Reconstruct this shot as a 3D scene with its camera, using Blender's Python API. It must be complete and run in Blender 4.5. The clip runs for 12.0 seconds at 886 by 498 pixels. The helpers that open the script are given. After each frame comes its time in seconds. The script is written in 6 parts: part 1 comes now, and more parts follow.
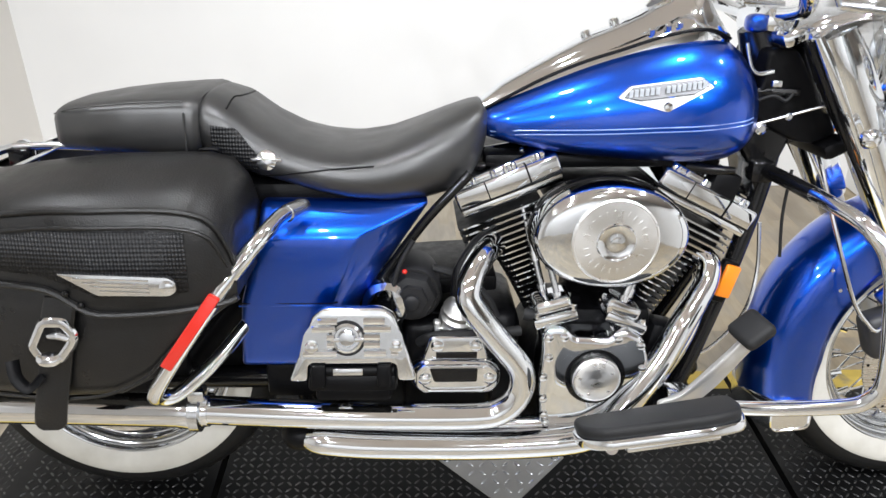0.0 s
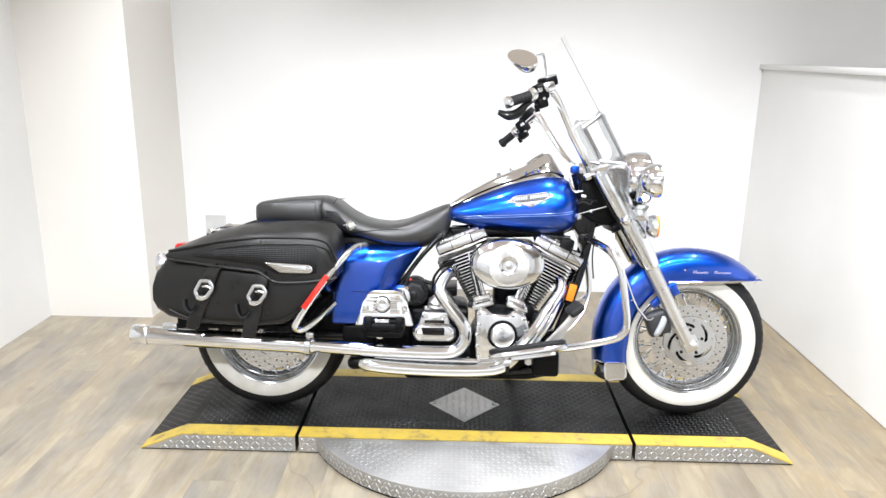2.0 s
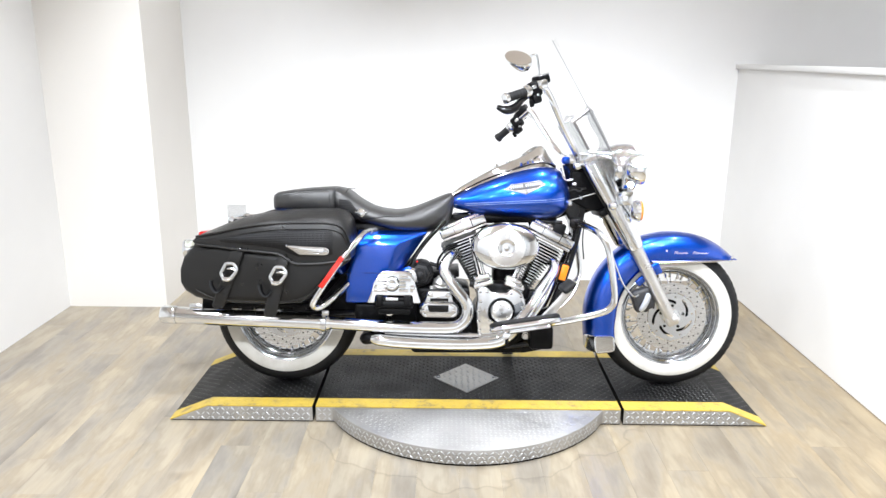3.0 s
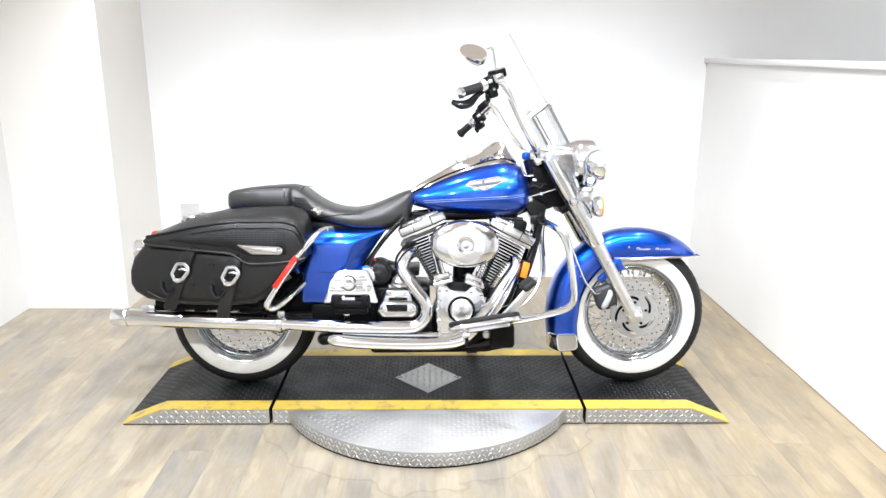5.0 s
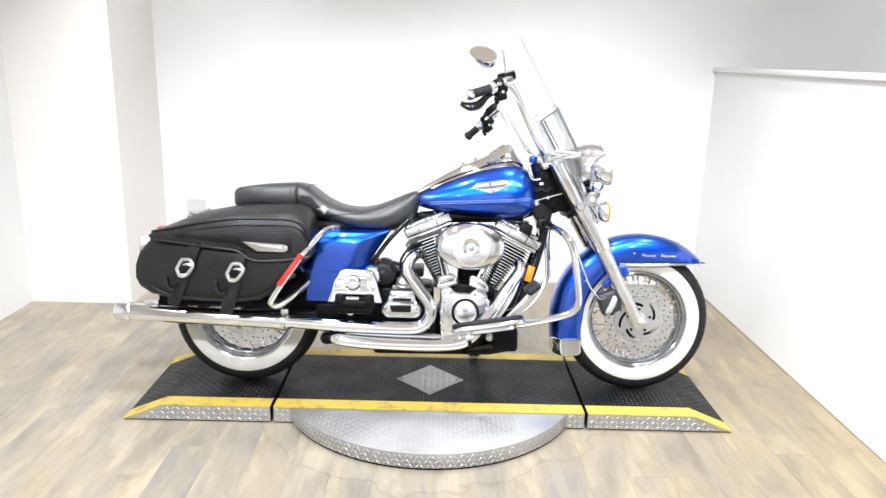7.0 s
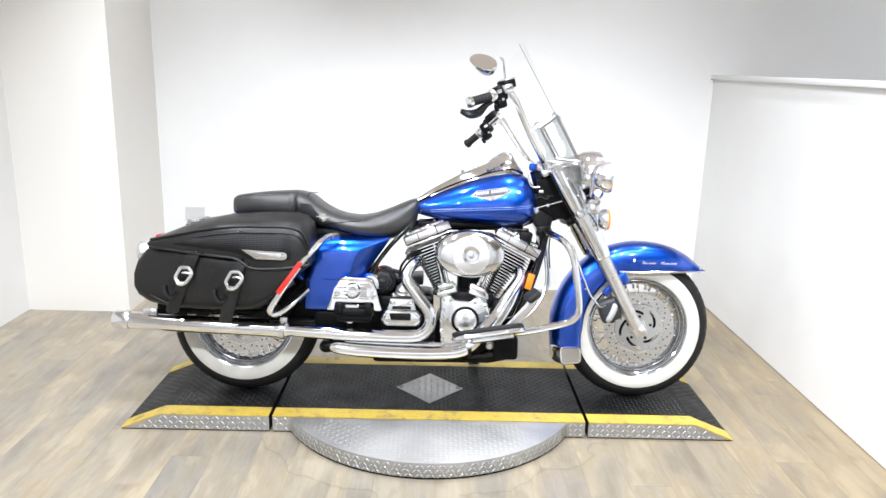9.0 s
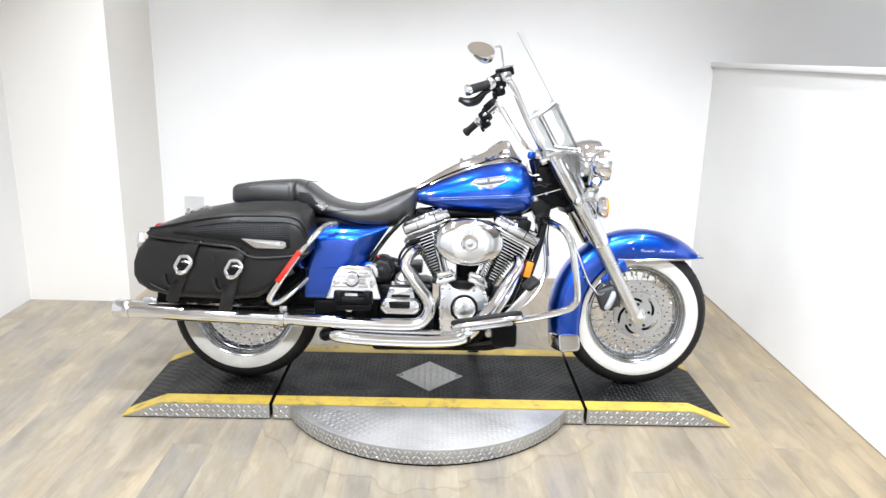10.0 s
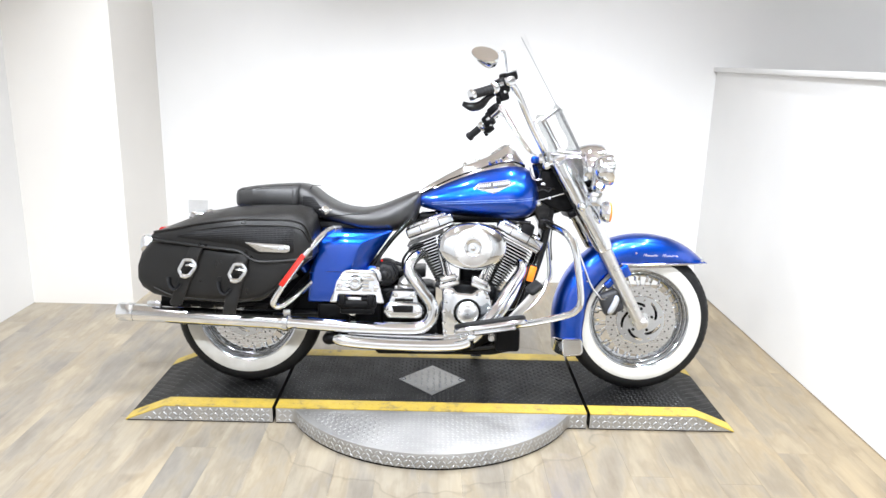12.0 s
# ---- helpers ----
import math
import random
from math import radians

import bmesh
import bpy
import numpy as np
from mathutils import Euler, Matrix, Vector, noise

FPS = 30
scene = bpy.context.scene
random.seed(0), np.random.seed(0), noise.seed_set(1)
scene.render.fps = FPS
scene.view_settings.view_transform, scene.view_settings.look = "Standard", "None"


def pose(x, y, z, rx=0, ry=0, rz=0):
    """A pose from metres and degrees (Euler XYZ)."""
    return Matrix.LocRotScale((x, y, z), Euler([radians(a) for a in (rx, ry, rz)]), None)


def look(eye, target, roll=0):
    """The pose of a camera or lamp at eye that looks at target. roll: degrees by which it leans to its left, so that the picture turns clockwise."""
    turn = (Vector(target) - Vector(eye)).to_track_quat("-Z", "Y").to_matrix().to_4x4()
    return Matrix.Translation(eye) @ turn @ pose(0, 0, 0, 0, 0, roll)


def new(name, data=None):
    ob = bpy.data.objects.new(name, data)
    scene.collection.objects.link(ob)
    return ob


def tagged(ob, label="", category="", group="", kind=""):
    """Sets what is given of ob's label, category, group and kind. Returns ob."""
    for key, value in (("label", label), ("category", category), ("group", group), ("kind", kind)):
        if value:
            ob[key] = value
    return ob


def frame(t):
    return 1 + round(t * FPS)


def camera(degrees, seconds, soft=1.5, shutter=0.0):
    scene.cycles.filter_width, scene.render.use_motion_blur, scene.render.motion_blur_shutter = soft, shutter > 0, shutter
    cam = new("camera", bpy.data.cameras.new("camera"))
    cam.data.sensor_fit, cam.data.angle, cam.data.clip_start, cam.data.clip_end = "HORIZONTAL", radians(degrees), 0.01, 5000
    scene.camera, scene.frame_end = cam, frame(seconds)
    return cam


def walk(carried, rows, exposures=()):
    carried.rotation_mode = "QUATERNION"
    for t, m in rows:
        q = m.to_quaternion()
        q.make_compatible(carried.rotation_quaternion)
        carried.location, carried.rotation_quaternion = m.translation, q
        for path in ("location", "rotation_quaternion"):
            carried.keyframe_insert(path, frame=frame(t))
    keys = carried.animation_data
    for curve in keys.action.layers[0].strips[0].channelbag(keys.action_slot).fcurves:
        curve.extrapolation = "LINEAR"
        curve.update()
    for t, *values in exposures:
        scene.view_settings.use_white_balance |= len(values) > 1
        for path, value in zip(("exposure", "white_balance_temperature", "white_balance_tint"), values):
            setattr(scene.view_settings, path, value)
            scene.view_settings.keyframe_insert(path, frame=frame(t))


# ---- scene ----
cam = camera(62.6, 12.0)
PATH = [
    (0, (-0.193, -0.939, 1.293), (-0.119, 0.813, 0.332), 1.0),
    (0.2, (-0.151, -1.107, 1.345), (-0.182, 0.680, 0.450), -0.3),
    (0.4, (-0.099, -1.290, 1.344), (-0.145, 0.504, 0.462), 0.5),
    (0.5, (-0.079, -1.372, 1.364), (-0.087, 0.432, 0.5), 2.3),
    (0.7, (-0.069, -1.571, 1.376), (-0.053, 0.294, 0.661), 2.3),
    (1, (-0.059, -1.811, 1.394), (0.003, 0.069, 0.712), 1.6),
    (1.2, (-0.076, -1.967, 1.417), (-0.026, -0.079, 0.759), 1.6),
    (1.5, (-0.044, -2.152, 1.443), (-0.006, -0.237, 0.867), 1.1),
    (1.7, (-0.043, -2.286, 1.452), (-0.035, -0.371, 0.878), 2.3),
    (2, (-0.038, -2.431, 1.467), (-0.079, -0.502, 0.943), 0.8),
    (2.2, (-0.072, -2.519, 1.494), (-0.072, -0.592, 0.962), 1.4),
    (2.5, (-0.084, -2.612, 1.456), (-0.055, -0.682, 0.932), 1.7),
    (2.7, (-0.111, -2.675, 1.461), (-0.073, -0.750, 0.917), 1.7),
    (3, (-0.094, -2.7, 1.457), (-0.103, -0.767, 0.943), 0.5),
    (5, (0.016, -2.646, 1.448), (0.046, -0.716, 0.926), 0.3),
    (5.5, (0.013, -2.644, 1.438), (0.051, -0.714, 0.916), 0.9),
    (6, (0.005, -2.644, 1.447), (0.036, -0.709, 0.945), 1.3),
    (6.5, (0.001, -2.646, 1.436), (0.032, -0.713, 0.921), 1.7),
    (7, (0.007, -2.646, 1.434), (0.029, -0.712, 0.925), 1.6),
    (9, (-0.003, -2.636, 1.434), (0.026, -0.697, 0.944), 1.6),
    (9.5, (0.003, -2.639, 1.438), (0.036, -0.702, 0.941), 1.7),
    (10, (0.007, -2.644, 1.43), (0.033, -0.712, 0.913), 1.4),
    (10.5, (-0.001, -2.645, 1.435), (0.01, -0.714, 0.914), 1.5),
    (11, (-0.001, -2.648, 1.428), (0.021, -0.717, 0.909), 1.6),
    (11.5, (-0.004, -2.645, 1.429), (0.016, -0.712, 0.915), 1.5),
    (12, (-0.001, -2.648, 1.432), (0.021, -0.713, 0.925), 1.5),
]
walk(cam, [(t, look(eye, target, roll)) for t, eye, target, roll in PATH],
     [(0, -0.78, 6500, 10), (0.5, -0.66, 6500, 10), (1.0, -0.56, 6500, 11), (1.5, -0.49, 6480, 10), (2.5, -0.37, 6400, 10), (3.0, -0.36, 6340, 10), (5.0, -0.27, 6340, 10),
      (6.0, -0.26, 6340, 10), (7.0, -0.30, 6340, 10), (9.0, -0.46, 6300, 10), (10.0, -0.45, 6300, 10), (11.0, -0.42, 6300, 10), (12.0, -0.37, 6300, 10)])
LAMPS = [(x, y, (x * 0.7, y + 0.9 if y < 0 else 0.9, 0.3), p * (0.8 if x > 1 else 1.08 if x < -1 else 1)) for x in (-1.7, -0.6, 0.5, 1.45) for y, p in ((-2.4, 180.0), (-0.9, 112.0), (0.45, 88.0))]
# added fill: brightens the unseen south wall that the chrome reflects
LAMPS += [(x, -3.9, (x, -5.4, 1.0), 310.0) for x in (-1.3, 0.6)]
# added fill for the walls beyond the half wall
LAMPS += [(3.0, -0.6, (3.6, 1.2, 1.3), 130.0)]
# added fill that lifts the half wall towards the back wall's brightness
LAMPS += [(0.75, -0.9, (1.75, 0.85, 1.15), 205.0)]
# added fill for the pier's return face in the niche
LAMPS += [(-0.9, 0.9, (-1.85, 1.7, 1.2), 42.0)]
# ---------- world, lamps ----------
world = bpy.data.worlds.new("world")
scene.world = world
world.use_nodes = True
world.node_tree.nodes["Background"].inputs[0].default_value = (0.80, 0.82, 0.85, 1)
world.node_tree.nodes["Background"].inputs[1].default_value = 0.05


# ---------- materials ----------
class Mat:
    """A small wrapper to lay out a node material."""

    def __init__(self, name, color=(0.5, 0.5, 0.5), rough=0.5, metal=0.0, **more):
        self.m = bpy.data.materials.new(name)
        self.m.use_nodes = True
        self.t = self.m.node_tree
        self.b = self.t.nodes["Principled BSDF"]
        self.set("Base Color", (*color, 1))
        self.set("Roughness", rough)
        self.set("Metallic", metal)
        for k, v in more.items():
            self.set(k.replace("_", " "), v)

    def set(self, key, value):
        self.b.inputs[key].default_value = value

    def node(self, kind, **vals):
        n = self.t.nodes.new(kind)
        for k, v in vals.items():
            n.inputs[k.replace("_", " ")].default_value = v
        return n

    def link(self, a, b):
        self.t.links.new(a, b)

    def coords(self, scale=(1, 1, 1)):
        tc = self.t.nodes.new("ShaderNodeTexCoord")
        mp = self.node("ShaderNodeMapping", Scale=scale)
        self.link(tc.outputs["Object"], mp.inputs["Vector"])
        return mp.outputs["Vector"]

    def noise(self, scale, detail=4.0, stretch=(1, 1, 1), rough=0.55):
        n = self.node("ShaderNodeTexNoise", Scale=scale, Detail=detail, Roughness=rough)
        self.link(self.coords(stretch), n.inputs["Vector"])
        return n.outputs["Fac"]

    def ramp(self, fac, stops):
        r = self.t.nodes.new("ShaderNodeValToRGB")
        e = r.color_ramp.elements
        while len(e) < len(stops):
            e.new(0.5)
        for el, (p, c) in zip(e, stops):
            el.position, el.color = p, (*c, 1)
        self.link(fac, r.inputs["Fac"])
        return r.outputs["Color"]

    def value(self, fac, lo, hi, a=0.3, b=0.7):
        r = self.node("ShaderNodeMapRange", From_Min=a, From_Max=b, To_Min=lo, To_Max=hi)
        self.link(fac, r.inputs["Value"])
        return r.outputs["Result"]

    def bump(self, fac, strength, distance):
        n = self.node("ShaderNodeBump", Strength=strength, Distance=distance)
        self.link(fac, n.inputs["Height"])
        if self.b.inputs["Normal"].links:
            self.link(self.b.inputs["Normal"].links[0].from_socket, n.inputs["Normal"])
        self.link(n.outputs["Normal"], self.b.inputs["Normal"])
        return self

    def mix(self, a, b, fac, mode="MIX"):
        n = self.t.nodes.new("ShaderNodeMix")
        n.data_type, n.blend_type = "RGBA", mode
        for sock, v in ((n.inputs[6], a), (n.inputs[7], b), (n.inputs[0], fac)):
            if isinstance(v, (int, float)):
                sock.default_value = v
            elif isinstance(v, tuple):
                sock.default_value = (*v, 1)
            else:
                self.link(v, sock)
        return n.outputs[2]

    def color(self, sock):
        self.link(sock, self.b.inputs["Base Color"])
        return self

    def rough(self, sock):
        self.link(sock, self.b.inputs["Roughness"])
        return self


def make_chrome(name, base=0.88, r0=0.03, r1=0.09):
    a = Mat(name, (base * 0.97, base, base * 1.04), 0.06, 1.0)
    a.rough(a.value(a.noise(9, 5), r0, r1))
    a.bump(a.noise(35, 2), 0.04, 0.002)
    return a.m


chrome = make_chrome("chrome")
worn_chrome = make_chrome("worn_chrome", 0.80, 0.08, 0.2)
rim_chrome = make_chrome("aged_rim_chrome", 0.62, 0.07, 0.16)
steel = make_chrome("polished_steel", 0.72, 0.14, 0.26)
a = Mat("cast_alloy", (0.62, 0.61, 0.59), 0.34, 0.9)
a.rough(a.value(a.noise(20, 5), 0.26, 0.42)).bump(a.noise(260, 3), 0.12, 0.001)
alloy = a.m
a = Mat("brushed_alloy", (0.70, 0.70, 0.70), 0.25, 1.0)
a.rough(a.value(a.noise(30, 3, (1, 1, 18)), 0.18, 0.34))
brushed = a.m
a = Mat("turned_alloy", (0.84, 0.84, 0.84), 0.30, 1.0, Anisotropic=0.75)
tg = a.t.nodes.new("ShaderNodeTangent")
tg.direction_type, tg.axis = "RADIAL", "Y"
a.link(tg.outputs[0], a.b.inputs["Tangent"])
a.rough(a.value(a.noise(40, 3), 0.26, 0.34))
turned = a.m
a = Mat("blue_metallic_paint", (0.002, 0.07, 0.52), 0.29, 0.97, Coat_Weight=1.0, Coat_Roughness=0.015, Coat_IOR=1.62)
a.color(a.mix((0.001, 0.055, 0.45), (0.002, 0.088, 0.59), a.noise(900, 1)))
blue = a.m
a = Mat("pale_blue_pinstripe", (0.20, 0.34, 0.72), 0.3, 0.3, Coat_Weight=1.0, Coat_Roughness=0.05)
pinstripe = a.m
a = Mat("black_leather", (0.0062, 0.006, 0.006), 0.40, 0.0, Specular_IOR_Level=0.45)
a.rough(a.value(a.noise(14, 5), 0.26, 0.46))
v = a.node("ShaderNodeTexVoronoi", Scale=330.0)
a.link(a.coords(), v.inputs["Vector"])
a.bump(v.outputs["Distance"], 0.25, 0.0012).bump(a.noise(7, 3), 0.25, 0.006)
leather = a.m
a = Mat("woven_black_leather", (0.008, 0.008, 0.009), 0.5, 0.0, Specular_IOR_Level=0.34)
for k in range(2):
    w = a.node("ShaderNodeTexWave", Scale=62.0 if k == 0 else 46.0, Distortion=0.0)
    w.bands_direction = "X" if k == 0 else "Z"
    a.link(a.coords(), w.inputs["Vector"])
    a.bump(w.outputs["Fac"], 0.5, 0.0024)
woven = a.m
a = Mat("seat_vinyl", (0.010, 0.010, 0.0104), 0.40, 0.0, Specular_IOR_Level=1.0)
a.rough(a.value(a.noise(10, 4), 0.34, 0.50)).bump(a.noise(420, 3), 0.16, 0.0012).bump(a.noise(5, 2), 0.2, 0.008)
vinyl = a.m
a = Mat("tyre_rubber", (0.007, 0.007, 0.0075), 0.66, 0.0, Specular_IOR_Level=0.3)
a.rough(a.value(a.noise(25, 4), 0.52, 0.74)).bump(a.noise(300, 2), 0.15, 0.001)
rubber = a.m
a = Mat("whitewall_rubber", (0.76, 0.74, 0.69), 0.48)
a.color(a.ramp(a.noise(16, 5), ((0.3, (0.58, 0.57, 0.535)), (0.75, (0.47, 0.455, 0.415)))))
whitewall = a.m
a = Mat("soft_black_rubber", (0.009, 0.009, 0.0095), 0.6, 0.0, Specular_IOR_Level=0.3)
a.bump(a.noise(220, 2), 0.15, 0.001)
pad_rubber = a.m
a = Mat("black_engine_paint", (0.003, 0.003, 0.0035), 0.38, 0.0, Specular_IOR_Level=0.12)
a.rough(a.value(a.noise(40, 4), 0.3, 0.5)).bump(a.noise(320, 2), 0.2, 0.001)
black = a.m
gloss_black = Mat("gloss_black_paint", (0.004, 0.004, 0.0045), 0.14, 0.0, Specular_IOR_Level=0.35).m
grey_paint = Mat("dark_grey_enamel", (0.012, 0.012, 0.013), 0.45, 0.0, Specular_IOR_Level=0.25).m
a = Mat("caliper_grey_paint", (0.022, 0.022, 0.024), 0.5)
a.bump(a.noise(240, 3), 0.2, 0.001)
caliper_grey = a.m
edge_grey = Mat("polished_acrylic_edge", (0.16, 0.16, 0.165), 0.3).m
silver_mark = Mat("silver_paint", (0.62, 0.66, 0.72), 0.3, 0.5).m
red_lens = Mat("red_reflector", (0.55, 0.018, 0.010), 0.22, 0.0, Coat_Weight=0.8).m
amber_lens = Mat("amber_reflector", (0.80, 0.22, 0.008), 0.22, 0.0, Coat_Weight=0.8).m
tail_lens = Mat("red_lamp_lens", (0.42, 0.01, 0.012), 0.12, 0.0, Coat_Weight=0.8).m
clear_lens = Mat("ribbed_glass_lens", (0.9, 0.92, 0.93), 0.08, 0.0, Transmission_Weight=0.85, IOR=1.35).m
a = Mat("clear_acrylic", (0.9, 0.9, 0.9), 0.02)
clear = a.node("ShaderNodeBsdfTransparent", Color=(0.99, 0.99, 0.99, 1))
gloss = a.node("ShaderNodeBsdfGlossy", Roughness=0.02)
blend = a.t.nodes.new("ShaderNodeMixShader")
blend.inputs[0].default_value = 0.018
a.link(clear.outputs[0], blend.inputs[1])
a.link(gloss.outputs[0], blend.inputs[2])
a.link(blend.outputs[0], a.t.nodes["Material Output"].inputs["Surface"])
acrylic = a.m
a = Mat("smoke_acrylic", (0.3, 0.3, 0.3), 0.05)
clear = a.node("ShaderNodeBsdfTransparent", Color=(0.82, 0.83, 0.83, 1))
gloss = a.node("ShaderNodeBsdfGlossy", Roughness=0.08)
blend = a.t.nodes.new("ShaderNodeMixShader")
blend.inputs[0].default_value = 0.12
a.link(clear.outputs[0], blend.inputs[1])
a.link(gloss.outputs[0], blend.inputs[2])
a.link(blend.outputs[0], a.t.nodes["Material Output"].inputs["Surface"])
smoke = a.m
a = Mat("pale_acrylic", (0.5, 0.5, 0.5), 0.05)
clear = a.node("ShaderNodeBsdfTransparent", Color=(0.88, 0.885, 0.89, 1))
gloss = a.node("ShaderNodeBsdfGlossy", Roughness=0.08)
blend = a.t.nodes.new("ShaderNodeMixShader")
blend.inputs[0].default_value = 0.08
a.link(clear.outputs[0], blend.inputs[1])
a.link(gloss.outputs[0], blend.inputs[2])
a.link(blend.outputs[0], a.t.nodes["Material Output"].inputs["Surface"])
pale_acrylic = a.m
mirror_glass = Mat("mirror_glass", (0.9, 0.9, 0.9), 0.01, 1.0).m
dial_face = Mat("dial_face", (0.03, 0.03, 0.035), 0.3).m
white_mark = Mat("white_mark", (0.8, 0.8, 0.78), 0.4).m

a = Mat("white_wall_paint", (0.80, 0.795, 0.78), 0.62)
a.color(a.ramp(a.noise(0.9, 4), ((0.3, (0.735, 0.73, 0.72)), (0.7, (0.80, 0.795, 0.78)))))
a.bump(a.noise(160, 3), 0.12, 0.001)
wall_paint = a.m
a = Mat("cream_wall_paint", (0.80, 0.775, 0.73), 0.62)
a.color(a.ramp(a.noise(0.9, 4), ((0.3, (0.76, 0.735, 0.695)), (0.7, (0.80, 0.775, 0.73)))))
a.bump(a.noise(160, 3), 0.12, 0.001)
cream_paint = a.m
grey_wall = Mat("pale_grey_wall_paint", (0.68, 0.675, 0.665), 0.6).m
a = Mat("tan_ceiling_paint", (0.86, 0.775, 0.70), 0.8)
a.bump(a.noise(60, 3), 0.2, 0.002)
ceiling_paint = a.m

a = Mat("vinyl_plank", (0.40, 0.33, 0.25), 0.42)
info = a.t.nodes.new("ShaderNodeObjectInfo")
tc = a.t.nodes.new("ShaderNodeTexCoord")
off = a.node("ShaderNodeVectorMath")
off.operation = "MULTIPLY_ADD"
comb = a.t.nodes.new("ShaderNodeCombineXYZ")
for i in range(3):
    a.link(info.outputs["Random"], comb.inputs[i])
a.link(comb.outputs[0], off.inputs[0])
off.inputs[1].default_value = (37.0, 53.0, 11.0)
a.link(tc.outputs["Object"], off.inputs[2])


def plank_noise(scale, stretch, detail):
    mp = a.node("ShaderNodeMapping", Scale=stretch)
    a.link(off.outputs[0], mp.inputs["Vector"])
    n = a.node("ShaderNodeTexNoise", Scale=scale, Detail=detail, Roughness=0.6)
    a.link(mp.outputs[0], n.inputs["Vector"])
    return n.outputs["Fac"]


patch = a.ramp(plank_noise(1.0, (7.5, 2.1, 1), 4), ((0.30, (0.215, 0.190, 0.156)), (0.42, (0.258, 0.236, 0.203)), (0.48, (0.298, 0.268, 0.220)),
                                                   (0.53, (0.288, 0.250, 0.192)), (0.60, (0.345, 0.306, 0.240)), (0.70, (0.368, 0.322, 0.246))))
stave = a.ramp(plank_noise(1.0, (3.4, 0.6, 1), 2), ((0.36, (0.82, 0.835, 0.86)), (0.46, (0.95, 0.95, 0.95)), (0.56, (1.05, 1.03, 0.98)), (0.66, (1.09, 1.045, 0.95))))
patch = a.mix(patch, stave, 0.6, "MULTIPLY")
streak = a.ramp(plank_noise(1.0, (30.0, 4.5, 1), 4), ((0.34, (0.80, 0.785, 0.765)), (0.50, (1.0, 1.0, 1.0)), (0.66, (1.08, 1.07, 1.05))))
patch = a.mix(patch, streak, 0.32, "MULTIPLY")
tone = a.ramp(info.outputs["Random"], ((0.0, (0.955, 0.96, 0.97)), (0.5, (1.0, 0.99, 0.97)), (1.0, (1.035, 1.015, 0.98))))
grain = a.ramp(plank_noise(60, (1.4, 0.07, 1), 5), ((0.34, (0.72, 0.70, 0.68)), (0.56, (1.0, 1.0, 1.0))))
col = a.mix(patch, tone, 1.0, "MULTIPLY")
col = a.mix(col, grain, 0.28, "MULTIPLY")
knot = a.ramp(plank_noise(6.5, (1.3, 0.9, 1), 1), ((0.22, (0.74, 0.71, 0.68)), (0.30, (1.0, 1.0, 1.0))))
col = a.mix(col, knot, 0.8, "MULTIPLY")
# tint by world x: lighter and greyer to the west, darker and browner east
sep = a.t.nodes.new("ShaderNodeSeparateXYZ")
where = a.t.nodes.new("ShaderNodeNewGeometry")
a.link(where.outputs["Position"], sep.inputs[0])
x_tint = a.ramp(a.value(sep.outputs[0], 0.0, 1.0, -2.0, 1.8), ((0.0, (1.10, 1.09, 1.09)), (0.55, (1.0, 0.99, 0.96)), (1.0, (0.94, 0.855, 0.71))))
col = a.mix(col, x_tint, 1.0, "MULTIPLY")
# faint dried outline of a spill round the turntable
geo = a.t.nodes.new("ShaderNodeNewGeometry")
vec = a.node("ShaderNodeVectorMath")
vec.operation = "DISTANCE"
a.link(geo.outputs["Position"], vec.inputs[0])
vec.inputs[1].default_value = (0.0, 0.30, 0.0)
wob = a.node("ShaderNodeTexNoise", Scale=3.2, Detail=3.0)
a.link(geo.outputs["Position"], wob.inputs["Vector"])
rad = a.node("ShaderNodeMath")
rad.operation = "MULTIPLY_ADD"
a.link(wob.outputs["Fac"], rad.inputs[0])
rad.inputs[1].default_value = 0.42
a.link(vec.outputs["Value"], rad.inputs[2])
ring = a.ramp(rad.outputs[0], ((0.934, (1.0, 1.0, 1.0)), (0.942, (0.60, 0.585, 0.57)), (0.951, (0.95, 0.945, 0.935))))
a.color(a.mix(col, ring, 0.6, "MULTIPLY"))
a.rough(a.value(plank_noise(9, (1, 0.4, 1), 3), 0.30, 0.46))
a.bump(plank_noise(60, (1.4, 0.07, 1), 5), 0.12, 0.001)
plank_mat = a.m
joint_mat = Mat("plank_joint", (0.20, 0.175, 0.145), 0.7).m

a = Mat("bare_tread_plate", (0.45, 0.45, 0.45), 0.5, 0.8)
a.color(a.ramp(a.noise(4, 6), ((0.3, (0.36, 0.355, 0.345)), (0.7, (0.49, 0.484, 0.472)))))
a.rough(a.value(a.noise(9, 6), 0.40, 0.62)).bump(a.noise(140, 3), 0.1, 0.001)
tread = a.m
lug_bare = make_chrome("bare_lug", 0.58, 0.32, 0.46)
a = Mat("worn_lug", (0.50, 0.495, 0.48), 0.45, 0.85)
a.rough(a.value(a.noise(9, 6), 0.38, 0.55)).color(a.ramp(a.noise(5, 5), ((0.35, (0.40, 0.395, 0.385)), (0.68, (0.56, 0.555, 0.54)))))
lug_worn = a.m
a = Mat("black_tread_coating", (0.028, 0.028, 0.030), 0.5, Specular_IOR_Level=0.24)
a.color(a.ramp(a.noise(6, 6), ((0.35, (0.0018, 0.0018, 0.0019)), (0.78, (0.008, 0.008, 0.0083)))))
a.rough(a.value(a.noise(10, 5), 0.38, 0.56)).bump(a.noise(220, 3), 0.2, 0.001)
tread_black = a.m
a = Mat("worn_black_lug", (0.04, 0.04, 0.041), 0.30, 0.15, Specular_IOR_Level=0.5)
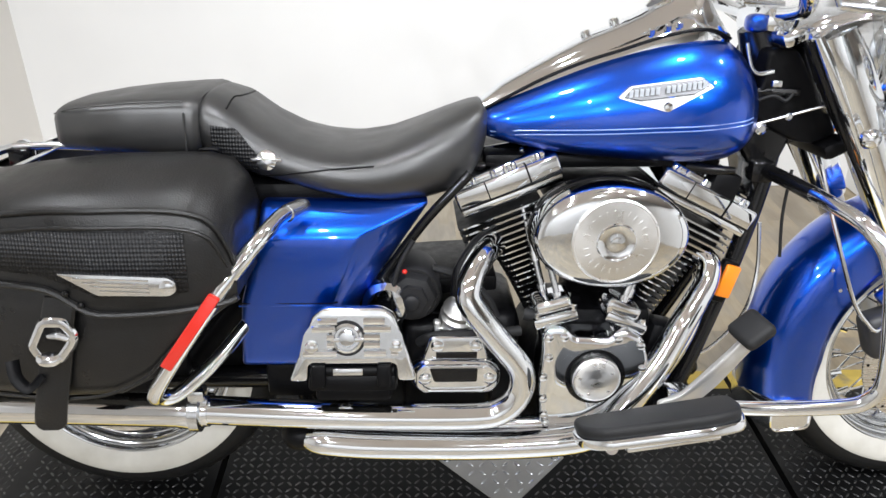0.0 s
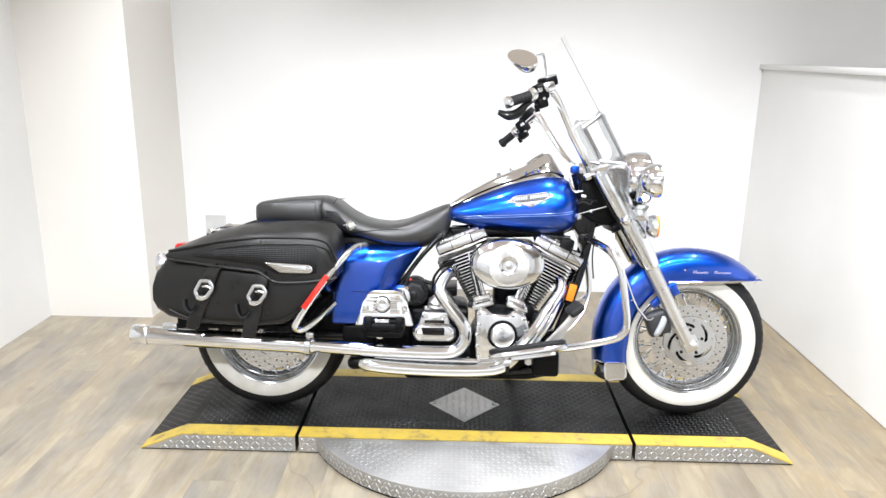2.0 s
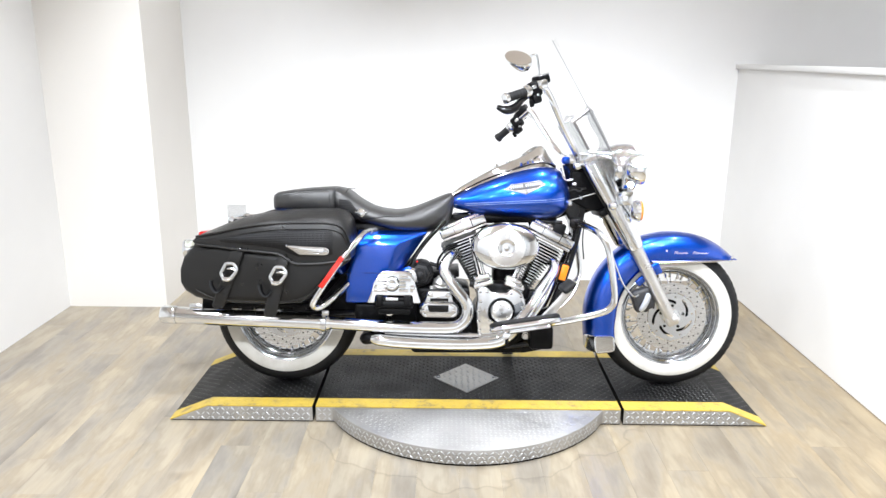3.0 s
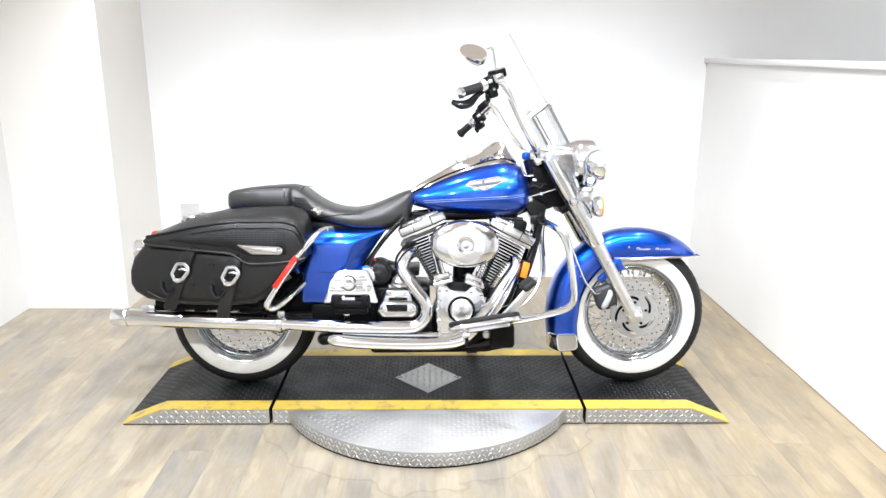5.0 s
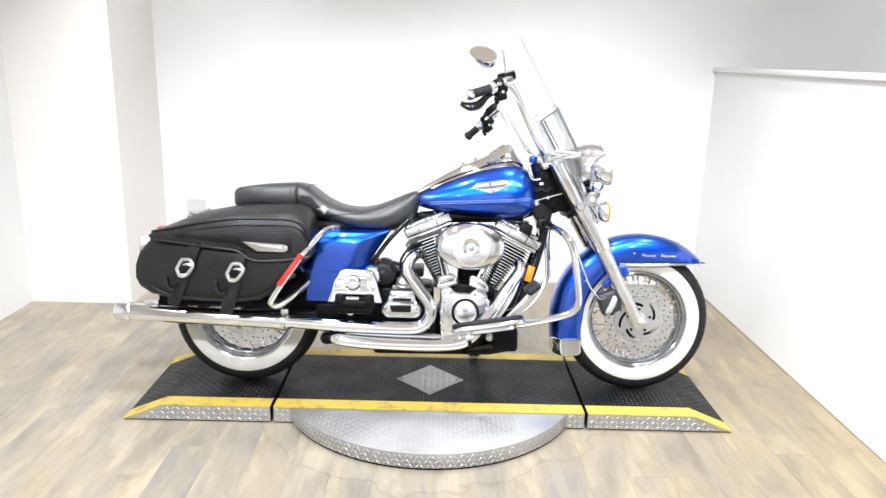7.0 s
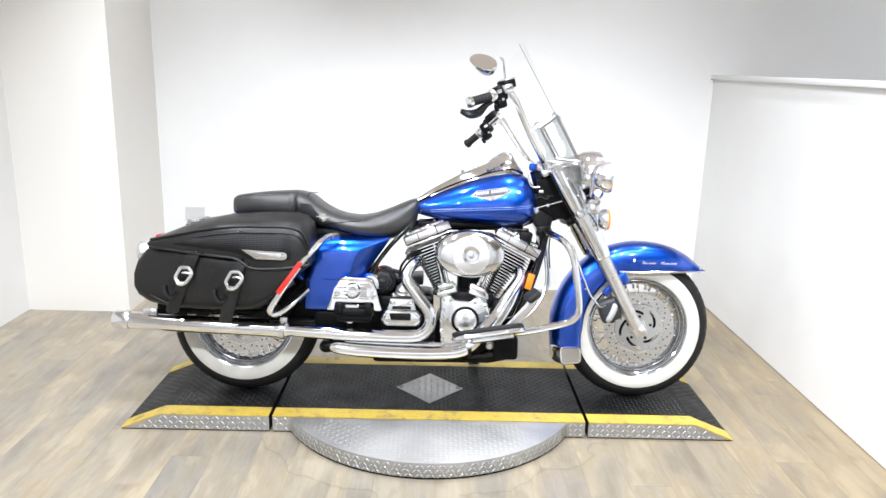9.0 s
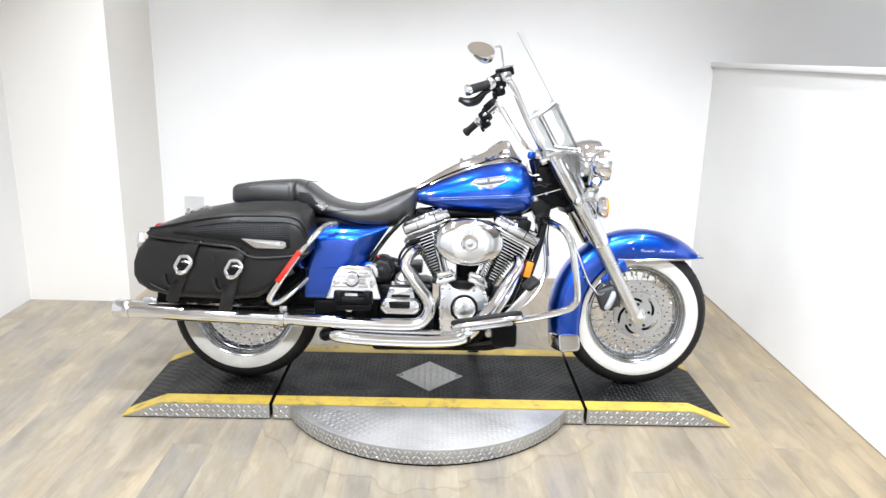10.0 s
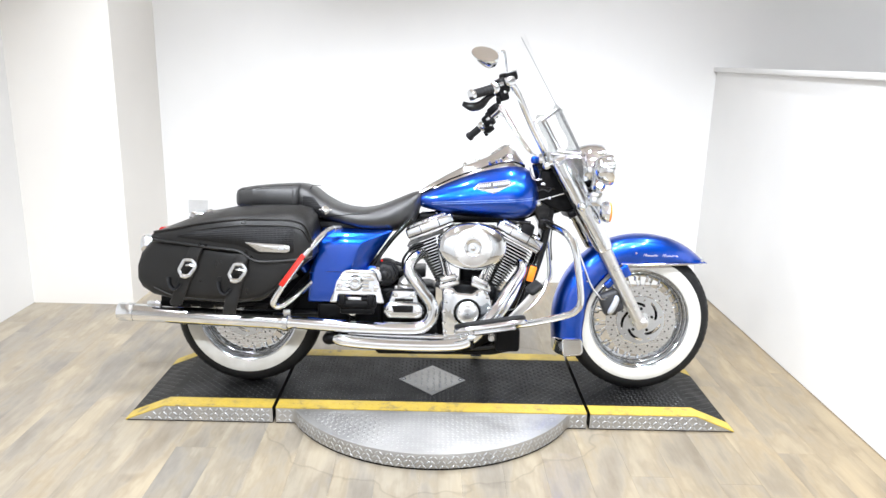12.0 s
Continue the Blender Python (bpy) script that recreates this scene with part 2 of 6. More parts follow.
a.color(a.ramp(a.noise(7, 5), ((0.38, (0.008, 0.008, 0.0083)), (0.66, (0.065, 0.065, 0.064)))))
lug_black = a.m
a = Mat("yellow_safety_paint", (0.72, 0.47, 0.03), 0.45)
a.color(a.ramp(a.noise(22, 7), ((0.33, (0.27, 0.21, 0.08)), (0.43, (0.48, 0.345, 0.06)), (0.72, (0.57, 0.41, 0.055)))))
a.rough(a.value(a.noise(30, 4), 0.36, 0.56))
yellow = a.m
lamp_white = Mat("lamp_white_enamel", (0.75, 0.75, 0.74), 0.4).m


# ---------- mesh helpers ----------
def link_mesh(name, bm, mats, parent=None, label="", angle=38, recalc=True):
    if recalc:
        bmesh.ops.recalc_face_normals(bm, faces=bm.faces)
    me = bpy.data.meshes.new(name)
    bm.to_mesh(me)
    bm.free()
    for m in mats if isinstance(mats, (list, tuple)) else (mats,):
        me.materials.append(m)
    me.polygons.foreach_set("use_smooth", [True] * len(me.polygons))
    me.set_sharp_from_angle(angle=radians(angle))
    ob = new(name, me)
    ob.parent = parent
    if label:
        tagged(ob, label)
    return ob


def part(name, bm, material, parent, label="", angle=38, recalc=True):
    return link_mesh(name, bm, material, parent, label, angle, recalc)


def again(ob, parent, m=None):
    """The same mesh once more under parent, at the local pose m."""
    o = new(ob.name, ob.data)
    o.parent = parent
    if m is not None:
        o.matrix_basis = m
    return o


def spline(pts, steps=6):
    """Points of a smooth curve through pts."""
    p = [Vector(q) for q in pts]
    if len(p) < 3:
        return p
    p = [2 * p[0] - p[1], *p, 2 * p[-1] - p[-2]]
    out = []
    for i in range(1, len(p) - 2):
        for k in range(steps):
            t = k / steps
            out.append(0.5 * (2 * p[i] + (p[i + 1] - p[i - 1]) * t + (2 * p[i - 1] - 5 * p[i] + 4 * p[i + 1] - p[i + 2]) * t * t
                              + (3 * p[i] - p[i - 1] - 3 * p[i + 1] + p[i + 2]) * t ** 3))
    return [*out, p[-2]]


def loft(bm, rings, caps=True, loop=False):
    rows = [[bm.verts.new(q) for q in ring] for ring in rings]
    n = len(rows[0])
    pairs = list(zip(rows, rows[1:])) + ([(rows[-1], rows[0])] if loop else [])
    for r0, r1 in pairs:
        for i in range(n):
            bm.faces.new((r0[i], r0[(i + 1) % n], r1[(i + 1) % n], r1[i]))
    if caps and not loop:
        bm.faces.new(rows[0][::-1])
        bm.faces.new(rows[-1])
    return bm


def tube(bm, pts, r, n=14, smooth=True, steps=6, flat=1.0):
    """A round bar through pts; r is a radius or one for each point."""
    rs = r if isinstance(r, (list, tuple)) else [r] * len(pts)
    q = spline([(*Vector(p), ) for p in pts], steps) if smooth else [Vector(p) for p in pts]
    if smooth and len(pts) > 2:
        rr = [rs[min(int(i / steps), len(rs) - 2)] * (1 - (i / steps) % 1) + rs[min(int(i / steps) + 1, len(rs) - 1)] * ((i / steps) % 1)
              for i in range(len(q) - 1)] + [rs[-1]]
    else:
        rr = rs
    side, rings = None, []
    for i, c in enumerate(q):
        d = (q[min(i + 1, len(q) - 1)] - q[max(i - 1, 0)]).normalized()
        if side is None:
            side = d.orthogonal().normalized()
        side = (side - d * side.dot(d)).normalized()
        up = d.cross(side)
        rings.append([c + (side * math.cos(2 * math.pi * k / n) + up * math.sin(2 * math.pi * k / n) * flat) * rr[i] for k in range(n)])
    return loft(bm, rings)


def lathe(bm, profile, centre=(0, 0, 0), axis=(0, -1, 0), n=40, closed=False, scale=(1, 1)):
    """Turns (radius, height along the axis) about the axis through centre."""
    ax = Vector(axis).normalized()
    u = Vector((1, 0, 0)) if abs(ax.x) < 0.8 else Vector((0, 1, 0))
    u = (u - ax * u.dot(ax)).normalized()
    w = ax.cross(u)
    c = Vector(centre)
    rings = [[c + ax * h + (u * math.cos(2 * math.pi * k / n) * scale[0] + w * math.sin(2 * math.pi * k / n) * scale[1]) * max(r, 1e-4)
              for k in range(n)] for r, h in profile]
    return loft(bm, rings, caps=not closed, loop=closed)


def prism(bm, outline, y0, y1, bevel=0.0, segments=2, plane="xz"):
    """Pulls an outline in the xz (or xy, yz) plane from y0 to y1, with rounded rims."""
    def at(a, b, h):
        return {"xz": (a, h, b), "xy": (a, b, h), "yz": (h, a, b)}[plane]
    lo = [bm.verts.new(at(a, b, y0)) for a, b in outline]
    hi = [bm.verts.new(at(a, b, y1)) for a, b in outline]
    n = len(lo)
    made = [bm.faces.new(lo), bm.faces.new(hi[::-1])]
    for i in range(n):
        made.append(bm.faces.new((lo[i], hi[i], hi[(i + 1) % n], lo[(i + 1) % n])))
    bmesh.ops.recalc_face_normals(bm, faces=made)
    if bevel:
        rim = [e for f in made[:2] for e in f.edges]
        bmesh.ops.bevel(bm, geom=rim, offset=bevel, segments=segments, profile=0.5, affect="EDGES", clamp_overlap=True)
    return bm


def rbox(bm, centre, size, bevel=0.004, turn=None, segments=2):
    made = bmesh.ops.create_cube(bm, size=1.0)["verts"]
    for v in made:
        v.co = Vector((v.co.x * size[0], v.co.y * size[1], v.co.z * size[2]))
    if bevel:
        edges = {e for v in made for e in v.link_edges}
        res = bmesh.ops.bevel(bm, geom=list(edges), offset=bevel, segments=segments, profile=0.5, affect="EDGES", clamp_overlap=True)
        made = list({v for f in res["faces"] for v in f.verts} | {v for v in made if v.is_valid})
    m = Matrix.Translation(centre) @ (turn or Matrix())
    for v in made:
        v.co = m @ v.co
    return bm


def rod(bm, a, b, r, n=12, r2=None):
    return tube(bm, [a, b], [r, r2 or r], n, smooth=False)


def dome(bm, centre, r, axis=(0, -1, 0), height=None, n=20):
    h = height or r
    return lathe(bm, [(r * math.cos(a), h * math.sin(a)) for a in [i * math.pi / 2 / 6 for i in range(7)]], centre, axis, n)


def rounded(pts, r, k=4):
    """An outline with its corners rounded by r."""
    out, n = [], len(pts)
    for i in range(n):
        p, a, b = Vector(pts[i]), Vector(pts[i - 1]), Vector(pts[(i + 1) % n])
        d = min(r, (a - p).length * 0.45, (b - p).length * 0.45)
        p0, p1 = p + (a - p).normalized() * d, p + (b - p).normalized() * d
        for j in range(k + 1):
            t = j / k
            out.append(tuple(p0 * (1 - t) ** 2 + p * 2 * t * (1 - t) + p1 * t * t))
    return out


def B():
    return bmesh.new()


def studs(name, places, profile, axis, mat, parent, n=12):
    """The same small turned piece at several places, each an object of its own."""
    first = None
    for q in places:
        if first is None:
            first = part(name, lathe(B(), profile, (0, 0, 0), axis, n), mat, parent)
            first.matrix_basis = Matrix.Translation(q)
        else:
            again(first, parent, Matrix.Translation(q))


DOME = [(1.0, 0.0), (0.92, 0.3), (0.7, 0.62), (0.35, 0.85), (0.02, 0.9)]


def thing(name, label, category, group="", m=None):
    e = new(name)
    e.empty_display_size = 0.05
    if m is not None:
        e.matrix_basis = m
    return tagged(e, label, category, group)


def interp(table, x):
    xs = [r[0] for r in table]
    return [float(np.interp(x, xs, [r[i] for r in table])) for i in range(1, len(table[0]))]


# ---------- the room ----------
LEFT, RIGHT, BACK, FRONT, NICHE, TOP = -2.32, 1.722, 1.378, -5.5, 2.00, 2.75
PIER = -1.745
FAR = 4.2


def slab(name, x0, x1, y0, y1, z0, z1, mat, label, category):
    bm = B()
    rbox(bm, ((x0 + x1) / 2, (y0 + y1) / 2, (z0 + z1) / 2), (x1 - x0, y1 - y0, z1 - z0), 0.0)
    return tagged(link_mesh(name, bm, mat), label, category, kind="structure")


slab("wall_west", LEFT - 0.12, LEFT, FRONT, BACK, 0, TOP, wall_paint, "plain white painted showroom side wall", "wall")
slab("wall_pier", LEFT - 0.12, PIER, BACK, NICHE + 0.12, 0, TOP, cream_paint, "cream painted wall pier standing before the niche", "wall")
slab("wall_north", PIER, FAR, NICHE, NICHE + 0.12, 0, TOP, wall_paint, "plain white painted back wall behind the motorcycle", "wall")
slab("wall_south", LEFT - 0.12, FAR, FRONT - 0.12, FRONT, 0, TOP, grey_wall, "plain pale wall closing the room", "wall")
slab("wall_far_east", FAR, FAR + 0.12, FRONT - 0.12, NICHE + 0.12, 0, TOP, wall_paint, "plain white wall of the room beyond", "wall")
slab("wall_half", RIGHT, RIGHT + 0.12, FRONT, NICHE, 0.004, 1.39, wall_paint, "white painted half-height wall beside the lift", "wall")
bm = B()
rbox(bm, (RIGHT + 0.06, (FRONT + NICHE) / 2, 1.405), (0.16, NICHE - FRONT, 0.028), 0.003)
tagged(link_mesh("trim_cap", bm, wall_paint), "white painted flat cap on the half wall", "trim", kind="structure")
slab("ceiling", LEFT - 0.12, FAR + 0.12, FRONT - 0.12, NICHE + 0.12, TOP, TOP + 0.1, ceiling_paint, "plain warm tan painted ceiling", "ceiling")

# ---------- motorcycle lift ----------
H, DEPTH, EDGE, SLOPE = 0.070, 0.600, 1.22, 1.062


def lug_mesh(spots, length=0.0200, width=0.0056, height=0.0018):
    """Raised lugs of tread plate: spots of (origin, u, v, normal)."""
    verts, faces = [], []
    for k, (o, u, v, n) in enumerate(spots):
        b = len(verts)
        for du, dv, dn in ((-0.5, 0, 0), (-0.2, -0.5, 0), (0.2, -0.5, 0), (0.5, 0, 0), (0.2, 0.5, 0), (-0.2, 0.5, 0), (-0.28, 0, 1), (0.28, 0, 1)):
            verts.append(tuple(o + u * (du * length) + v * (dv * width) + n * (dn * height)))
        faces += [(b, b + 1, b + 6), (b + 1, b + 2, b + 7, b + 6), (b + 2, b + 3, b + 7), (b + 3, b + 4, b + 7), (b + 4, b + 5, b + 6, b + 7), (b + 5, b, b + 6)]
    return verts, faces


def lug_part(name, spots, mat, parent, label, *size):
    verts, faces = lug_mesh(spots, *size)
    me = bpy.data.meshes.new(name)
    me.from_pydata(verts, [], faces)
    me.materials.append(mat)
    ob = new(name, me)
    ob.parent = parent
    return tagged(ob, label, kind="stuff")


def lug_grid(o, e1, e2, n, a0, a1, b0, b1, pitch, keep=lambda a, b: True):
    """Lugs that turn by 90 degrees from place to place on the plane o + a e1 + b e2."""
    out = []
    o, e1, e2, n = Vector(o), Vector(e1).normalized(), Vector(e2).normalized(), Vector(n)
    for i in range(int((a1 - a0) / pitch) + 1):
        for j in range(int((b1 - b0) / pitch) + 1):
            a, b = a0 + i * pitch, b0 + j * pitch
            if keep(a, b) and a <= a1 and b <= b1:
                s = 1 if (i + j) % 2 else -1
                u = (e1 + e2 * s).normalized()
                out.append((o + e1 * a + e2 * b, u, n.cross(u), n))
    return out


STRIPE = 0.073


def lift_section(name, x0, x1, slope, label):
    """A platform section; slope is -1, 0 or 1 for the end that runs down to the floor."""
    top = thing(name, label, "lift platform", "lift platform sections")
    s0 = -SLOPE if slope < 0 else x0
    s1 = SLOPE if slope > 0 else x1
    outline = [(x0, 0.002)] + ([(x0, 0.006), (s0, H)] if slope < 0 else [(x0, H)]) + ([(s1, H), (x1, 0.006)] if slope > 0 else [(x1, H)]) + [(x1, 0.002)]
    part("deck", prism(B(), outline, 0.004, DEPTH - 0.004, 0.0), tread_black, top, "black coated steel tread plate deck")
    for y0, y1 in ((0.0, STRIPE), (DEPTH - STRIPE, DEPTH)):
        bm = B()
        line = [(x, z) for x, z in outline[1:-1]]
        n = len(line)
        lo = [bm.verts.new((x, y0, z + 0.0015)) for x, z in line]
        hi = [bm.verts.new((x, y1, z + 0.0015)) for x, z in line]
        lo2 = [bm.verts.new((x, y0, z - 0.003)) for x, z in line]
        for i in range(n - 1):
            bm.faces.new((lo[i], lo[i + 1], hi[i + 1], hi[i]))
            if y0 == 0.0:
                bm.faces.new((lo2[i], lo2[i + 1], lo[i + 1], lo[i]))
        part("yellow_stripe", bm, yellow, top, "worn yellow safety edge stripe", recalc=False)
    part("side_plate", prism(B(), [(x, z - 0.0035 if z > 0.05 else max(z, 0.0065)) for x, z in outline], 0.0005, 0.0035), tread, top, "bare aluminium tread plate side")
    ext = Vector((0, 0, 1))

    def free(a, b):
        diamond = abs(a) / 0.147 + abs(b - 0.289) / 0.153 < 1.04 if slope == 0 else False
        return s0 + 0.012 < a < s1 - 0.012 and STRIPE + 0.01 < b < DEPTH - STRIPE - 0.01 and not diamond
    spots = lug_grid((0, 0, H), (1, 0, 0), (0, 1, 0), ext, x0, x1, 0, DEPTH, 0.0186, free)
    if slope:
        run = Vector(((EDGE - SLOPE) * slope, 0, -H + 0.006))
        nrm = Vector((H * slope, 0, EDGE - SLOPE)).normalized()
        spots += lug_grid((SLOPE * slope, 0, H), run, (0, 1, 0), nrm, 0.02, run.length - 0.012, STRIPE + 0.012, DEPTH - STRIPE - 0.012, 0.0186)
    lug_part("tread_pattern", spots, lug_black, top, "raised lugs of the black tread plate", 0.0165, 0.0048, 0.0015)
    bare = lug_grid((0, 0.0005, 0), (1, 0, 0), (0, 0, 1), Vector((0, -1, 0)), x0 + 0.015, x1 - 0.015, 0.014, H - 0.012, 0.0205,
                    lambda a, b: not slope or b < H * (EDGE - abs(a)) / (EDGE - SLOPE) - 0.012)
    lug_part("side_pattern", bare, lug_bare, top, "raised lugs of the bare side plate")
    paint = lug_grid((0, 0, H + 0.001), (1, 0, 0), (0, 1, 0), ext, s0 + 0.015, s1 - 0.015, 0.014, STRIPE - 0.012, 0.0262)
    lug_part("stripe_pattern", paint, yellow, top, "lugs under the yellow paint")
    return top


lift_section("lift_ramp", -EDGE, -0.634, -1, "black tread plate ramp section with yellow edges")
lift_section("lift_ramp", 0.636, EDGE, 1, "black tread plate ramp section with yellow edges")
mid = lift_section("lift_platform", -0.620, 0.622, 0, "black tread plate centre section with bare diamond")
bm = prism(B(), [(-0.145, 0.289), (0, 0.439), (0.145, 0.289), (0, 0.139)], H - 0.001, H + 0.0022, 0.0, plane="xy")
part("diamond_inlay", bm, tread, mid, "bare aluminium diamond inlay")
lug_part("diamond_pattern", lug_grid((0, 0, H + 0.0022), (1, 0, 0), (0, 1, 0), Vector((0, 0, 1)), -0.15, 0.15, 0.14, 0.44, 0.0262,
                                  lambda a, b: abs(a) / 0.145 + abs(b - 0.289) / 0.150 < 0.92), lug_bare, mid, "fine lugs of the diamond inlay")
for x in (-0.124, 0.124):
    part("lift_ring", lathe(B(), [(0.0075, 0), (0.0105, 0), (0.0105, 0.003), (0.009, 0.0042), (0.0075, 0.003)], (x, 0.289, H + 0.002), (0, 0, 1), 20, closed=True), steel, mid, "small steel ring bolt")

table = thing("turntable", "round bare aluminium tread plate turntable under the lift", "turntable")
TR, TY = 0.624, 0.300
bm = B()
arc = [(TR * math.cos(t), TY + TR * math.sin(t)) for t in [math.radians(180 + 28 + (124) * i / 64) for i in range(65)]]
prism(bm, arc, 0.008, H - 0.003, 0.003, plane="xy")
for v in bm.verts:
    if v.co.y > -0.003:
        v.co.y = -0.003
part("disc", bm, tread, table, "round tread plate disc")
under = prism(B(), [(x * 0.992, TY + (y - TY) * 0.992) for x, y in arc if y < -0.02], 0.0, 0.009, 0.0, plane="xy")
part("base_ring", under, black, table, "black base under the disc")
edge = []
for i in range(3):
    for k in range(0, 62):
        t = math.radians(213 + 114 * (k + 0.5 * (i % 2)) / 62)
        n = Vector((math.cos(t), math.sin(t), 0))
        tang = Vector((-math.sin(t), math.cos(t), 0))
        u = (tang + Vector((0, 0, 1 if (k + i) % 2 else -1))).normalized()
        edge.append((Vector((0, TY, 0.015 + 0.018 * i)) + n * TR, u, n.cross(u), n))
lug_part("rim_pattern", edge, lug_bare, table, "raised lugs round the rim")
lug_part("top_pattern", lug_grid((0, 0, H - 0.003), (1, 0, 0), (0, 1, 0), Vector((0, 0, 1)), -TR, TR, TY - TR, -0.012, 0.0186,
                              lambda a, b: a * a + (b - TY) ** 2 < (TR - 0.018) ** 2), lug_worn, table, "raised lugs of the disc top", 0.0165, 0.0048, 0.0012)

# ---------- the motorcycle ----------
# Built upright with x ahead, y to its left and z up from the tyres' line, then leant on its stand.
LEAN_DEG = 8.5
bike = thing("motorcycle", "blue touring motorcycle with black leather saddlebags leaning on its stand", "motorcycle",
             m=pose(0.037, 0.258, H + 0.0025, -LEAN_DEG, 0, 0))
FX, RX, AZ = 0.829, -0.815, 0.310


def wheel(name, x, disc_side):
    w = new(name)
    w.empty_display_size = 0.05
    w.parent = bike
    w.matrix_basis = pose(x, 0, AZ)
    part("tyre", lathe(B(), [(0.206, -0.046), (0.216, -0.058), (0.240, -0.0645), (0.266, -0.0645), (0.284, -0.058), (0.298, -0.042), (0.3065, -0.022), (0.309, 0),
                             (0.3065, 0.022), (0.298, 0.042), (0.284, 0.058), (0.266, 0.0645), (0.240, 0.0645), (0.216, 0.058), (0.206, 0.046)],
                       n=96, closed=True), rubber, w, "black treaded rubber tyre")
    for side in (-1, 1):
        part("whitewall", lathe(B(), [(0.2085, side * 0.0560), (0.210, side * 0.0590), (0.222, side * 0.0640), (0.240, side * 0.0668), (0.255, side * 0.0668), (0.2595, side * 0.0650), (0.24, side * 0.058)],
                                axis=(0, 1, 0), n=96, closed=True), whitewall, w, "wide white sidewall band")
    # tread blocks round the shoulder
    blocks = B()
    for k in range(64):
        t = 2 * math.pi * k / 64
        for s in (-1, 1):
            rot = Matrix.Rotation(t, 4, "Y")
            rbox(blocks, (0, 0, 0), (0.017, 0.026, 0.006), 0.0015, rot @ Matrix.Translation((0, s * 0.030, 0.3007)) @ Matrix.Rotation(-s * 0.38, 4, "X") @ Matrix.Rotation(s * 0.5, 4, "Z"), 1)
    tagged(part("tread", blocks, rubber, w), "angled tread blocks", kind="stuff")
    rim = [(0.2125, 0.0560), (0.2110, 0.0600), (0.2085, 0.0612), (0.2060, 0.0600), (0.2048, 0.0560), (0.2035, 0.0440), (0.2000, 0.0415), (0.1968, 0.0440), (0.1942, 0.0447), (0.1918, 0.0425), (0.1908, 0.0360), (0.1885, 0.0300),
           (0.1858, 0.0290), (0.1838, 0.0260), (0.1805, 0.0180), (0.1765, 0.0090)]
    part("rim", lathe(B(), [(r, -y) for r, y in rim] + [(0.1750, 0)] + [(r, y) for r, y in rim[::-1]] + [(0.206, 0.040), (0.190, 0.018), (0.188, 0), (0.190, -0.018), (0.206, -0.040)], n=88, closed=True), rim_chrome, w, "stepped chrome laced wheel rim")
    # dark rings stand in for the dark reflections in the rim's steps
    for y in (-0.0440, 0.0440):
        part("rim_groove", lathe(B(), [(0.2024, y * 0.970), (0.2043, y * 1.045), (0.2049, y * 1.040), (0.2030, y * 0.963)], axis=(0, 1, 0), n=88, closed=True), caliper_grey, w, "dark ring painted for the dark reflection in the rim's step")
        part("rim_groove", lathe(B(), [(0.1903, y * 0.81), (0.1911, y * 0.900), (0.1917, y * 0.895), (0.1909, y * 0.80)], axis=(0, 1, 0), n=88, closed=True), caliper_grey, w, "dark ring painted for the dark reflection in the rim's step")
    part("hub", lathe(B(), [(0.016, -0.075), (0.034, -0.072), (0.046, -0.062), (0.047, -0.050), (0.030, -0.040), (0.026, 0), (0.030, 0.04), (0.047, 0.05), (0.046, 0.062), (0.016, 0.07)], n=32), chrome, w)
    part("hub_shell", lathe(B(), [(0.030, -0.064), (0.079, -0.062), (0.081, -0.060), (0.079, -0.058), (0.030, -0.046)], axis=(0, -disc_side, 0), n=36), black, w, "black hub flange behind the disc")
    first = None
    for k in range(40):
        s = -1 if k % 2 else 1
        t = 2 * math.pi * (k + 0.5) / 40
        lead = 0.42 * (1 if (k // 2) % 2 else -1)
        if first is None:
            bm = B()
            a0, b0 = Vector((0.042 * math.sin(0.9), 0, 0.042 * math.cos(0.9))), Vector((0, 0, 0.181))
            rod(bm, (a0.x, 0.052, a0.z), (0, 0.008, b0.z), 0.0021, 6)
            rod(bm, (0, 0.016, 0.158), (0, 0.008, 0.182), 0.0058, 8)
            first = part("spoke", bm, chrome, w)
            first.matrix_basis = Matrix.Rotation(t, 4, "Y")
        else:
            flip = Matrix.Diagonal((1 if lead > 0 else -1, s, 1, 1))
            again(first, w, Matrix.Rotation(t, 4, "Y") @ flip)
    d = disc_side * 0.078
    ring = part("brake_disc", lathe(B(), [(0.1055, d - 0.0025), (0.1455, d - 0.0025), (0.1455, d + 0.0025), (0.1055, d + 0.0025)], axis=(0, 1, 0), n=72, closed=True), brushed, w, "drilled steel brake disc")
    holes = []
    for k in range(45):
        t = 2 * math.pi * k / 45
        rr = (0.114, 0.125, 0.136)[k % 3]
        holes.append((rr * math.cos(t), d + disc_side * 0.0025, rr * math.sin(t)))
    studs("drill_hole", holes, [(0.0032, 0), (0.0032, 0.0006)], (0, disc_side, 0), black, w, 8)
    # carrier plate with curved slots cut through it
    arms = B()
    na, nr, r0, r1 = 300, 38, 0.028, 0.1005

    def solid(r, t):
        for k in range(5):
            u = (t - 2 * math.pi * k / 5) % (2 * math.pi)
            if u < 1.12 and abs(r - (0.060 + 0.026 * u / 1.12)) < 0.0060 * min(1, 9 * u, 9 * (1.12 - u)):
                return False
            if math.hypot(r * math.cos(u - 1.42) - 0.086, r * math.sin(u - 1.42)) < 0.0052:
                return False
        return True
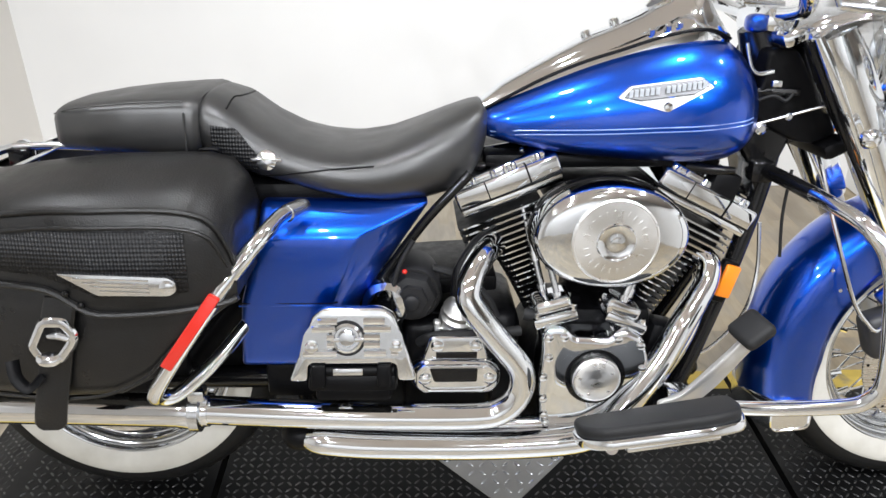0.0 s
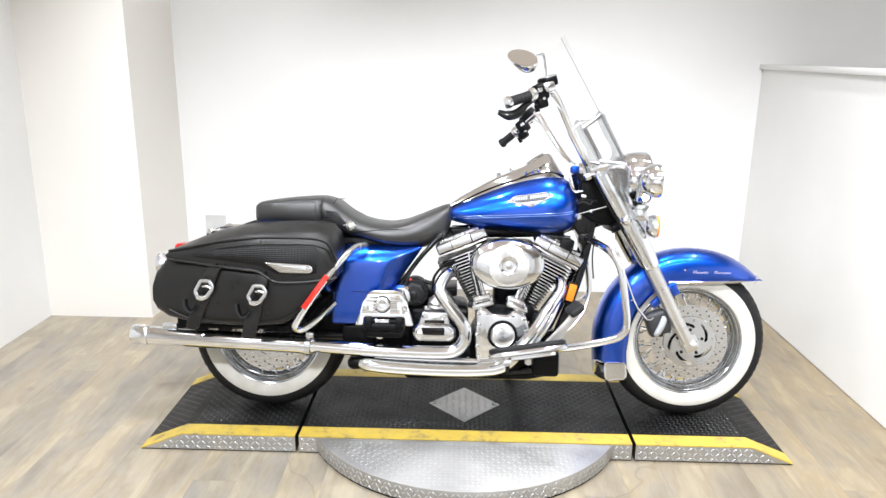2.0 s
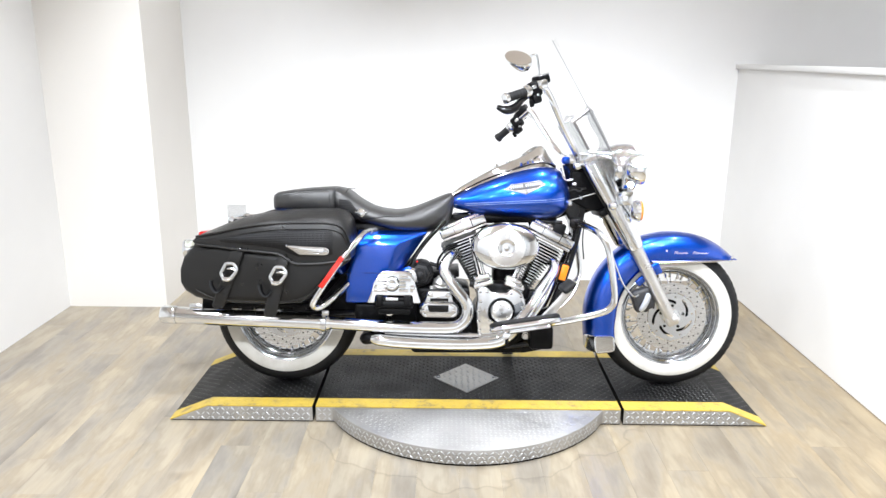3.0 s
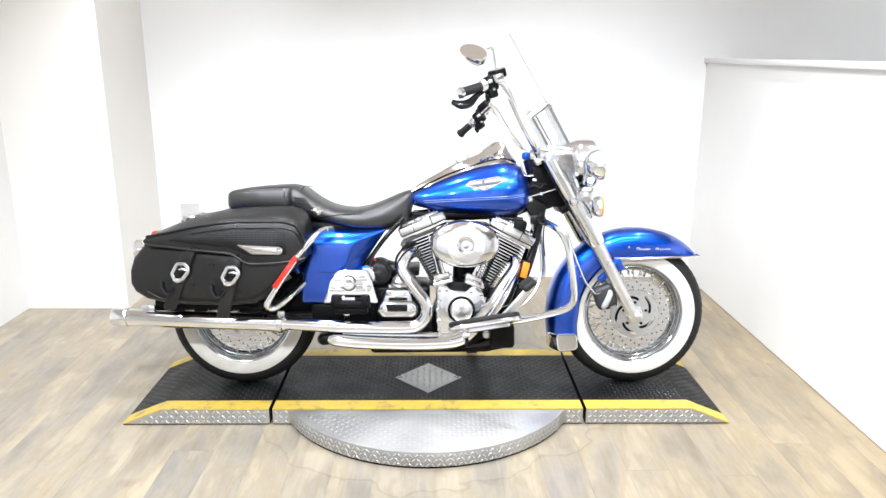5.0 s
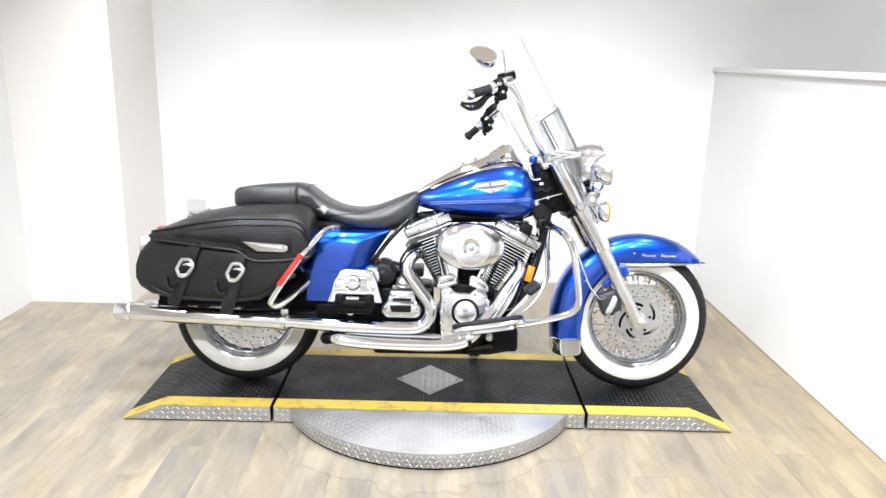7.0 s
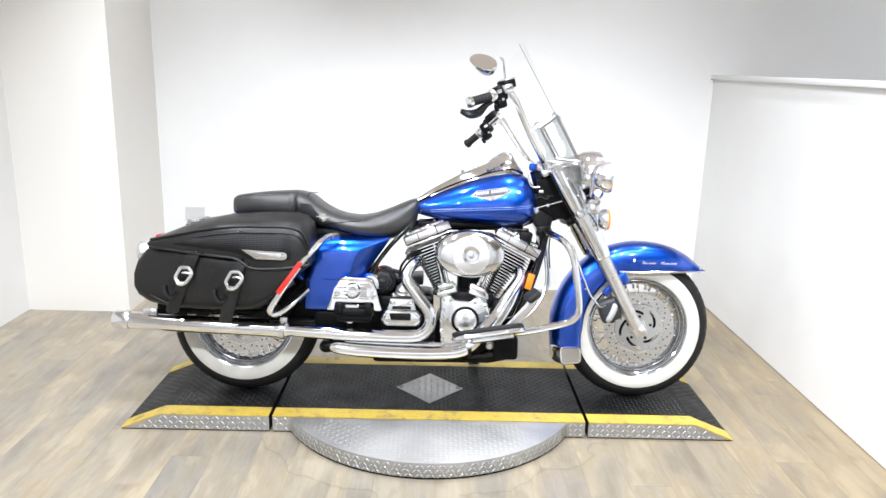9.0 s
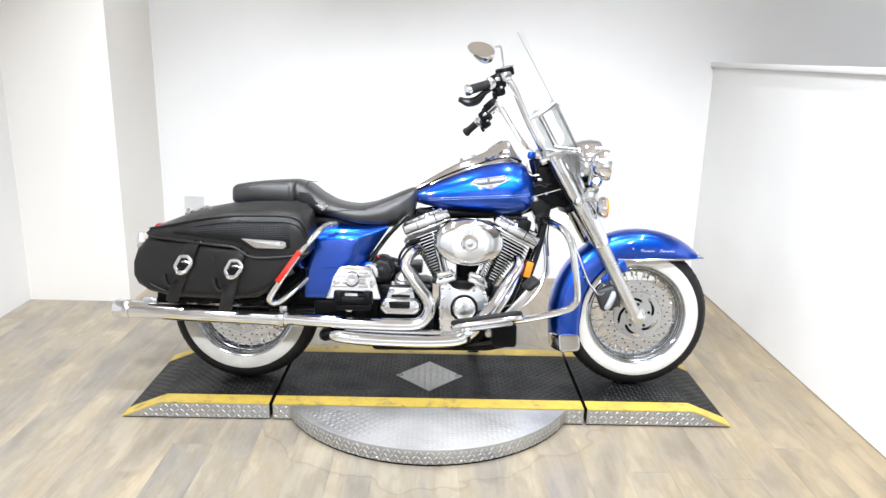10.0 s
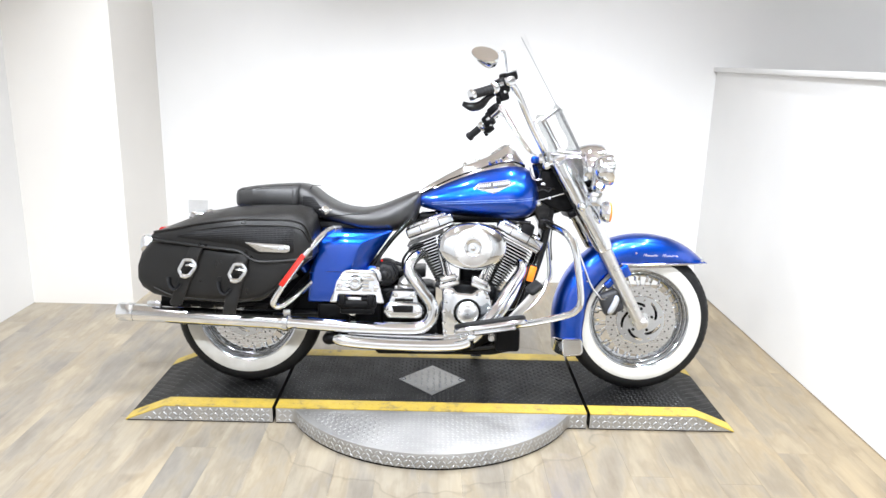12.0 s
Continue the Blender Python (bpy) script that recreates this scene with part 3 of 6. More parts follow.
    ring_v = [[[arms.verts.new(((r0 + (r1 - r0) * b / nr) * math.cos(2 * math.pi * q / na), d + e, (r0 + (r1 - r0) * b / nr) * math.sin(2 * math.pi * q / na)))
                for q in range(na)] for b in range(nr + 1)] for e in (-0.0035, 0.0035)]
    keep = [[solid(r0 + (r1 - r0) * (b + 0.5) / nr, 2 * math.pi * (q + 0.5) / na) for q in range(na)] for b in range(nr)]
    for b in range(nr):
        for q in range(na):
            if keep[b][q]:
                q2 = (q + 1) % na
                for f in ring_v:
                    arms.faces.new((f[b][q], f[b][q2], f[b + 1][q2], f[b + 1][q]))
                if not keep[b][q2]:
                    arms.faces.new((ring_v[0][b][q2], ring_v[1][b][q2], ring_v[1][b + 1][q2], ring_v[0][b + 1][q2]))
                if not keep[b][q - 1]:
                    arms.faces.new((ring_v[0][b][q], ring_v[1][b][q], ring_v[1][b + 1][q], ring_v[0][b + 1][q]))
                if b + 1 < nr and not keep[b + 1][q]:
                    arms.faces.new((ring_v[0][b + 1][q], ring_v[1][b + 1][q], ring_v[1][b + 1][q2], ring_v[0][b + 1][q2]))
                if b and not keep[b - 1][q]:
                    arms.faces.new((ring_v[0][b][q], ring_v[1][b][q], ring_v[1][b][q2], ring_v[0][b][q2]))
    bmesh.ops.delete(arms, geom=[v for v in arms.verts if not v.link_faces], context="VERTS")
    part("disc_carrier", arms, worn_chrome, w, "slotted bright alloy disc carrier")
    studs("bobbin", [(0.1030 * math.cos(2 * math.pi * (k + 0.5) / 10), d, 0.1030 * math.sin(2 * math.pi * (k + 0.5) / 10)) for k in range(10)],
          [(0.0052, -0.0035), (0.0052, 0.0030), (0.004, 0.0036)], (0, disc_side, 0), steel, w, 12)
    studs("carrier_bolt", [(0.049 * math.cos(2 * math.pi * k / 5 + 0.3), d + disc_side * 0.0035, 0.049 * math.sin(2 * math.pi * k / 5 + 0.3)) for k in range(5)],
          [(0.0062, 0), (0.0062, 0.003), (0.004, 0.0045)], (0, disc_side, 0), gloss_black, w, 10)
    part("hub_cap", lathe(B(), [(0.036, 0.070), (0.036, 0.084), (0.033, 0.087), (0.022, 0.088), (0.020, 0.086), (0.012, 0.086)], axis=(0, disc_side, 0), n=32), chrome, w, "round chrome hub cap")
    return w


front = wheel("front_wheel", FX, -1)
rear = wheel("rear_wheel", RX, -1)
part("axle_cap", lathe(B(), [(0.021, 0.06), (0.021, 0.112), (0.017, 0.118), (0.012, 0.119), (0.010, 0.124), (0.004, 0.126)], n=24), chrome, front, "chrome axle cover")
part("axle_cap", lathe(B(), [(0.019, 0.06), (0.019, 0.118), (0.012, 0.124)], n=24), chrome, rear, "chrome axle cover")

# forks


def fork_at(z, y):
    return Vector((0.812 - 0.530 * (z - 0.314), y, z))


for s in (-1, 1):
    y = s * 0.117
    leg = part("fork_slider", tube(B(), [fork_at(z, y) for z in (0.285, 0.300, 0.33, 0.40, 0.50, 0.60, 0.612)], [0.010, 0.019, 0.0235, 0.0245, 0.0255, 0.0275, 0.026], 24), alloy, bike, "satin cast alloy fork slider")
    cover = part("fork_cover", tube(B(), [fork_at(z, y) for z in (0.606, 0.612, 0.66, 0.74, 0.80, 0.90, 0.955)], [0.031, 0.035, 0.038, 0.041, 0.042, 0.042, 0.034], 24), chrome, bike, "chrome upper fork cover")
    bm = B()
    rbox(bm, fork_at(0.305, y) + Vector((0.002, 0, 0)), (0.052, 0.034, 0.048), 0.010, Matrix.Rotation(-0.45, 4, "Y"))
    lathe(bm, [(0.015, 0), (0.015, 0.008), (0.009, 0.012)], (FX, y + s * 0.016, AZ), (0, s, 0), 16)
    part("axle_clamp", bm, alloy, leg)

# front brake caliper behind the fork leg
cal = part("brake_caliper", rbox(rbox(B(), (0.696, -0.098, 0.388), (0.086, 0.054, 0.096), 0.016, Matrix.Rotation(-0.35, 4, "Y"), 3),
                                 (0.700, -0.085, 0.362), (0.05, 0.05, 0.06), 0.012), caliper_grey, bike, "dark grey cast brake caliper")
part("caliper_cover", tube(B(), [(0.684, -0.128, 0.346), (0.690, -0.133, 0.356), (0.702, -0.134, 0.380), (0.711, -0.133, 0.406), (0.711, -0.128, 0.418)], [0.010, 0.018, 0.0195, 0.018, 0.010], 16, flat=0.6), silver_mark, cal, "bright caliper insert")
studs("bolt", ((0.752, -0.122, 0.432), (0.690, -0.122, 0.345)), [(r * 0.009, h * 0.009) for r, h in DOME], (0, -1, 0), chrome, cal)
part("brake_line", tube(B(), [(0.705, -0.10, 0.43), (0.660, -0.13, 0.405), (0.635, -0.13, 0.42), (0.60, -0.125, 0.47), (0.552, -0.105, 0.60), (0.525, -0.075, 0.70), (0.515, -0.04, 0.76)], 0.0042, 8), worn_chrome, bike, "braided brake line")

# front fender
def fender_shell(cx, cz, table, hw, mat, label, name, crown=0.052):
    """A fender shell: rows of angle, crown radius and the radius of the side's lower edge."""
    rings = []
    a0, a1 = table[0][0], table[-1][0]
    n = 46
    for i in range(n + 1):
        ang = a0 + (a1 - a0) * i / n
        R, r = interp(table, ang)
        t = math.radians(ang)
        crn = min(crown, (R - r) * 0.96)
        sec = [(r, -hw * 1.0)]
        for k in range(1, 5):
            sec.append((r + (R - crn - r) * k / 5, -hw - 0.004 * math.sin(math.pi * k / 5)))
        for k in range(0, 9):
            p = math.pi / 2 * k / 8
            sec.append((R - crn + crn * math.sin(p) ** 0.9, -hw + hw * (1 - math.cos(p)) ** 0.85 * 0.999))
        full = sec + [(rr, -yy) for rr, yy in sec[::-1][1:]]
        rings.append([Vector((cx + rr * math.cos(t), yy, cz + rr * math.sin(t))) for rr, yy in full])
    bm = B()
    rows = [[bm.verts.new(q) for q in ring] for ring in rings]
    for r0, r1 in zip(rows, rows[1:]):
        for i in range(len(r0) - 1):
            bm.faces.new((r0[i], r0[i + 1], r1[i + 1], r1[i]))
    ob = part(name, bm, mat, bike, label)
    so = ob.modifiers.new("thick", "SOLIDIFY")
    so.thickness, so.offset = 0.003, 0.0
    return ob


def low(ang):
    t = math.radians(ang)
    if ang < 112:
        return min(0.3605, (0.236 + 0.016 * max(0.0, math.cos(t))) / max(math.sin(t), 0.3))
    return float(np.interp(ang, (112, 122, 140, 160, 180, 197, 203), (0.251, 0.243, 0.236, 0.236, 0.236, 0.252, 0.258)))


angles = [43.4, 45, 50, 56, 62, 70, 80, 90, 100, 112, 122, 140, 160, 180, 190, 203]
rad = (0.362, 0.364, 0.366, 0.366, 0.365, 0.363, 0.360, 0.359, 0.359, 0.359, 0.359, 0.359, 0.359, 0.362, 0.365, 0.376)
ff = fender_shell(FX, AZ, [(g, r, low(g)) for g, r in zip(angles, rad)], 0.082, blue, "deeply skirted blue front fender", "front_fender")
trim = B()
for s in (-1, 1):
    tube(trim, [(0.735, s * 0.086, 0.5455), (0.85, s * 0.0875, 0.546), (0.97, s * 0.0870, 0.5495), (1.04, s * 0.083, 0.5535), (1.066, s * 0.078, 0.5565)], 0.0055, 8, flat=0.7)
tube(trim, [(1.066, -0.078, 0.5565), (1.085, -0.05, 0.560), (1.091, 0, 0.564), (1.085, 0.05, 0.560), (1.066, 0.078, 0.5565)], 0.0105, 10, flat=0.8)
part("fender_trim", trim, chrome, ff, "chrome fender edge trim")
def tip_ring(y, grow=0.0):
    """Outline of the fender tip across the fender, its rear edge rounded in plan."""
    back = 0.470 + 0.030 * (abs(y) / 0.092) ** 2.5 - grow
    return [(x, y, z) for x, z in rounded([(back, 0.226 + grow), (0.586 + grow, 0.226 + grow), (0.590 + grow, 0.158 - grow), (back + 0.008, 0.150 - grow)], 0.016)]


part("fender_tip", loft(B(), [tip_ring(y) for y in (-0.092, -0.088, -0.075, -0.06, -0.04, -0.02, 0, 0.02, 0.04, 0.06, 0.075, 0.088, 0.092)]), worn_chrome, ff, "chrome lower fender tip")
for s in (-1, 1):
    line = tip_ring(s * 0.0915, -0.002)
    part("tip_rim", tube(B(), line + line[:1], 0.0036, 8, smooth=False), chrome, ff, "bright raised border of the fender tip")
script = B()
rnd = random.Random(3)
for xa, n in ((0.826, 9), (0.905, 10)):
    line = []
    for k in range(n):
        high = 0.011 if k in (0, 1) else rnd.uniform(0.004, 0.0065)
        line += [(xa + 0.0066 * k, -0.0890, 0.5805 + rnd.uniform(0, 0.001)), (xa + 0.0066 * k + 0.0046, -0.0892, 0.5810 + high)]
    tube(script, line, 0.0006, 6, steps=4)
part("script_badge", script, silver_mark, ff, "small slanted silver script strokes")
bm = B()
rbox(bm, (0.748, -0.094, 0.515), (0.046, 0.02, 0.05), 0.007, Matrix.Rotation(-0.46, 4, "Y"))
rbox(bm, (0.690, -0.094, 0.468), (0.03, 0.02, 0.05), 0.007, Matrix.Rotation(0.8, 4, "Y"))
part("fender_mount", bm, blue, ff)
studs("bolt", ((0.795, -0.086, 0.592), (0.73, -0.104, 0.523), (0.598, -0.085, 0.470), (0.575, -0.085, 0.512)),
      [(r * 0.0048, h * 0.0048) for r, h in DOME], (0, -1, 0), chrome, ff)

# rear fender, tail
fender_shell(RX, AZ, [(25, 0.362, 0.30), (50, 0.366, 0.285), (90, 0.372, 0.26), (130, 0.378, 0.26), (152, 0.372, 0.30)], 0.098, blue, "blue rear fender over the whitewall tyre", "rear_fender")
tail = part("tail_lamp", rbox(B(), (-1.150, 0, 0.600), (0.06, 0.11, 0.075), 0.02, None, 3), chrome, bike, "chrome tail lamp housing")
part("lens", rbox(B(), (-1.165, 0, 0.632), (0.05, 0.10, 0.040), 0.014, None, 3), tail_lens, tail, "red tail lamp lens")
for s in (-1, 1):
    sig = part("rear_turn_signal", lathe(B(), [(0.006, 0.0), (0.022, 0.004), (0.034, 0.02), (0.0385, 0.04), (0.0385, 0.052), (0.036, 0.056), (0.020, 0.057)], (-1.146, s * 0.165, 0.592), (-1, 0, 0), 26), chrome, bike, "chrome bullet turn signal")
    part("lens", lathe(B(), [(0.034, 0.0555), (0.030, 0.0580), (0.012, 0.0590)], (-1.146, s * 0.165, 0.592), (-1, 0, 0), 24), tail_lens, sig, "red signal lens")
    part("stalk", rod(B(), (-1.146, s * 0.16, 0.592), (-1.14, s * 0.05, 0.598), 0.012), black, sig)
rail = B()
for s in (-1, 1):
    tube(rail, [(-0.80, s * 0.10, 0.706), (-0.90, s * 0.105, 0.710), (-0.98, s * 0.105, 0.711), (-1.036, s * 0.10, 0.709)], 0.0085, 10)
    rod(rail, (-0.99, s * 0.105, 0.710), (-0.99, s * 0.10, 0.660), 0.006)
    lathe(rail, [(0.013, 0), (0.013, 0.010), (0.008, 0.014)], (-1.020, s * 0.112, 0.709), (0, s, 0), 16)
    lathe(rail, [(0.009, 0), (0.009, 0.008), (0.005, 0.011)], (-0.965, s * 0.110, 0.710), (0, s, 0), 14)
tube(rail, [(-1.036, -0.10, 0.709), (-1.046, -0.05, 0.709), (-1.048, 0, 0.709), (-1.046, 0.05, 0.709), (-1.036, 0.10, 0.709)], 0.0085, 10)
rbox(rail, (-0.95, 0, 0.706), (0.014, 0.20, 0.008), 0.003)
lr = part("luggage_rail", rail, chrome, bike, "small chrome rear luggage rail")
for s in (-1, 1):
    part("rail_mount", rbox(B(), (-1.020, s * 0.098, 0.684), (0.040, 0.026, 0.050), 0.006), gloss_black, lr, "gloss black rail mount")
# made-up pane for a faint grey patch above the rail, no real part
part("tag_holder", rbox(B(), (-1.008, -0.090, 0.741), (0.078, 0.003, 0.056), 0.001), pale_acrylic, lr, "small clear pane added above the rail")

# seat
def seat_body(rows, mat, label, name, power=2.6, parent=bike):
    """Rows of x, half width, top, bottom; each a soft-cornered section."""
    rings = []
    x0, x1 = rows[0][0], rows[-1][0]
    for i in range(41):
        x = x0 + (x1 - x0) * (0.5 - 0.5 * math.cos(math.pi * i / 40))
        w, zt, zb = interp(rows, x)
        zc, hh = (zt + zb) / 2, (zt - zb) / 2
        ring = []
        for k in range(28):
            t = 2 * math.pi * k / 28
            c, s = math.cos(t), math.sin(t)
            ring.append((x, w * abs(c) ** (2 / power) * (1 if c > 0 else -1), zc + hh * abs(s) ** (2 / power) * (1 if s > 0 else -1)))
        rings.append(ring)
    ob = part(name, loft(B(), rings), mat, parent, label, 60)
    return ob


PILLION = [(-0.864, 0.030, 0.786, 0.764), (-0.861, 0.060, 0.806, 0.752), (-0.853, 0.086, 0.816, 0.747), (-0.838, 0.104, 0.824, 0.745), (-0.78, 0.126, 0.834, 0.744), (-0.72, 0.138, 0.841, 0.742), (-0.64, 0.147, 0.847, 0.735),
           (-0.612, 0.149, 0.848, 0.735), (-0.600, 0.146, 0.847, 0.737), (-0.592, 0.138, 0.844, 0.742)]
pillion = seat_body(PILLION, vinyl, "black smooth vinyl pillion pad", "pillion_pad", 4.3)
for s in (-1, 1):
    part("pad_seam", tube(B(), [(x, s * (interp(PILLION, x)[0] * 0.955), interp(PILLION, x)[1] - 0.0085) for x in (-0.852, -0.82, -0.78, -0.72, -0.66, -0.615)], 0.0012, 6), vinyl, pillion, "raised seam of the pad")
part("pad_seam", tube(B(), [(-0.612, -0.1505, z) for z in (0.752, 0.775, 0.80, 0.822)], 0.0020, 6), vinyl, pillion, "raised seam of the pad")
rider = seat_body([(-0.600, 0.130, 0.842, 0.745), (-0.585, 0.141, 0.847, 0.735), (-0.548, 0.150, 0.835, 0.715), (-0.50, 0.155, 0.797, 0.700), (-0.45, 0.162, 0.769, 0.690), (-0.40, 0.170, 0.755, 0.677),
                   (-0.34, 0.174, 0.750, 0.664), (-0.28, 0.170, 0.761, 0.656), (-0.22, 0.155, 0.784, 0.655), (-0.17, 0.132, 0.806, 0.664), (-0.13, 0.106, 0.822, 0.688), (-0.110, 0.084, 0.826, 0.723),
                   (-0.100, 0.055, 0.812, 0.765)], vinyl, "black dished vinyl rider seat", "rider_seat", 2.9)
RIDER = [(-0.600, 0.130, 0.842, 0.745), (-0.585, 0.141, 0.847, 0.735), (-0.548, 0.150, 0.835, 0.715), (-0.50, 0.155, 0.797, 0.700), (-0.45, 0.162, 0.769, 0.690), (-0.40, 0.170, 0.755, 0.677),
         (-0.34, 0.174, 0.750, 0.664), (-0.28, 0.170, 0.761, 0.656)]


def seat_y(x, z):
    w, zt, zb = interp(RIDER, x)
    return w * max(0.0, 1 - (abs(z - (zt + zb) / 2) / ((zt - zb) / 2)) ** 2.9) ** (1 / 2.9)


part("seat_seam", tube(B(), [(x, -seat_y(x, z) - 0.0002, z) for x, z in ((-0.520, 0.708), (-0.500, 0.711), (-0.470, 0.717), (-0.437, 0.723), (-0.40, 0.728), (-0.369, 0.731), (-0.331, 0.7325), (-0.30, 0.735))], 0.0016, 6), black, rider, "stitched seam")
part("seat_seam", tube(B(), [(-0.545 + 0.022 * (1 - (k / 5 - 1) ** 2), -0.135 + 0.025 * k * 1.08, 0.8385 - 0.001 * k + (0.004 if k else -0.012)) for k in range(6)], 0.0016, 6), black, rider, "stitched seam")
part("pull_tab", tube(B(), [(-0.588, -0.150, 0.752), (-0.588, -0.156, 0.762), (-0.560, -0.158, 0.762), (-0.560, -0.152, 0.746)], 0.0028, 6), black, rider, "small black pull tab")
bm = B()
lathe(bm, [(0.017, 0), (0.017, 0.003), (0.013, 0.006), (0.005, 0.008)], (-0.480, -0.155, 0.744), (0, -1, 0.15), 20)
rbox(bm, (-0.480, -0.160, 0.746), (0.052, 0.004, 0.007), 0.002)
part("concho", bm, chrome, rider, "small chrome winged seat emblem")
patch = B()
cols = []
for i in range(13):
    x = -0.572 + 0.078 * i / 12
    z0, z1 = float(np.interp(x, (-0.572, -0.53, -0.494), (0.742, 0.714, 0.708))), float(np.interp(x, (-0.572, -0.53, -0.494), (0.800, 0.796, 0.752)))
    cols.append([patch.verts.new((x, -seat_y(x, z0 + (z1 - z0) * k / 8) - 0.0008, z0 + (z1 - z0) * k / 8)) for k in range(9)])
for c0, c1 in zip(cols, cols[1:]):
    for k in range(8):
        patch.faces.new((c0[k], c1[k], c1[k + 1], c0[k + 1]))
part("side_panel", patch, woven, rider, "woven leather seat insert")

part("seat_base", rbox(B(), (-0.40, 0, 0.676), (0.30, 0.27, 0.05), 0.02), black, rider, "black seat base")

# saddlebags
def bag_out(x):
    return float(np.interp(x, (-1.19, -1.0, -0.85, -0.70, -0.56, -0.50), (0.262, 0.298, 0.334, 0.354, 0.352, 0.338)))


def saddlebag(s):
    bag = new("saddlebag")
    bag.empty_display_size = 0.05
    bag.parent = bike
    tagged(bag, "black leather saddlebag with two buckled straps")
    # body: a stack of sections from the rear to the front
    rows = [(-1.188, 0.530, 0.458), (-1.174, 0.575, 0.430), (-1.13, 0.622, 0.404), (-1.04, 0.625, 0.389), (-0.95, 0.615, 0.386), (-0.80, 0.605, 0.388), (-0.70, 0.60, 0.399), (-0.645, 0.59, 0.428),
            (-0.60, 0.585, 0.484), (-0.55, 0.58, 0.532), (-0.512, 0.578, 0.562)]
    rings = []
    for x, zt, zb in rows:
        yo, yi = bag_out(x), 0.165
        zc, hh, yc, hw = (zt + zb) / 2, (zt - zb) / 2, (yo + yi) / 2, (yo - yi) / 2
        p = 5.0
        rings.append([(x, s * (yc + hw * abs(math.cos(t)) ** (2 / p) * (1 if math.cos(t) > 0 else -1)), zc + hh * abs(math.sin(t)) ** (2 / p) * (1 if math.sin(t) > 0 else -1))
                      for t in [2 * math.pi * k / 36 for k in range(36)]])
    body = part("body", loft(B(), rings), leather, bag, "grained black leather bag body", 50)
    rows = [(-1.128, 0.632, 0.640, 0.646), (-1.118, 0.622, 0.650, 0.660), (-1.02, 0.614, 0.670, 0.700), (-0.93, 0.606, 0.690, 0.732), (-0.84, 0.600, 0.704, 0.750), (-0.775, 0.594, 0.712, 0.758), (-0.735, 0.572, 0.714, 0.762),
            (-0.70, 0.558, 0.715, 0.764), (-0.62, 0.560, 0.716, 0.766), (-0.565, 0.566, 0.712, 0.766), (-0.530, 0.570, 0.695, 0.757), (-0.508, 0.574, 0.650, 0.730), (-0.498, 0.58, 0.61, 0.69)]
    rings = []
    for x, zl, ze, zt in rows:
        yo = bag_out(x) + 0.010
        yi = 0.150
        k = min(0.03, (ze - zl) * 0.4)
        sec = [(yo, zl), (yo + 0.002, zl + (ze - zl) * 0.35), (yo + 0.001, zl + (ze - zl) * 0.7), (yo - 0.006, ze - k * 0.25), (yo - 0.018, ze + (zt - ze) * 0.16), (yo - 0.05, ze + (zt - ze) * 0.45),
               (yo - 0.10, ze + (zt - ze) * 0.80), (yo - 0.15, zt), (yi + 0.02, zt - 0.004), (yi, zt - 0.02), (yi, zl + 0.005), (yi + 0.02, zl)]
        rings.append([(x, s * y, z) for y, z in sec])
    lid = part("lid", loft(B(), rings), leather, bag, "smooth black leather bag lid", 50)
    if s > 0:
        return bag
    # piping along the lid's edges
    pipe = B()
    tube(pipe, [(x, s * (bag_out(x) + 0.0125), zl + 0.001) for x, zl, ze, zt in rows[1:]], 0.0055, 8, steps=3)
    tube(pipe, [(x, s * (bag_out(x) + 0.001), ze + 0.0015) for x, zl, ze, zt in rows[1:]], 0.0048, 8, steps=3)
    tube(pipe, [(x, s * (bag_out(x) + 0.0105), ze - 0.021) for x, zl, ze, zt in rows[3:-1]], 0.0030, 8, steps=3)
    part("piping", pipe, leather, lid, "raised leather piping")
    # woven band below the upper edge
    band = B()
    lo = [(x, zl + 0.030 if x > -0.74 else zl + 0.024, ze - 0.026) for x, zl, ze, zt in rows if -1.05 < x < -0.535]
    v0 = [band.verts.new((x, s * (bag_out(x) + 0.0130), z0)) for x, z0, z1 in lo]
    v1 = [band.verts.new((x, s * (bag_out(x) + 0.0115), z1)) for x, z0, z1 in lo]
    for i in range(len(lo) - 1):
        band.faces.new((v0[i], v0[i + 1], v1[i + 1], v1[i]))
    wv = part("woven_band", band, woven, lid, "basket woven leather band")
    so = wv.modifiers.new("thick", "SOLIDIFY")
    so.thickness, so.offset = 0.002, 0.0
    # bright plate on the lid
    plate = part("name_plate", prism(B(), rounded([(-0.745, 0.632), (-0.588, 0.625), (-0.577, 0.618), (-0.577, 0.603), (-0.588, 0.596), (-0.690, 0.597)], 0.005), -0.383, -0.374, 0.0025), worn_chrome, lid, "chrome trim plate with fine ribs")
    for k in range(4):
        part("rib", rod(B(), (-0.722 + 0.012 * k, -0.384, 0.624 - 0.0065 * k), (-0.615, -0.384, 0.6205 - 0.0065 * k), 0.0012, 6), chrome, plate)
    part("plate_stud", lathe(B(), [(0.010, 0), (0.010, 0.004), (0.006, 0.006)], (-0.590, -0.382, 0.611), n=18), chrome, plate)
    studs("rivet", [(x, -bag_out(x) - 0.014, z) for x, z in ((-0.928, 0.612), (-0.902, 0.610), (-0.746, 0.592), (-0.725, 0.574))],
          [(r * 0.006, h * 0.005) for r, h in DOME], (0, -1, 0), gloss_black, lid)
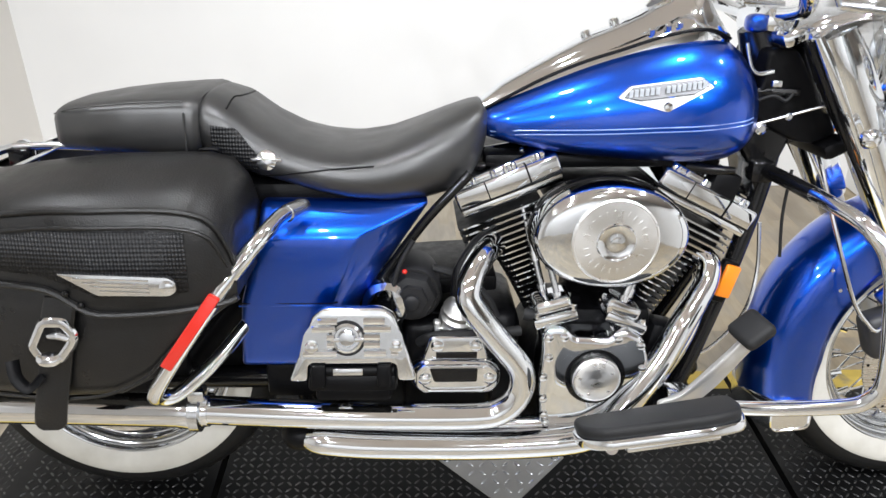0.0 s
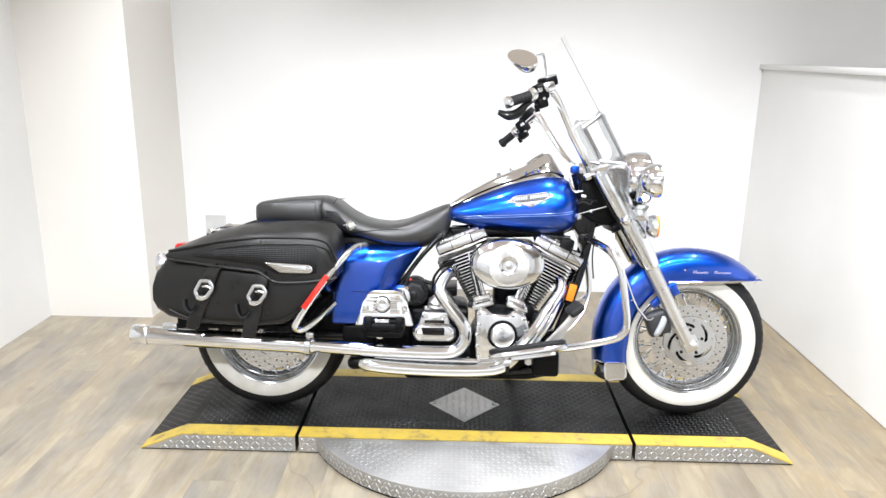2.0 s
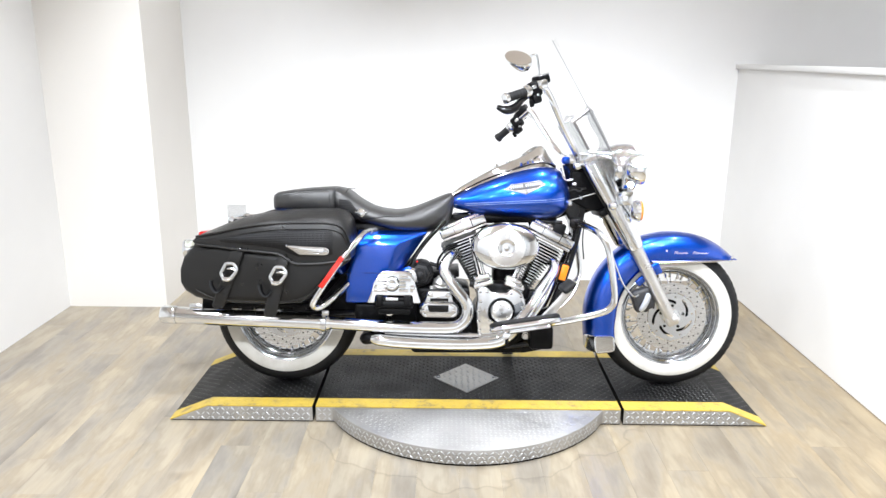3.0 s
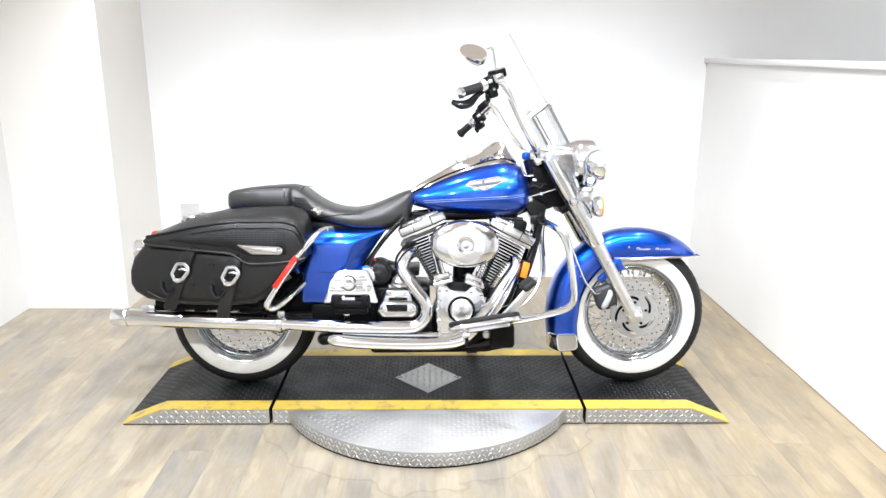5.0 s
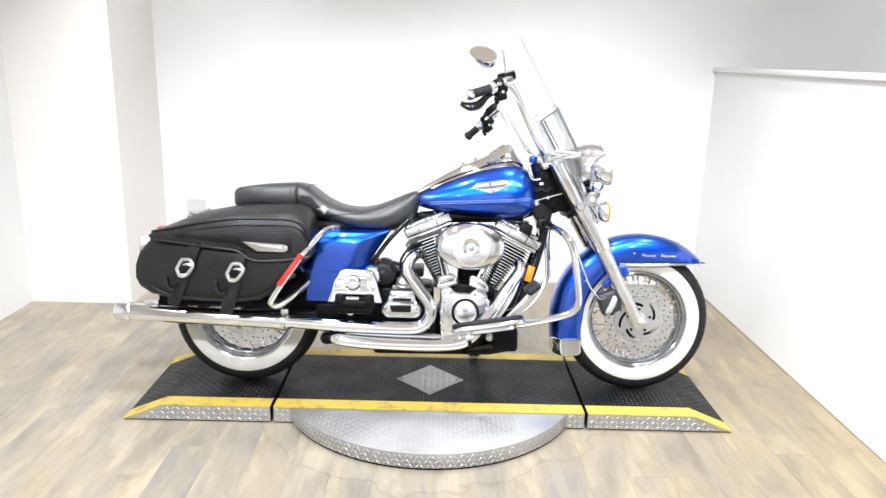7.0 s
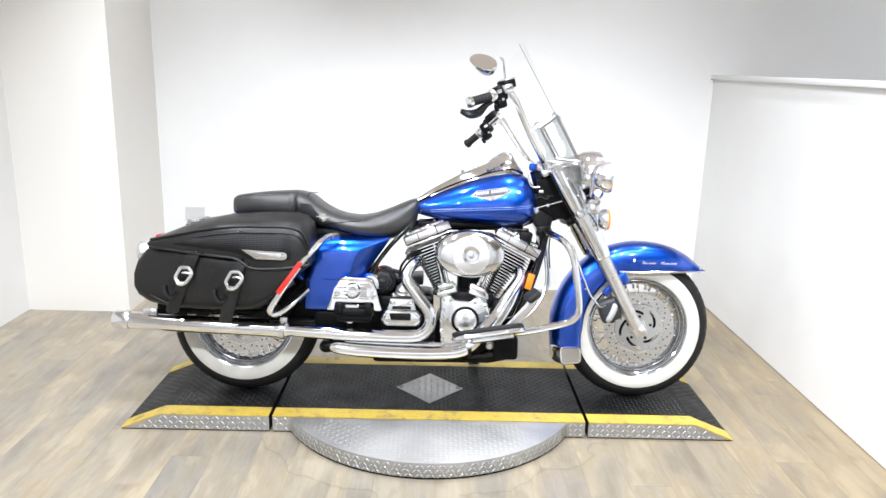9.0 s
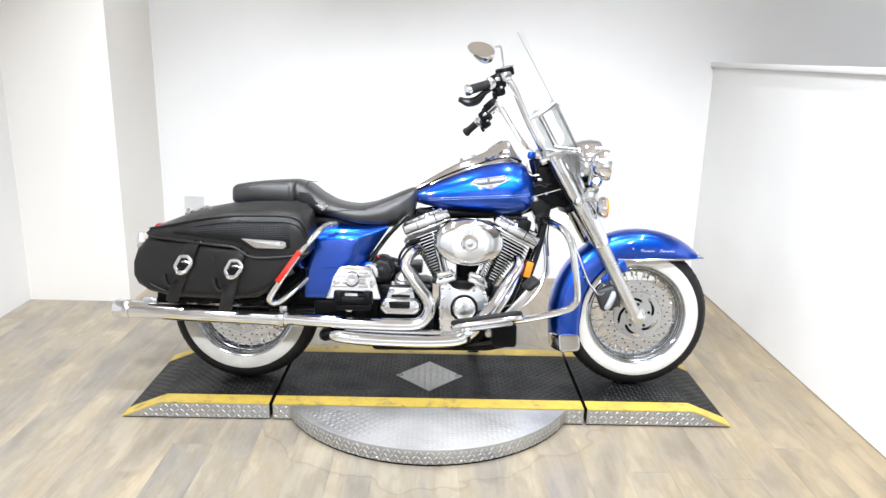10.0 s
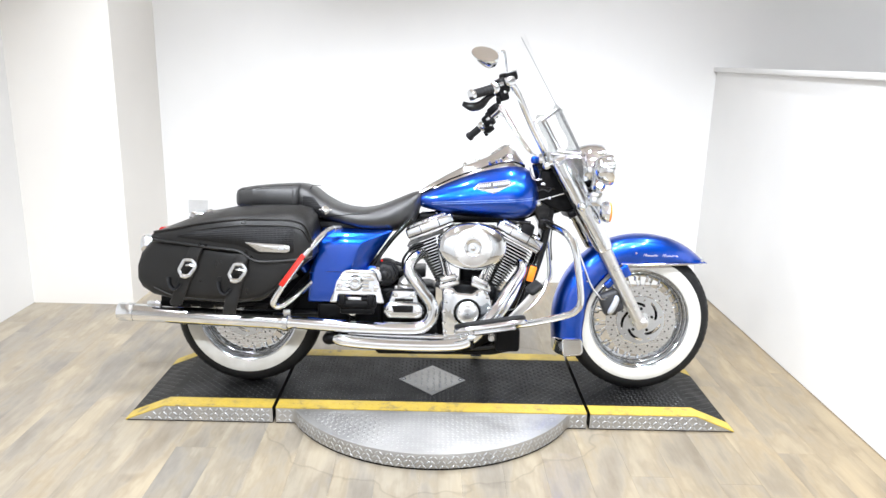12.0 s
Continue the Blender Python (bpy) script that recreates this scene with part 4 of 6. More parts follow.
    # straps
    for (xa, za, xb, zb, wd) in ((-0.941, 0.602, -1.028, 0.384, 0.050), (-0.757, 0.584, -0.812, 0.362, 0.050)):
        strap = B()
        line = spline([(xa, za), (xa * 0.7 + xb * 0.3, za * 0.7 + zb * 0.3), (xa * 0.35 + xb * 0.65, za * 0.35 + zb * 0.65), (xb, zb)], 5)
        n = len(line)
        rings = []
        for i, q in enumerate(line):
            lift = 0.008 + 0.006 * math.sin(math.pi * i / (n - 1)) + 0.004 * math.sin(9 * i / n)
            y = -bag_out(q[0]) - lift
            rings.append([(q[0] - wd / 2, y, q[1]), (q[0] - wd / 2 + 0.004, y - 0.003, q[1]), (q[0] + wd / 2 - 0.004, y - 0.003, q[1]), (q[0] + wd / 2, y, q[1]), (q[0] + wd / 2, y + 0.003, q[1]), (q[0] - wd / 2, y + 0.003, q[1])])
        tip = rings[-1]
        for k, dz in ((0.86, 0.007), (0.55, 0.011)):
            rings.append([(xb + (x - xb) * k, y, z - dz) for x, y, z in tip])
        st = part("strap", loft(strap, rings), leather, bag, "black leather closing strap")
        cx, cz = (-0.977, 0.522) if xa < -0.8 else (-0.776, 0.515)
        yb = -bag_out(cx) - 0.020
        hexa = rounded([(cx - 0.031, cz - 0.008), (cx - 0.010, cz + 0.031), (cx + 0.019, cz + 0.031), (cx + 0.031, cz + 0.013), (cx + 0.028, cz - 0.002), (cx + 0.005, cz - 0.031), (cx - 0.020, cz - 0.031)], 0.006, 3)
        tub = B()
        rings = []
        m = len(hexa)
        for i, (x, z) in enumerate(hexa):
            d = Vector((hexa[(i + 1) % m][0] - hexa[i - 1][0], 0, hexa[(i + 1) % m][1] - hexa[i - 1][1])).normalized()
            o = Vector((0, -1, 0))
            out = d.cross(o)
            rings.append([Vector((x, yb, z)) + o * (0.0058 * math.cos(q)) + out * (0.0082 * math.sin(q)) for q in [2 * math.pi * j / 8 for j in range(8)]])
        loft(tub, rings, loop=True)
        tube(tub, [(cx - 0.024, yb, cz - 0.024), (cx - 0.018, yb - 0.003, cz - 0.030), (cx - 0.004, yb - 0.003, cz - 0.031), (cx + 0.008, yb, cz - 0.026)], [0.007, 0.0105, 0.0105, 0.007], 10)
        part("buckle", tub, chrome, st, "heavy chrome strap buckle")
        part("prong", tube(B(), [(cx - 0.004, yb - 0.003, cz + 0.010), (cx + 0.012, yb - 0.006, cz + 0.012), (cx + 0.026, yb - 0.004, cz + 0.006)], [0.004, 0.0055, 0.005], 8), steel, st, "steel buckle prong")
        part("tongue", prism(B(), rounded([(cx - 0.022, cz + 0.030), (cx + 0.022, cz + 0.030), (cx + 0.030, cz + 0.004), (cx + 0.020, cz - 0.022), (cx - 0.018, cz - 0.022), (cx - 0.026, cz + 0.002)], 0.008), yb - 0.004, yb + 0.002, 0.001), gloss_black, st)
        # loose keeper loop at the strap's side
        part("keeper", tube(B(), [(cx - 0.075, -bag_out(cx) - 0.006, cz - 0.040), (cx - 0.068, -bag_out(cx) - 0.016, cz - 0.066), (cx - 0.050, -bag_out(cx) - 0.018, cz - 0.082), (cx - 0.030, -bag_out(cx) - 0.010, cz - 0.062)], 0.010, 8, flat=0.35), black, st)
    part("body_seam", tube(B(), [(x, -bag_out(x) - 0.003, zb + 0.016) for x, zb in ((-1.12, 0.42), (-1.04, 0.392), (-0.9, 0.386), (-0.75, 0.392), (-0.66, 0.424), (-0.60, 0.484), (-0.53, 0.55))], 0.003, 6), leather, body)
    return bag


saddlebag(-1)
saddlebag(1)
bm = B()
rbox(bm, (-0.86, -0.22, 0.372), (0.36, 0.05, 0.014), 0.004)
for x in (-1.02, -0.93, -0.83, -0.72):
    rbox(bm, (x, -0.232, 0.364), (0.05, 0.03, 0.022), 0.005)
part("bag_rail", bm, black, bike, "black saddlebag support rail")

# saddlebag guard with red reflector
guard = B()
tube(guard, [(-0.424, -0.206, 0.675), (-0.446, -0.250, 0.674), (-0.474, -0.312, 0.650), (-0.533, -0.350, 0.577), (-0.609, -0.345, 0.468), (-0.646, -0.335, 0.408), (-0.648, -0.318, 0.386), (-0.626, -0.295, 0.380), (-0.575, -0.255, 0.415), (-0.525, -0.19, 0.462)], 0.0125, 14)
gd = part("bag_guard", guard, chrome, bike, "chrome tube saddlebag guard")
part("guard_tip", tube(B(), [(-0.414, -0.190, 0.676), (-0.420, -0.200, 0.6755), (-0.438, -0.233, 0.675)], [0.012, 0.0148, 0.0148], 14), steel, gd, "pale end cap")
bm = prism(B(), rounded([(-0.537, 0.592), (-0.521, 0.582), (-0.606, 0.463), (-0.622, 0.473)], 0.003), -0.369, -0.358, 0.003)
part("reflector", bm, red_lens, gd, "long red safety reflector")

# side cover, frame
bm = B()
face = rounded([(-0.492, 0.630), (-0.318, 0.630), (-0.368, 0.503), (-0.415, 0.380), (-0.540, 0.380), (-0.532, 0.500)], 0.010, 3)
rim = rounded([(-0.494, 0.674), (-0.206, 0.670), (-0.318, 0.503), (-0.385, 0.378), (-0.552, 0.378), (-0.540, 0.500)], 0.010, 3)
cx, cz = -0.435, 0.505


def inset(k, y):
    return [(cx + (x - cx) * k, y, cz + (z - cz) * k) for x, z in face]


def between(t, y):
    return [(x0 + (x1 - x0) * t, y, z0 + (z1 - z0) * t) for (x0, z0), (x1, z1) in zip(rim, face)]


loft(bm, [[(x, -0.100, z) for x, z in rim], [(x, -0.146, z) for x, z in rim], between(0.08, -0.154), between(0.45, -0.176), between(0.72, -0.1905), between(0.92, -0.1985), inset(0.985, -0.2015), inset(0.95, -0.2045), inset(0.90, -0.2062), inset(0.8, -0.2072), inset(0.5, -0.2080)])
sc = part("side_cover", bm, blue, bike, "glossy blue side cover", 70)
part("cover_crease", tube(B(), [(-0.536, -0.2050, 0.503), (-0.45, -0.2071, 0.504), (-0.385, -0.2064, 0.504), (-0.366, -0.203, 0.504)], 0.0014, 6), gloss_black, sc)
part("cover_lip", tube(B(), [(-0.536, -0.2050, 0.4985), (-0.45, -0.2073, 0.4995), (-0.386, -0.2064, 0.4995)], 0.0016, 6), blue, sc)
bm = B()
tube(bm, [(-0.135, -0.13, 0.715), (-0.222, -0.138, 0.62), (-0.318, -0.14, 0.48), (-0.352, -0.13, 0.42)], 0.009, 10)
tube(bm, [(0.44, 0, 0.80), (0.30, 0, 0.735), (0.0, 0, 0.72), (-0.14, 0, 0.70), (-0.45, 0, 0.655)], 0.028, 14)
for s in (-1, 1):
    tube(bm, [(0.445, s * 0.03, 0.80), (0.430, s * 0.045, 0.70), (0.394, s * 0.058, 0.55), (0.330, s * 0.09, 0.38), (0.262, s * 0.12, 0.235), (0.20, s * 0.12, 0.195), (0.0, s * 0.12, 0.185), (-0.36, s * 0.12, 0.20), (-0.44, s * 0.12, 0.26), (-0.46, s * 0.12, 0.45), (-0.44, s * 0.12, 0.64)], 0.017, 12)
    tube(bm, [(-0.42, s * 0.13, 0.32), (-0.60, s * 0.125, 0.315), (-0.81, s * 0.115, 0.31)], 0.022, 10)
part("frame", bm, gloss_black, bike, "gloss black tubular steel frame")
part("swingarm", prism(B(), rounded([(-0.705, 0.285), (-0.712, 0.385), (-0.640, 0.440), (-0.540, 0.500), (-0.460, 0.510), (-0.455, 0.285)], 0.016), -0.120, -0.104, 0.004, 2), black, bike, "black swingarm plate inside the bag guard")
part("bag_rail", rbox(B(), (-0.890, -0.165, 0.366), (0.49, 0.022, 0.044), 0.006), black, bike, "black saddlebag rail")
part("shock_absorber", tube(B(), [(-0.500, -0.112, 0.520), (-0.548, -0.113, 0.460), (-0.640, -0.113, 0.350)], [0.022, 0.028, 0.028], 14, smooth=False), black, bike, "black rear shock absorber")
bm = B()
tube(bm, [(0.39, 0, 0.96), (0.42, 0, 0.895), (0.465, 0, 0.80), (0.485, 0, 0.755)], [0.034, 0.044, 0.046, 0.036], 18)
prism(bm, rounded([(0.335, 0.800), (0.390, 0.860), (0.470, 0.812), (0.462, 0.765), (0.438, 0.700), (0.428, 0.640), (0.408, 0.640), (0.398, 0.700), (0.365, 0.752)], 0.02), -0.058, 0.058, 0.018, 3)
part("steering_neck", bm, gloss_black, bike, "black gusseted steering neck")
part("upper_clamp", rbox(B(), (0.438, 0, 0.955), (0.09, 0.20, 0.03), 0.010, Matrix.Rotation(-0.45, 4, "Y")), chrome, bike, "chrome upper fork clamp")
part("lower_clamp", rbox(B(), (0.530, 0, 0.752), (0.05, 0.20, 0.03), 0.010, Matrix.Rotation(-0.45, 4, "Y")), black, bike, "black lower fork clamp")
part("steering_cover", prism(B(), rounded([(0.385, 0.868), (0.388, 0.925), (0.440, 0.925), (0.515, 0.818), (0.540, 0.772), (0.500, 0.755), (0.460, 0.760), (0.400, 0.790), (0.366, 0.812)], 0.012), -0.072, 0.072, 0.016, 3), black, bike, "black steering head cover")
cover_edge = tube(B(), [(0.340, -0.088, 0.935), (0.346, -0.090, 0.912), (0.354, -0.092, 0.892), (0.368, -0.092, 0.884), (0.392, -0.090, 0.888)], 0.0045, 12, flat=0.7)
part("steering_lock", cover_edge, steel, bike, "curved chrome strip below the steering lock")
# sheet shrouds over the fork's upper half
shroud = [(0.432, 0.945), (0.463, 0.885), (0.508, 0.812), (0.556, 0.738), (0.610, 0.655), (0.622, 0.626), (0.676, 0.626), (0.662, 0.660), (0.642, 0.700), (0.618, 0.751), (0.608, 0.808), (0.585, 0.831),
          (0.552, 0.869), (0.558, 0.932), (0.540, 0.980), (0.498, 0.981), (0.454, 0.966)]
for s in (-1, 1):
    sh = part("fork_shroud", prism(B(), rounded(shroud, 0.012, 4), min(s * 0.080, s * 0.138), max(s * 0.080, s * 0.138), 0.022, 6), chrome, bike, "chrome sheet shroud round the upper fork", 60)
    part("shroud_tube", tube(B(), [(0.438, s * 0.132, 0.948), (0.470, s * 0.136, 0.894), (0.543, s * 0.136, 0.771), (0.612, s * 0.132, 0.664)], [0.009, 0.0125, 0.0130, 0.0125], 18), chrome, sh, "round chrome rear edge of the shroud")
    part("shroud_edge", tube(B(), [(0.424, s * 0.128, 0.942), (0.455, s * 0.130, 0.886), (0.528, s * 0.130, 0.764), (0.596, s * 0.128, 0.656)], 0.005, 8), gloss_black, sh, "black rubber edge of the shroud")
bm = B()
rbox(bm, (-0.355, 0, 0.54), (0.13, 0.22, 0.20), 0.02)
rbox(bm, (-0.25, 0.02, 0.450), (0.14, 0.20, 0.08), 0.02)
rbox(bm, (-0.36, 0, 0.30), (0.16, 0.18, 0.18), 0.02)
rbox(bm, (-0.44, -0.16, 0.335), (0.13, 0.04, 0.07), 0.01)
part("battery_box", bm, black, bike, "black battery and oil box")

# ---------- engine ----------
def along(ang):
    """A turn that carries z to the cylinder's axis."""
    return Matrix.Rotation(radians(ang), 4, "Y")


CRANK = Vector((0.092, 0, 0.222))


def cylinder(name, ang, label, ext=0.0, ahead=0.0, shift=0.0, lead=0.0):
    cyl = new(name)
    cyl.empty_display_size = 0.05
    cyl.parent = bike
    tagged(cyl, label)
    cyl.matrix_basis = Matrix.Translation(CRANK + Vector((shift, 0, 0))) @ along(ang)
    part("barrel", lathe(B(), [(0.022, 0.16), (0.024, 0.30), (0.036, 0.40)], (lead, 0, 0), axis=(0, 0, 1), n=24, scale=(1, 2.4)), black, cyl)
    small = None
    for i in range(13):
        z = 0.226 + 0.0122 * i
        k = 0.044 if i < 12 else 0.05
        if small is None:
            bm = prism(B(), rounded([(-0.050, -0.098), (0.050, -0.098), (0.050, 0.098), (-0.050, 0.098)], 0.03), -0.0014, 0.0014, 0.0, plane="xy")
            for f in bm.faces:
                f.material_index = 1 if abs(f.normal.z) < 0.5 else 0
            small = part("fin", bm, [black, chrome], cyl, "black fin with bright machined edge", recalc=False)
            small.matrix_basis = pose(lead, 0, z) @ Matrix.Diagonal((0.54, 0.94, 1, 1))
        else:
            again(small, cyl, pose(lead, 0, z) @ Matrix.Diagonal((0.54 + 0.012 * i + 0.0016 * i * i, 0.94 + 0.006 * i, 1, 1)))
    big = None
    for i in range(5):
        z = 0.386 + 0.0128 * i
        if big is None:
            bm = prism(B(), rounded([(-0.076, -0.106), (0.086, -0.106), (0.086, 0.100), (-0.076, 0.100)], 0.018), -0.0018, 0.0018, 0.0, plane="xy")
            for f in bm.faces:
                f.material_index = 1 if abs(f.normal.z) < 0.5 else 0
            big = part("head_fin", bm, [black, chrome], cyl, "broad cylinder head fin", recalc=False)
            big.matrix_basis = pose(0, 0, z)
        else:
            again(big, cyl, pose(0, 0, z))
    part("head", rbox(B(), (0.004, 0, 0.405), (0.130, 0.185, 0.06), 0.01), black, cyl)
    rb = B()
    mid = 0.003 + ext / 2 + ahead
    rbox(rb, (mid, 0.006, 0.4580), (0.172 + ext, 0.186, 0.016), 0.004)
    rbox(rb, (mid, 0.006, 0.4840), (0.180 + ext, 0.190, 0.040), 0.007, None, 3)
    rbox(rb, (mid - 0.004, 0.008, 0.5080), (0.150 + ext, 0.172, 0.018), 0.007, None, 3)
    box = part("rocker_box", rb, chrome, cyl, "chrome rocker box")
    part("gasket_line", rbox(B(), (mid + 0.040, 0.006, 0.485), (0.0035, 0.1935, 0.040), 0.001), black, box)
    part("gasket_line", rbox(B(), (mid - 0.040, 0.006, 0.485), (0.0025, 0.1925, 0.036), 0.001), black, box)
    part("cover_split", rbox(B(), (mid, 0.006, 0.4665), (0.176 + ext, 0.1915, 0.002), 0.0), black, box)
    studs("bolt", [(mid + x, -0.076, 0.502) for x in (-0.078, -0.058, -0.020, 0.004, 0.020, 0.066)], [(0.0062, 0), (0.0062, 0.010), (0.004, 0.013)], (0, 0, 1), chrome, box, 10)
    studs("bolt", [(mid + x, -0.040, 0.515) for x in (-0.060, -0.010, 0.045)], [(0.0068, 0), (0.0068, 0.008), (0.004, 0.011)], (0, 0, 1), chrome, box, 10)
    return cyl


cylinder("rear_cylinder", -22.0, "black finned rear cylinder", 0.022, 0.026, -0.010, 0.010)
cylinder("front_cylinder", 26.5, "black finned front cylinder", 0.024, -0.012, 0.0, 0.010)

case = B()
lathe(case, [(0.09, -0.15), (0.114, -0.13), (0.118, 0.12), (0.09, 0.15)], (0.095, 0, 0.282), n=40)
rbox(case, (0.10, 0, 0.22), (0.28, 0.24, 0.10), 0.02)
rbox(case, (0.115, -0.06, 0.42), (0.20, 0.14, 0.07), 0.015)
rbox(case, (0.118, 0.0, 0.49), (0.10, 0.10, 0.16), 0.015)
part("crankcase", case, black, bike, "black painted crankcase")
part("oil_pan", prism(B(), rounded([(-0.285, 0.176), (-0.268, 0.150), (0.205, 0.154), (0.290, 0.172), (0.304, 0.285), (0.10, 0.290), (-0.28, 0.262)], 0.014), -0.115, 0.115, 0.012, 2), black, bike, "black oil pan under the engine")
part("pan_bolt", lathe(B(), [(0.019, 0), (0.019, 0.030), (0.015, 0.035), (0.012, 0.035), (0.010, 0.038)], (0.203, -0.112, 0.237), n=20), chrome, bike, "chrome bolt at the oil pan")
gear = part("gearcase_cover", prism(B(), rounded([(0.012, 0.232), (0.002, 0.340), (0.006, 0.392), (0.004, 0.428), (0.020, 0.444), (0.050, 0.442), (0.064, 0.424), (0.128, 0.420), (0.140, 0.434), (0.158, 0.438), (0.192, 0.420), (0.206, 0.372), (0.190, 0.318), (0.168, 0.262), (0.140, 0.232)], 0.012), -0.190, -0.12, 0.020, 5),
            chrome, bike, "polished chrome gearcase cover")
part("cover_recess", lathe(B(), [(0.0555, 0.184), (0.0555, 0.1912), (0.046, 0.1915)], (0.107, 0, 0.345), n=44), gloss_black, gear, "black recessed ring")
cc = part("cam_cover", lathe(B(), [(0.0445, 0.185), (0.0445, 0.202), (0.0415, 0.2055), (0.0395, 0.2045), (0.0375, 0.2060), (0.012, 0.2066)], (0.107, 0, 0.345), n=48), turned, gear, "round brushed timer cover")
studs("screw", [(0.107 + 0.031 * math.cos(t), -0.2045, 0.345 + 0.031 * math.sin(t)) for t in [2 * math.pi * k / 5 + 0.5 for k in range(5)]],
      [(r * 0.0042, h * 0.004) for r, h in DOME], (0, -1, 0), chrome, cc)
studs("bolt", [(x, -0.186, z) for x, z in ((0.014, 0.30), (0.012, 0.345), (0.018, 0.265), (0.018, 0.425), (0.046, 0.426), (0.020, 0.385), (0.144, 0.420), (0.186, 0.408), (0.194, 0.36), (0.170, 0.292), (0.022, 0.247), (0.11, 0.246))],
      [(0.0075, 0), (0.0075, 0.007), (0.004, 0.009)], (0, -1, 0), chrome, gear, 10)
gear.matrix_basis = pose(-0.010, -0.012, 0.006)
# lifter blocks and pushrod tubes
for sgn, ax, bx in ((-1, 0.022, 0.446), (1, 0.150, 0.438)):
    tilt = radians(-16 if sgn < 0 else 24)
    blk = B()
    rbox(blk, (ax, -0.150, bx + 0.012), (0.082, 0.075, 0.020), 0.005, Matrix.Rotation(tilt, 4, "Y"))
    rbox(blk, (ax - 0.005, -0.150, bx + 0.036), (0.068, 0.065, 0.026), 0.009, Matrix.Rotation(tilt, 4, "Y"), 3)
    lb = part("lifter_block", blk, chrome, bike, "chrome lifter block")
    studs("bolt", [(ax + dx, -0.150 + dy, bx + 0.018 - dx * math.tan(tilt)) for dx in (-0.032, 0.032) for dy in (-0.028, 0.028)],
          [(0.006, 0), (0.006, 0.012), (0.004, 0.014)], (0, 0, 1), chrome, lb, 8)
    for dx, dy in ((-0.006 * sgn, -0.006), (0.016 * sgn, 0.030)):
        base = Vector((ax + dx, -0.158 + dy, bx + 0.04))
        topp = base + Vector((-0.26 if sgn < 0 else 0.40, 0.22, 1)).normalized() * 0.17
        p = part("pushrod_tube", rod(B(), base, topp, 0.0058, 14), steel, bike, "chrome pushrod tube")
        d = (topp - base).normalized()
        for f in (0.0, 0.32):
            part("collar", tube(B(), [base + d * (0.2 * f), base + d * (0.2 * f + 0.018)], 0.0092, 14, smooth=False), chrome, p)

# air cleaner
ac = part("air_cleaner", lathe(B(), [(0.90, 0.125), (0.985, 0.130), (1.0, 0.140), (1.0, 0.180), (0.990, 0.1875), (0.965, 0.1935), (0.92, 0.1975), (0.84, 0.2005), (0.70, 0.2030), (0.55, 0.2045), (0.3, 0.2055), (0.05, 0.206)],
                               (0.112, 0.012, 0.611), n=72, scale=(0.1375, 0.0945)), chrome, bike, "oval polished chrome air cleaner cover", 30)
part("insert_ring", lathe(B(), [(0.0755, 0.2005), (0.0765, 0.2075), (0.0735, 0.2095), (0.0720, 0.2080), (0.0600, 0.2090), (0.0400, 0.2100), (0.033, 0.2100)], (0.114, 0.012, 0.611), n=72), turned, ac, "round brushed medallion ring")
part("insert_centre", lathe(B(), [(0.0335, 0.2080), (0.0350, 0.2115), (0.0330, 0.2135), (0.0310, 0.2120), (0.0170, 0.2105), (0.0100, 0.2115), (0.0085, 0.2150), (0.003, 0.2158)], (0.114, 0.012, 0.611), n=56), chrome, ac, "chrome medallion centre")
for k in range(26):
    t = 2 * math.pi * k / 26
    if abs(math.sin(t)) < 0.22:
        continue
    part("lettering_bar", rbox(B(), (0.114 + 0.053 * math.cos(t), -0.1977, 0.611 + 0.053 * math.sin(t)), (0.0085, 0.0014, 0.003), 0.0, Matrix.Rotation(-t, 4, "Y")), turned, ac)
part("backing_plate", lathe(B(), [(1.0, 0.115), (1.01, 0.12), (1.01, 0.137), (0.9, 0.14)], (0.112, 0.012, 0.611), n=60, scale=(0.139, 0.096)), gloss_black, ac)
bm = B()
rbox(bm, (0.12, -0.08, 0.60), (0.10, 0.11, 0.07), 0.02)
tube(bm, [(0.05, -0.05, 0.62), (0.12, -0.03, 0.585), (0.21, -0.05, 0.62)], 0.026, 12)
part("intake", bm, black, bike, "black carburettor and intake manifold")

part("relay_box", rbox(B(), (0.338, -0.035, 0.662), (0.055, 0.10, 0.085), 0.010, Matrix.Rotation(0.25, 4, "Y")), black, bike, "black relay box by the steering neck")
part("coil_box", rbox(B(), (0.12, 0.02, 0.655), (0.20, 0.16, 0.06), 0.015), black, bike, "black ignition coil box")
part("tank_underside", rbox(B(), (0.115, 0.02, 0.722), (0.44, 0.17, 0.026), 0.010), black, bike, "black underside of the fuel tank")

# gearbox
gb = B()
rbox(gb, (-0.20, 0, 0.33), (0.34, 0.24, 0.22), 0.03, None, 3)
rbox(gb, (-0.17, -0.13, 0.345), (0.17, 0.06, 0.19), 0.02, None, 3)
part("gearbox", gb, black, bike, "black gearbox casing")
stad = rounded([(-0.238, 0.336), (-0.238, 0.368), (-0.222, 0.387), (-0.118, 0.387), (-0.100, 0.366), (-0.100, 0.334), (-0.118, 0.317), (-0.222, 0.317)], 0.010, 4)
gc = part("gearbox_cover", prism(B(), stad, -0.205, -0.15, 0.014, 4), chrome, bike, "rounded chrome gearbox side cover")
ringed = rounded([(-0.226, 0.340), (-0.226, 0.364), (-0.216, 0.377), (-0.124, 0.377), (-0.111, 0.363), (-0.111, 0.338), (-0.124, 0.327), (-0.216, 0.327)], 0.006, 3)
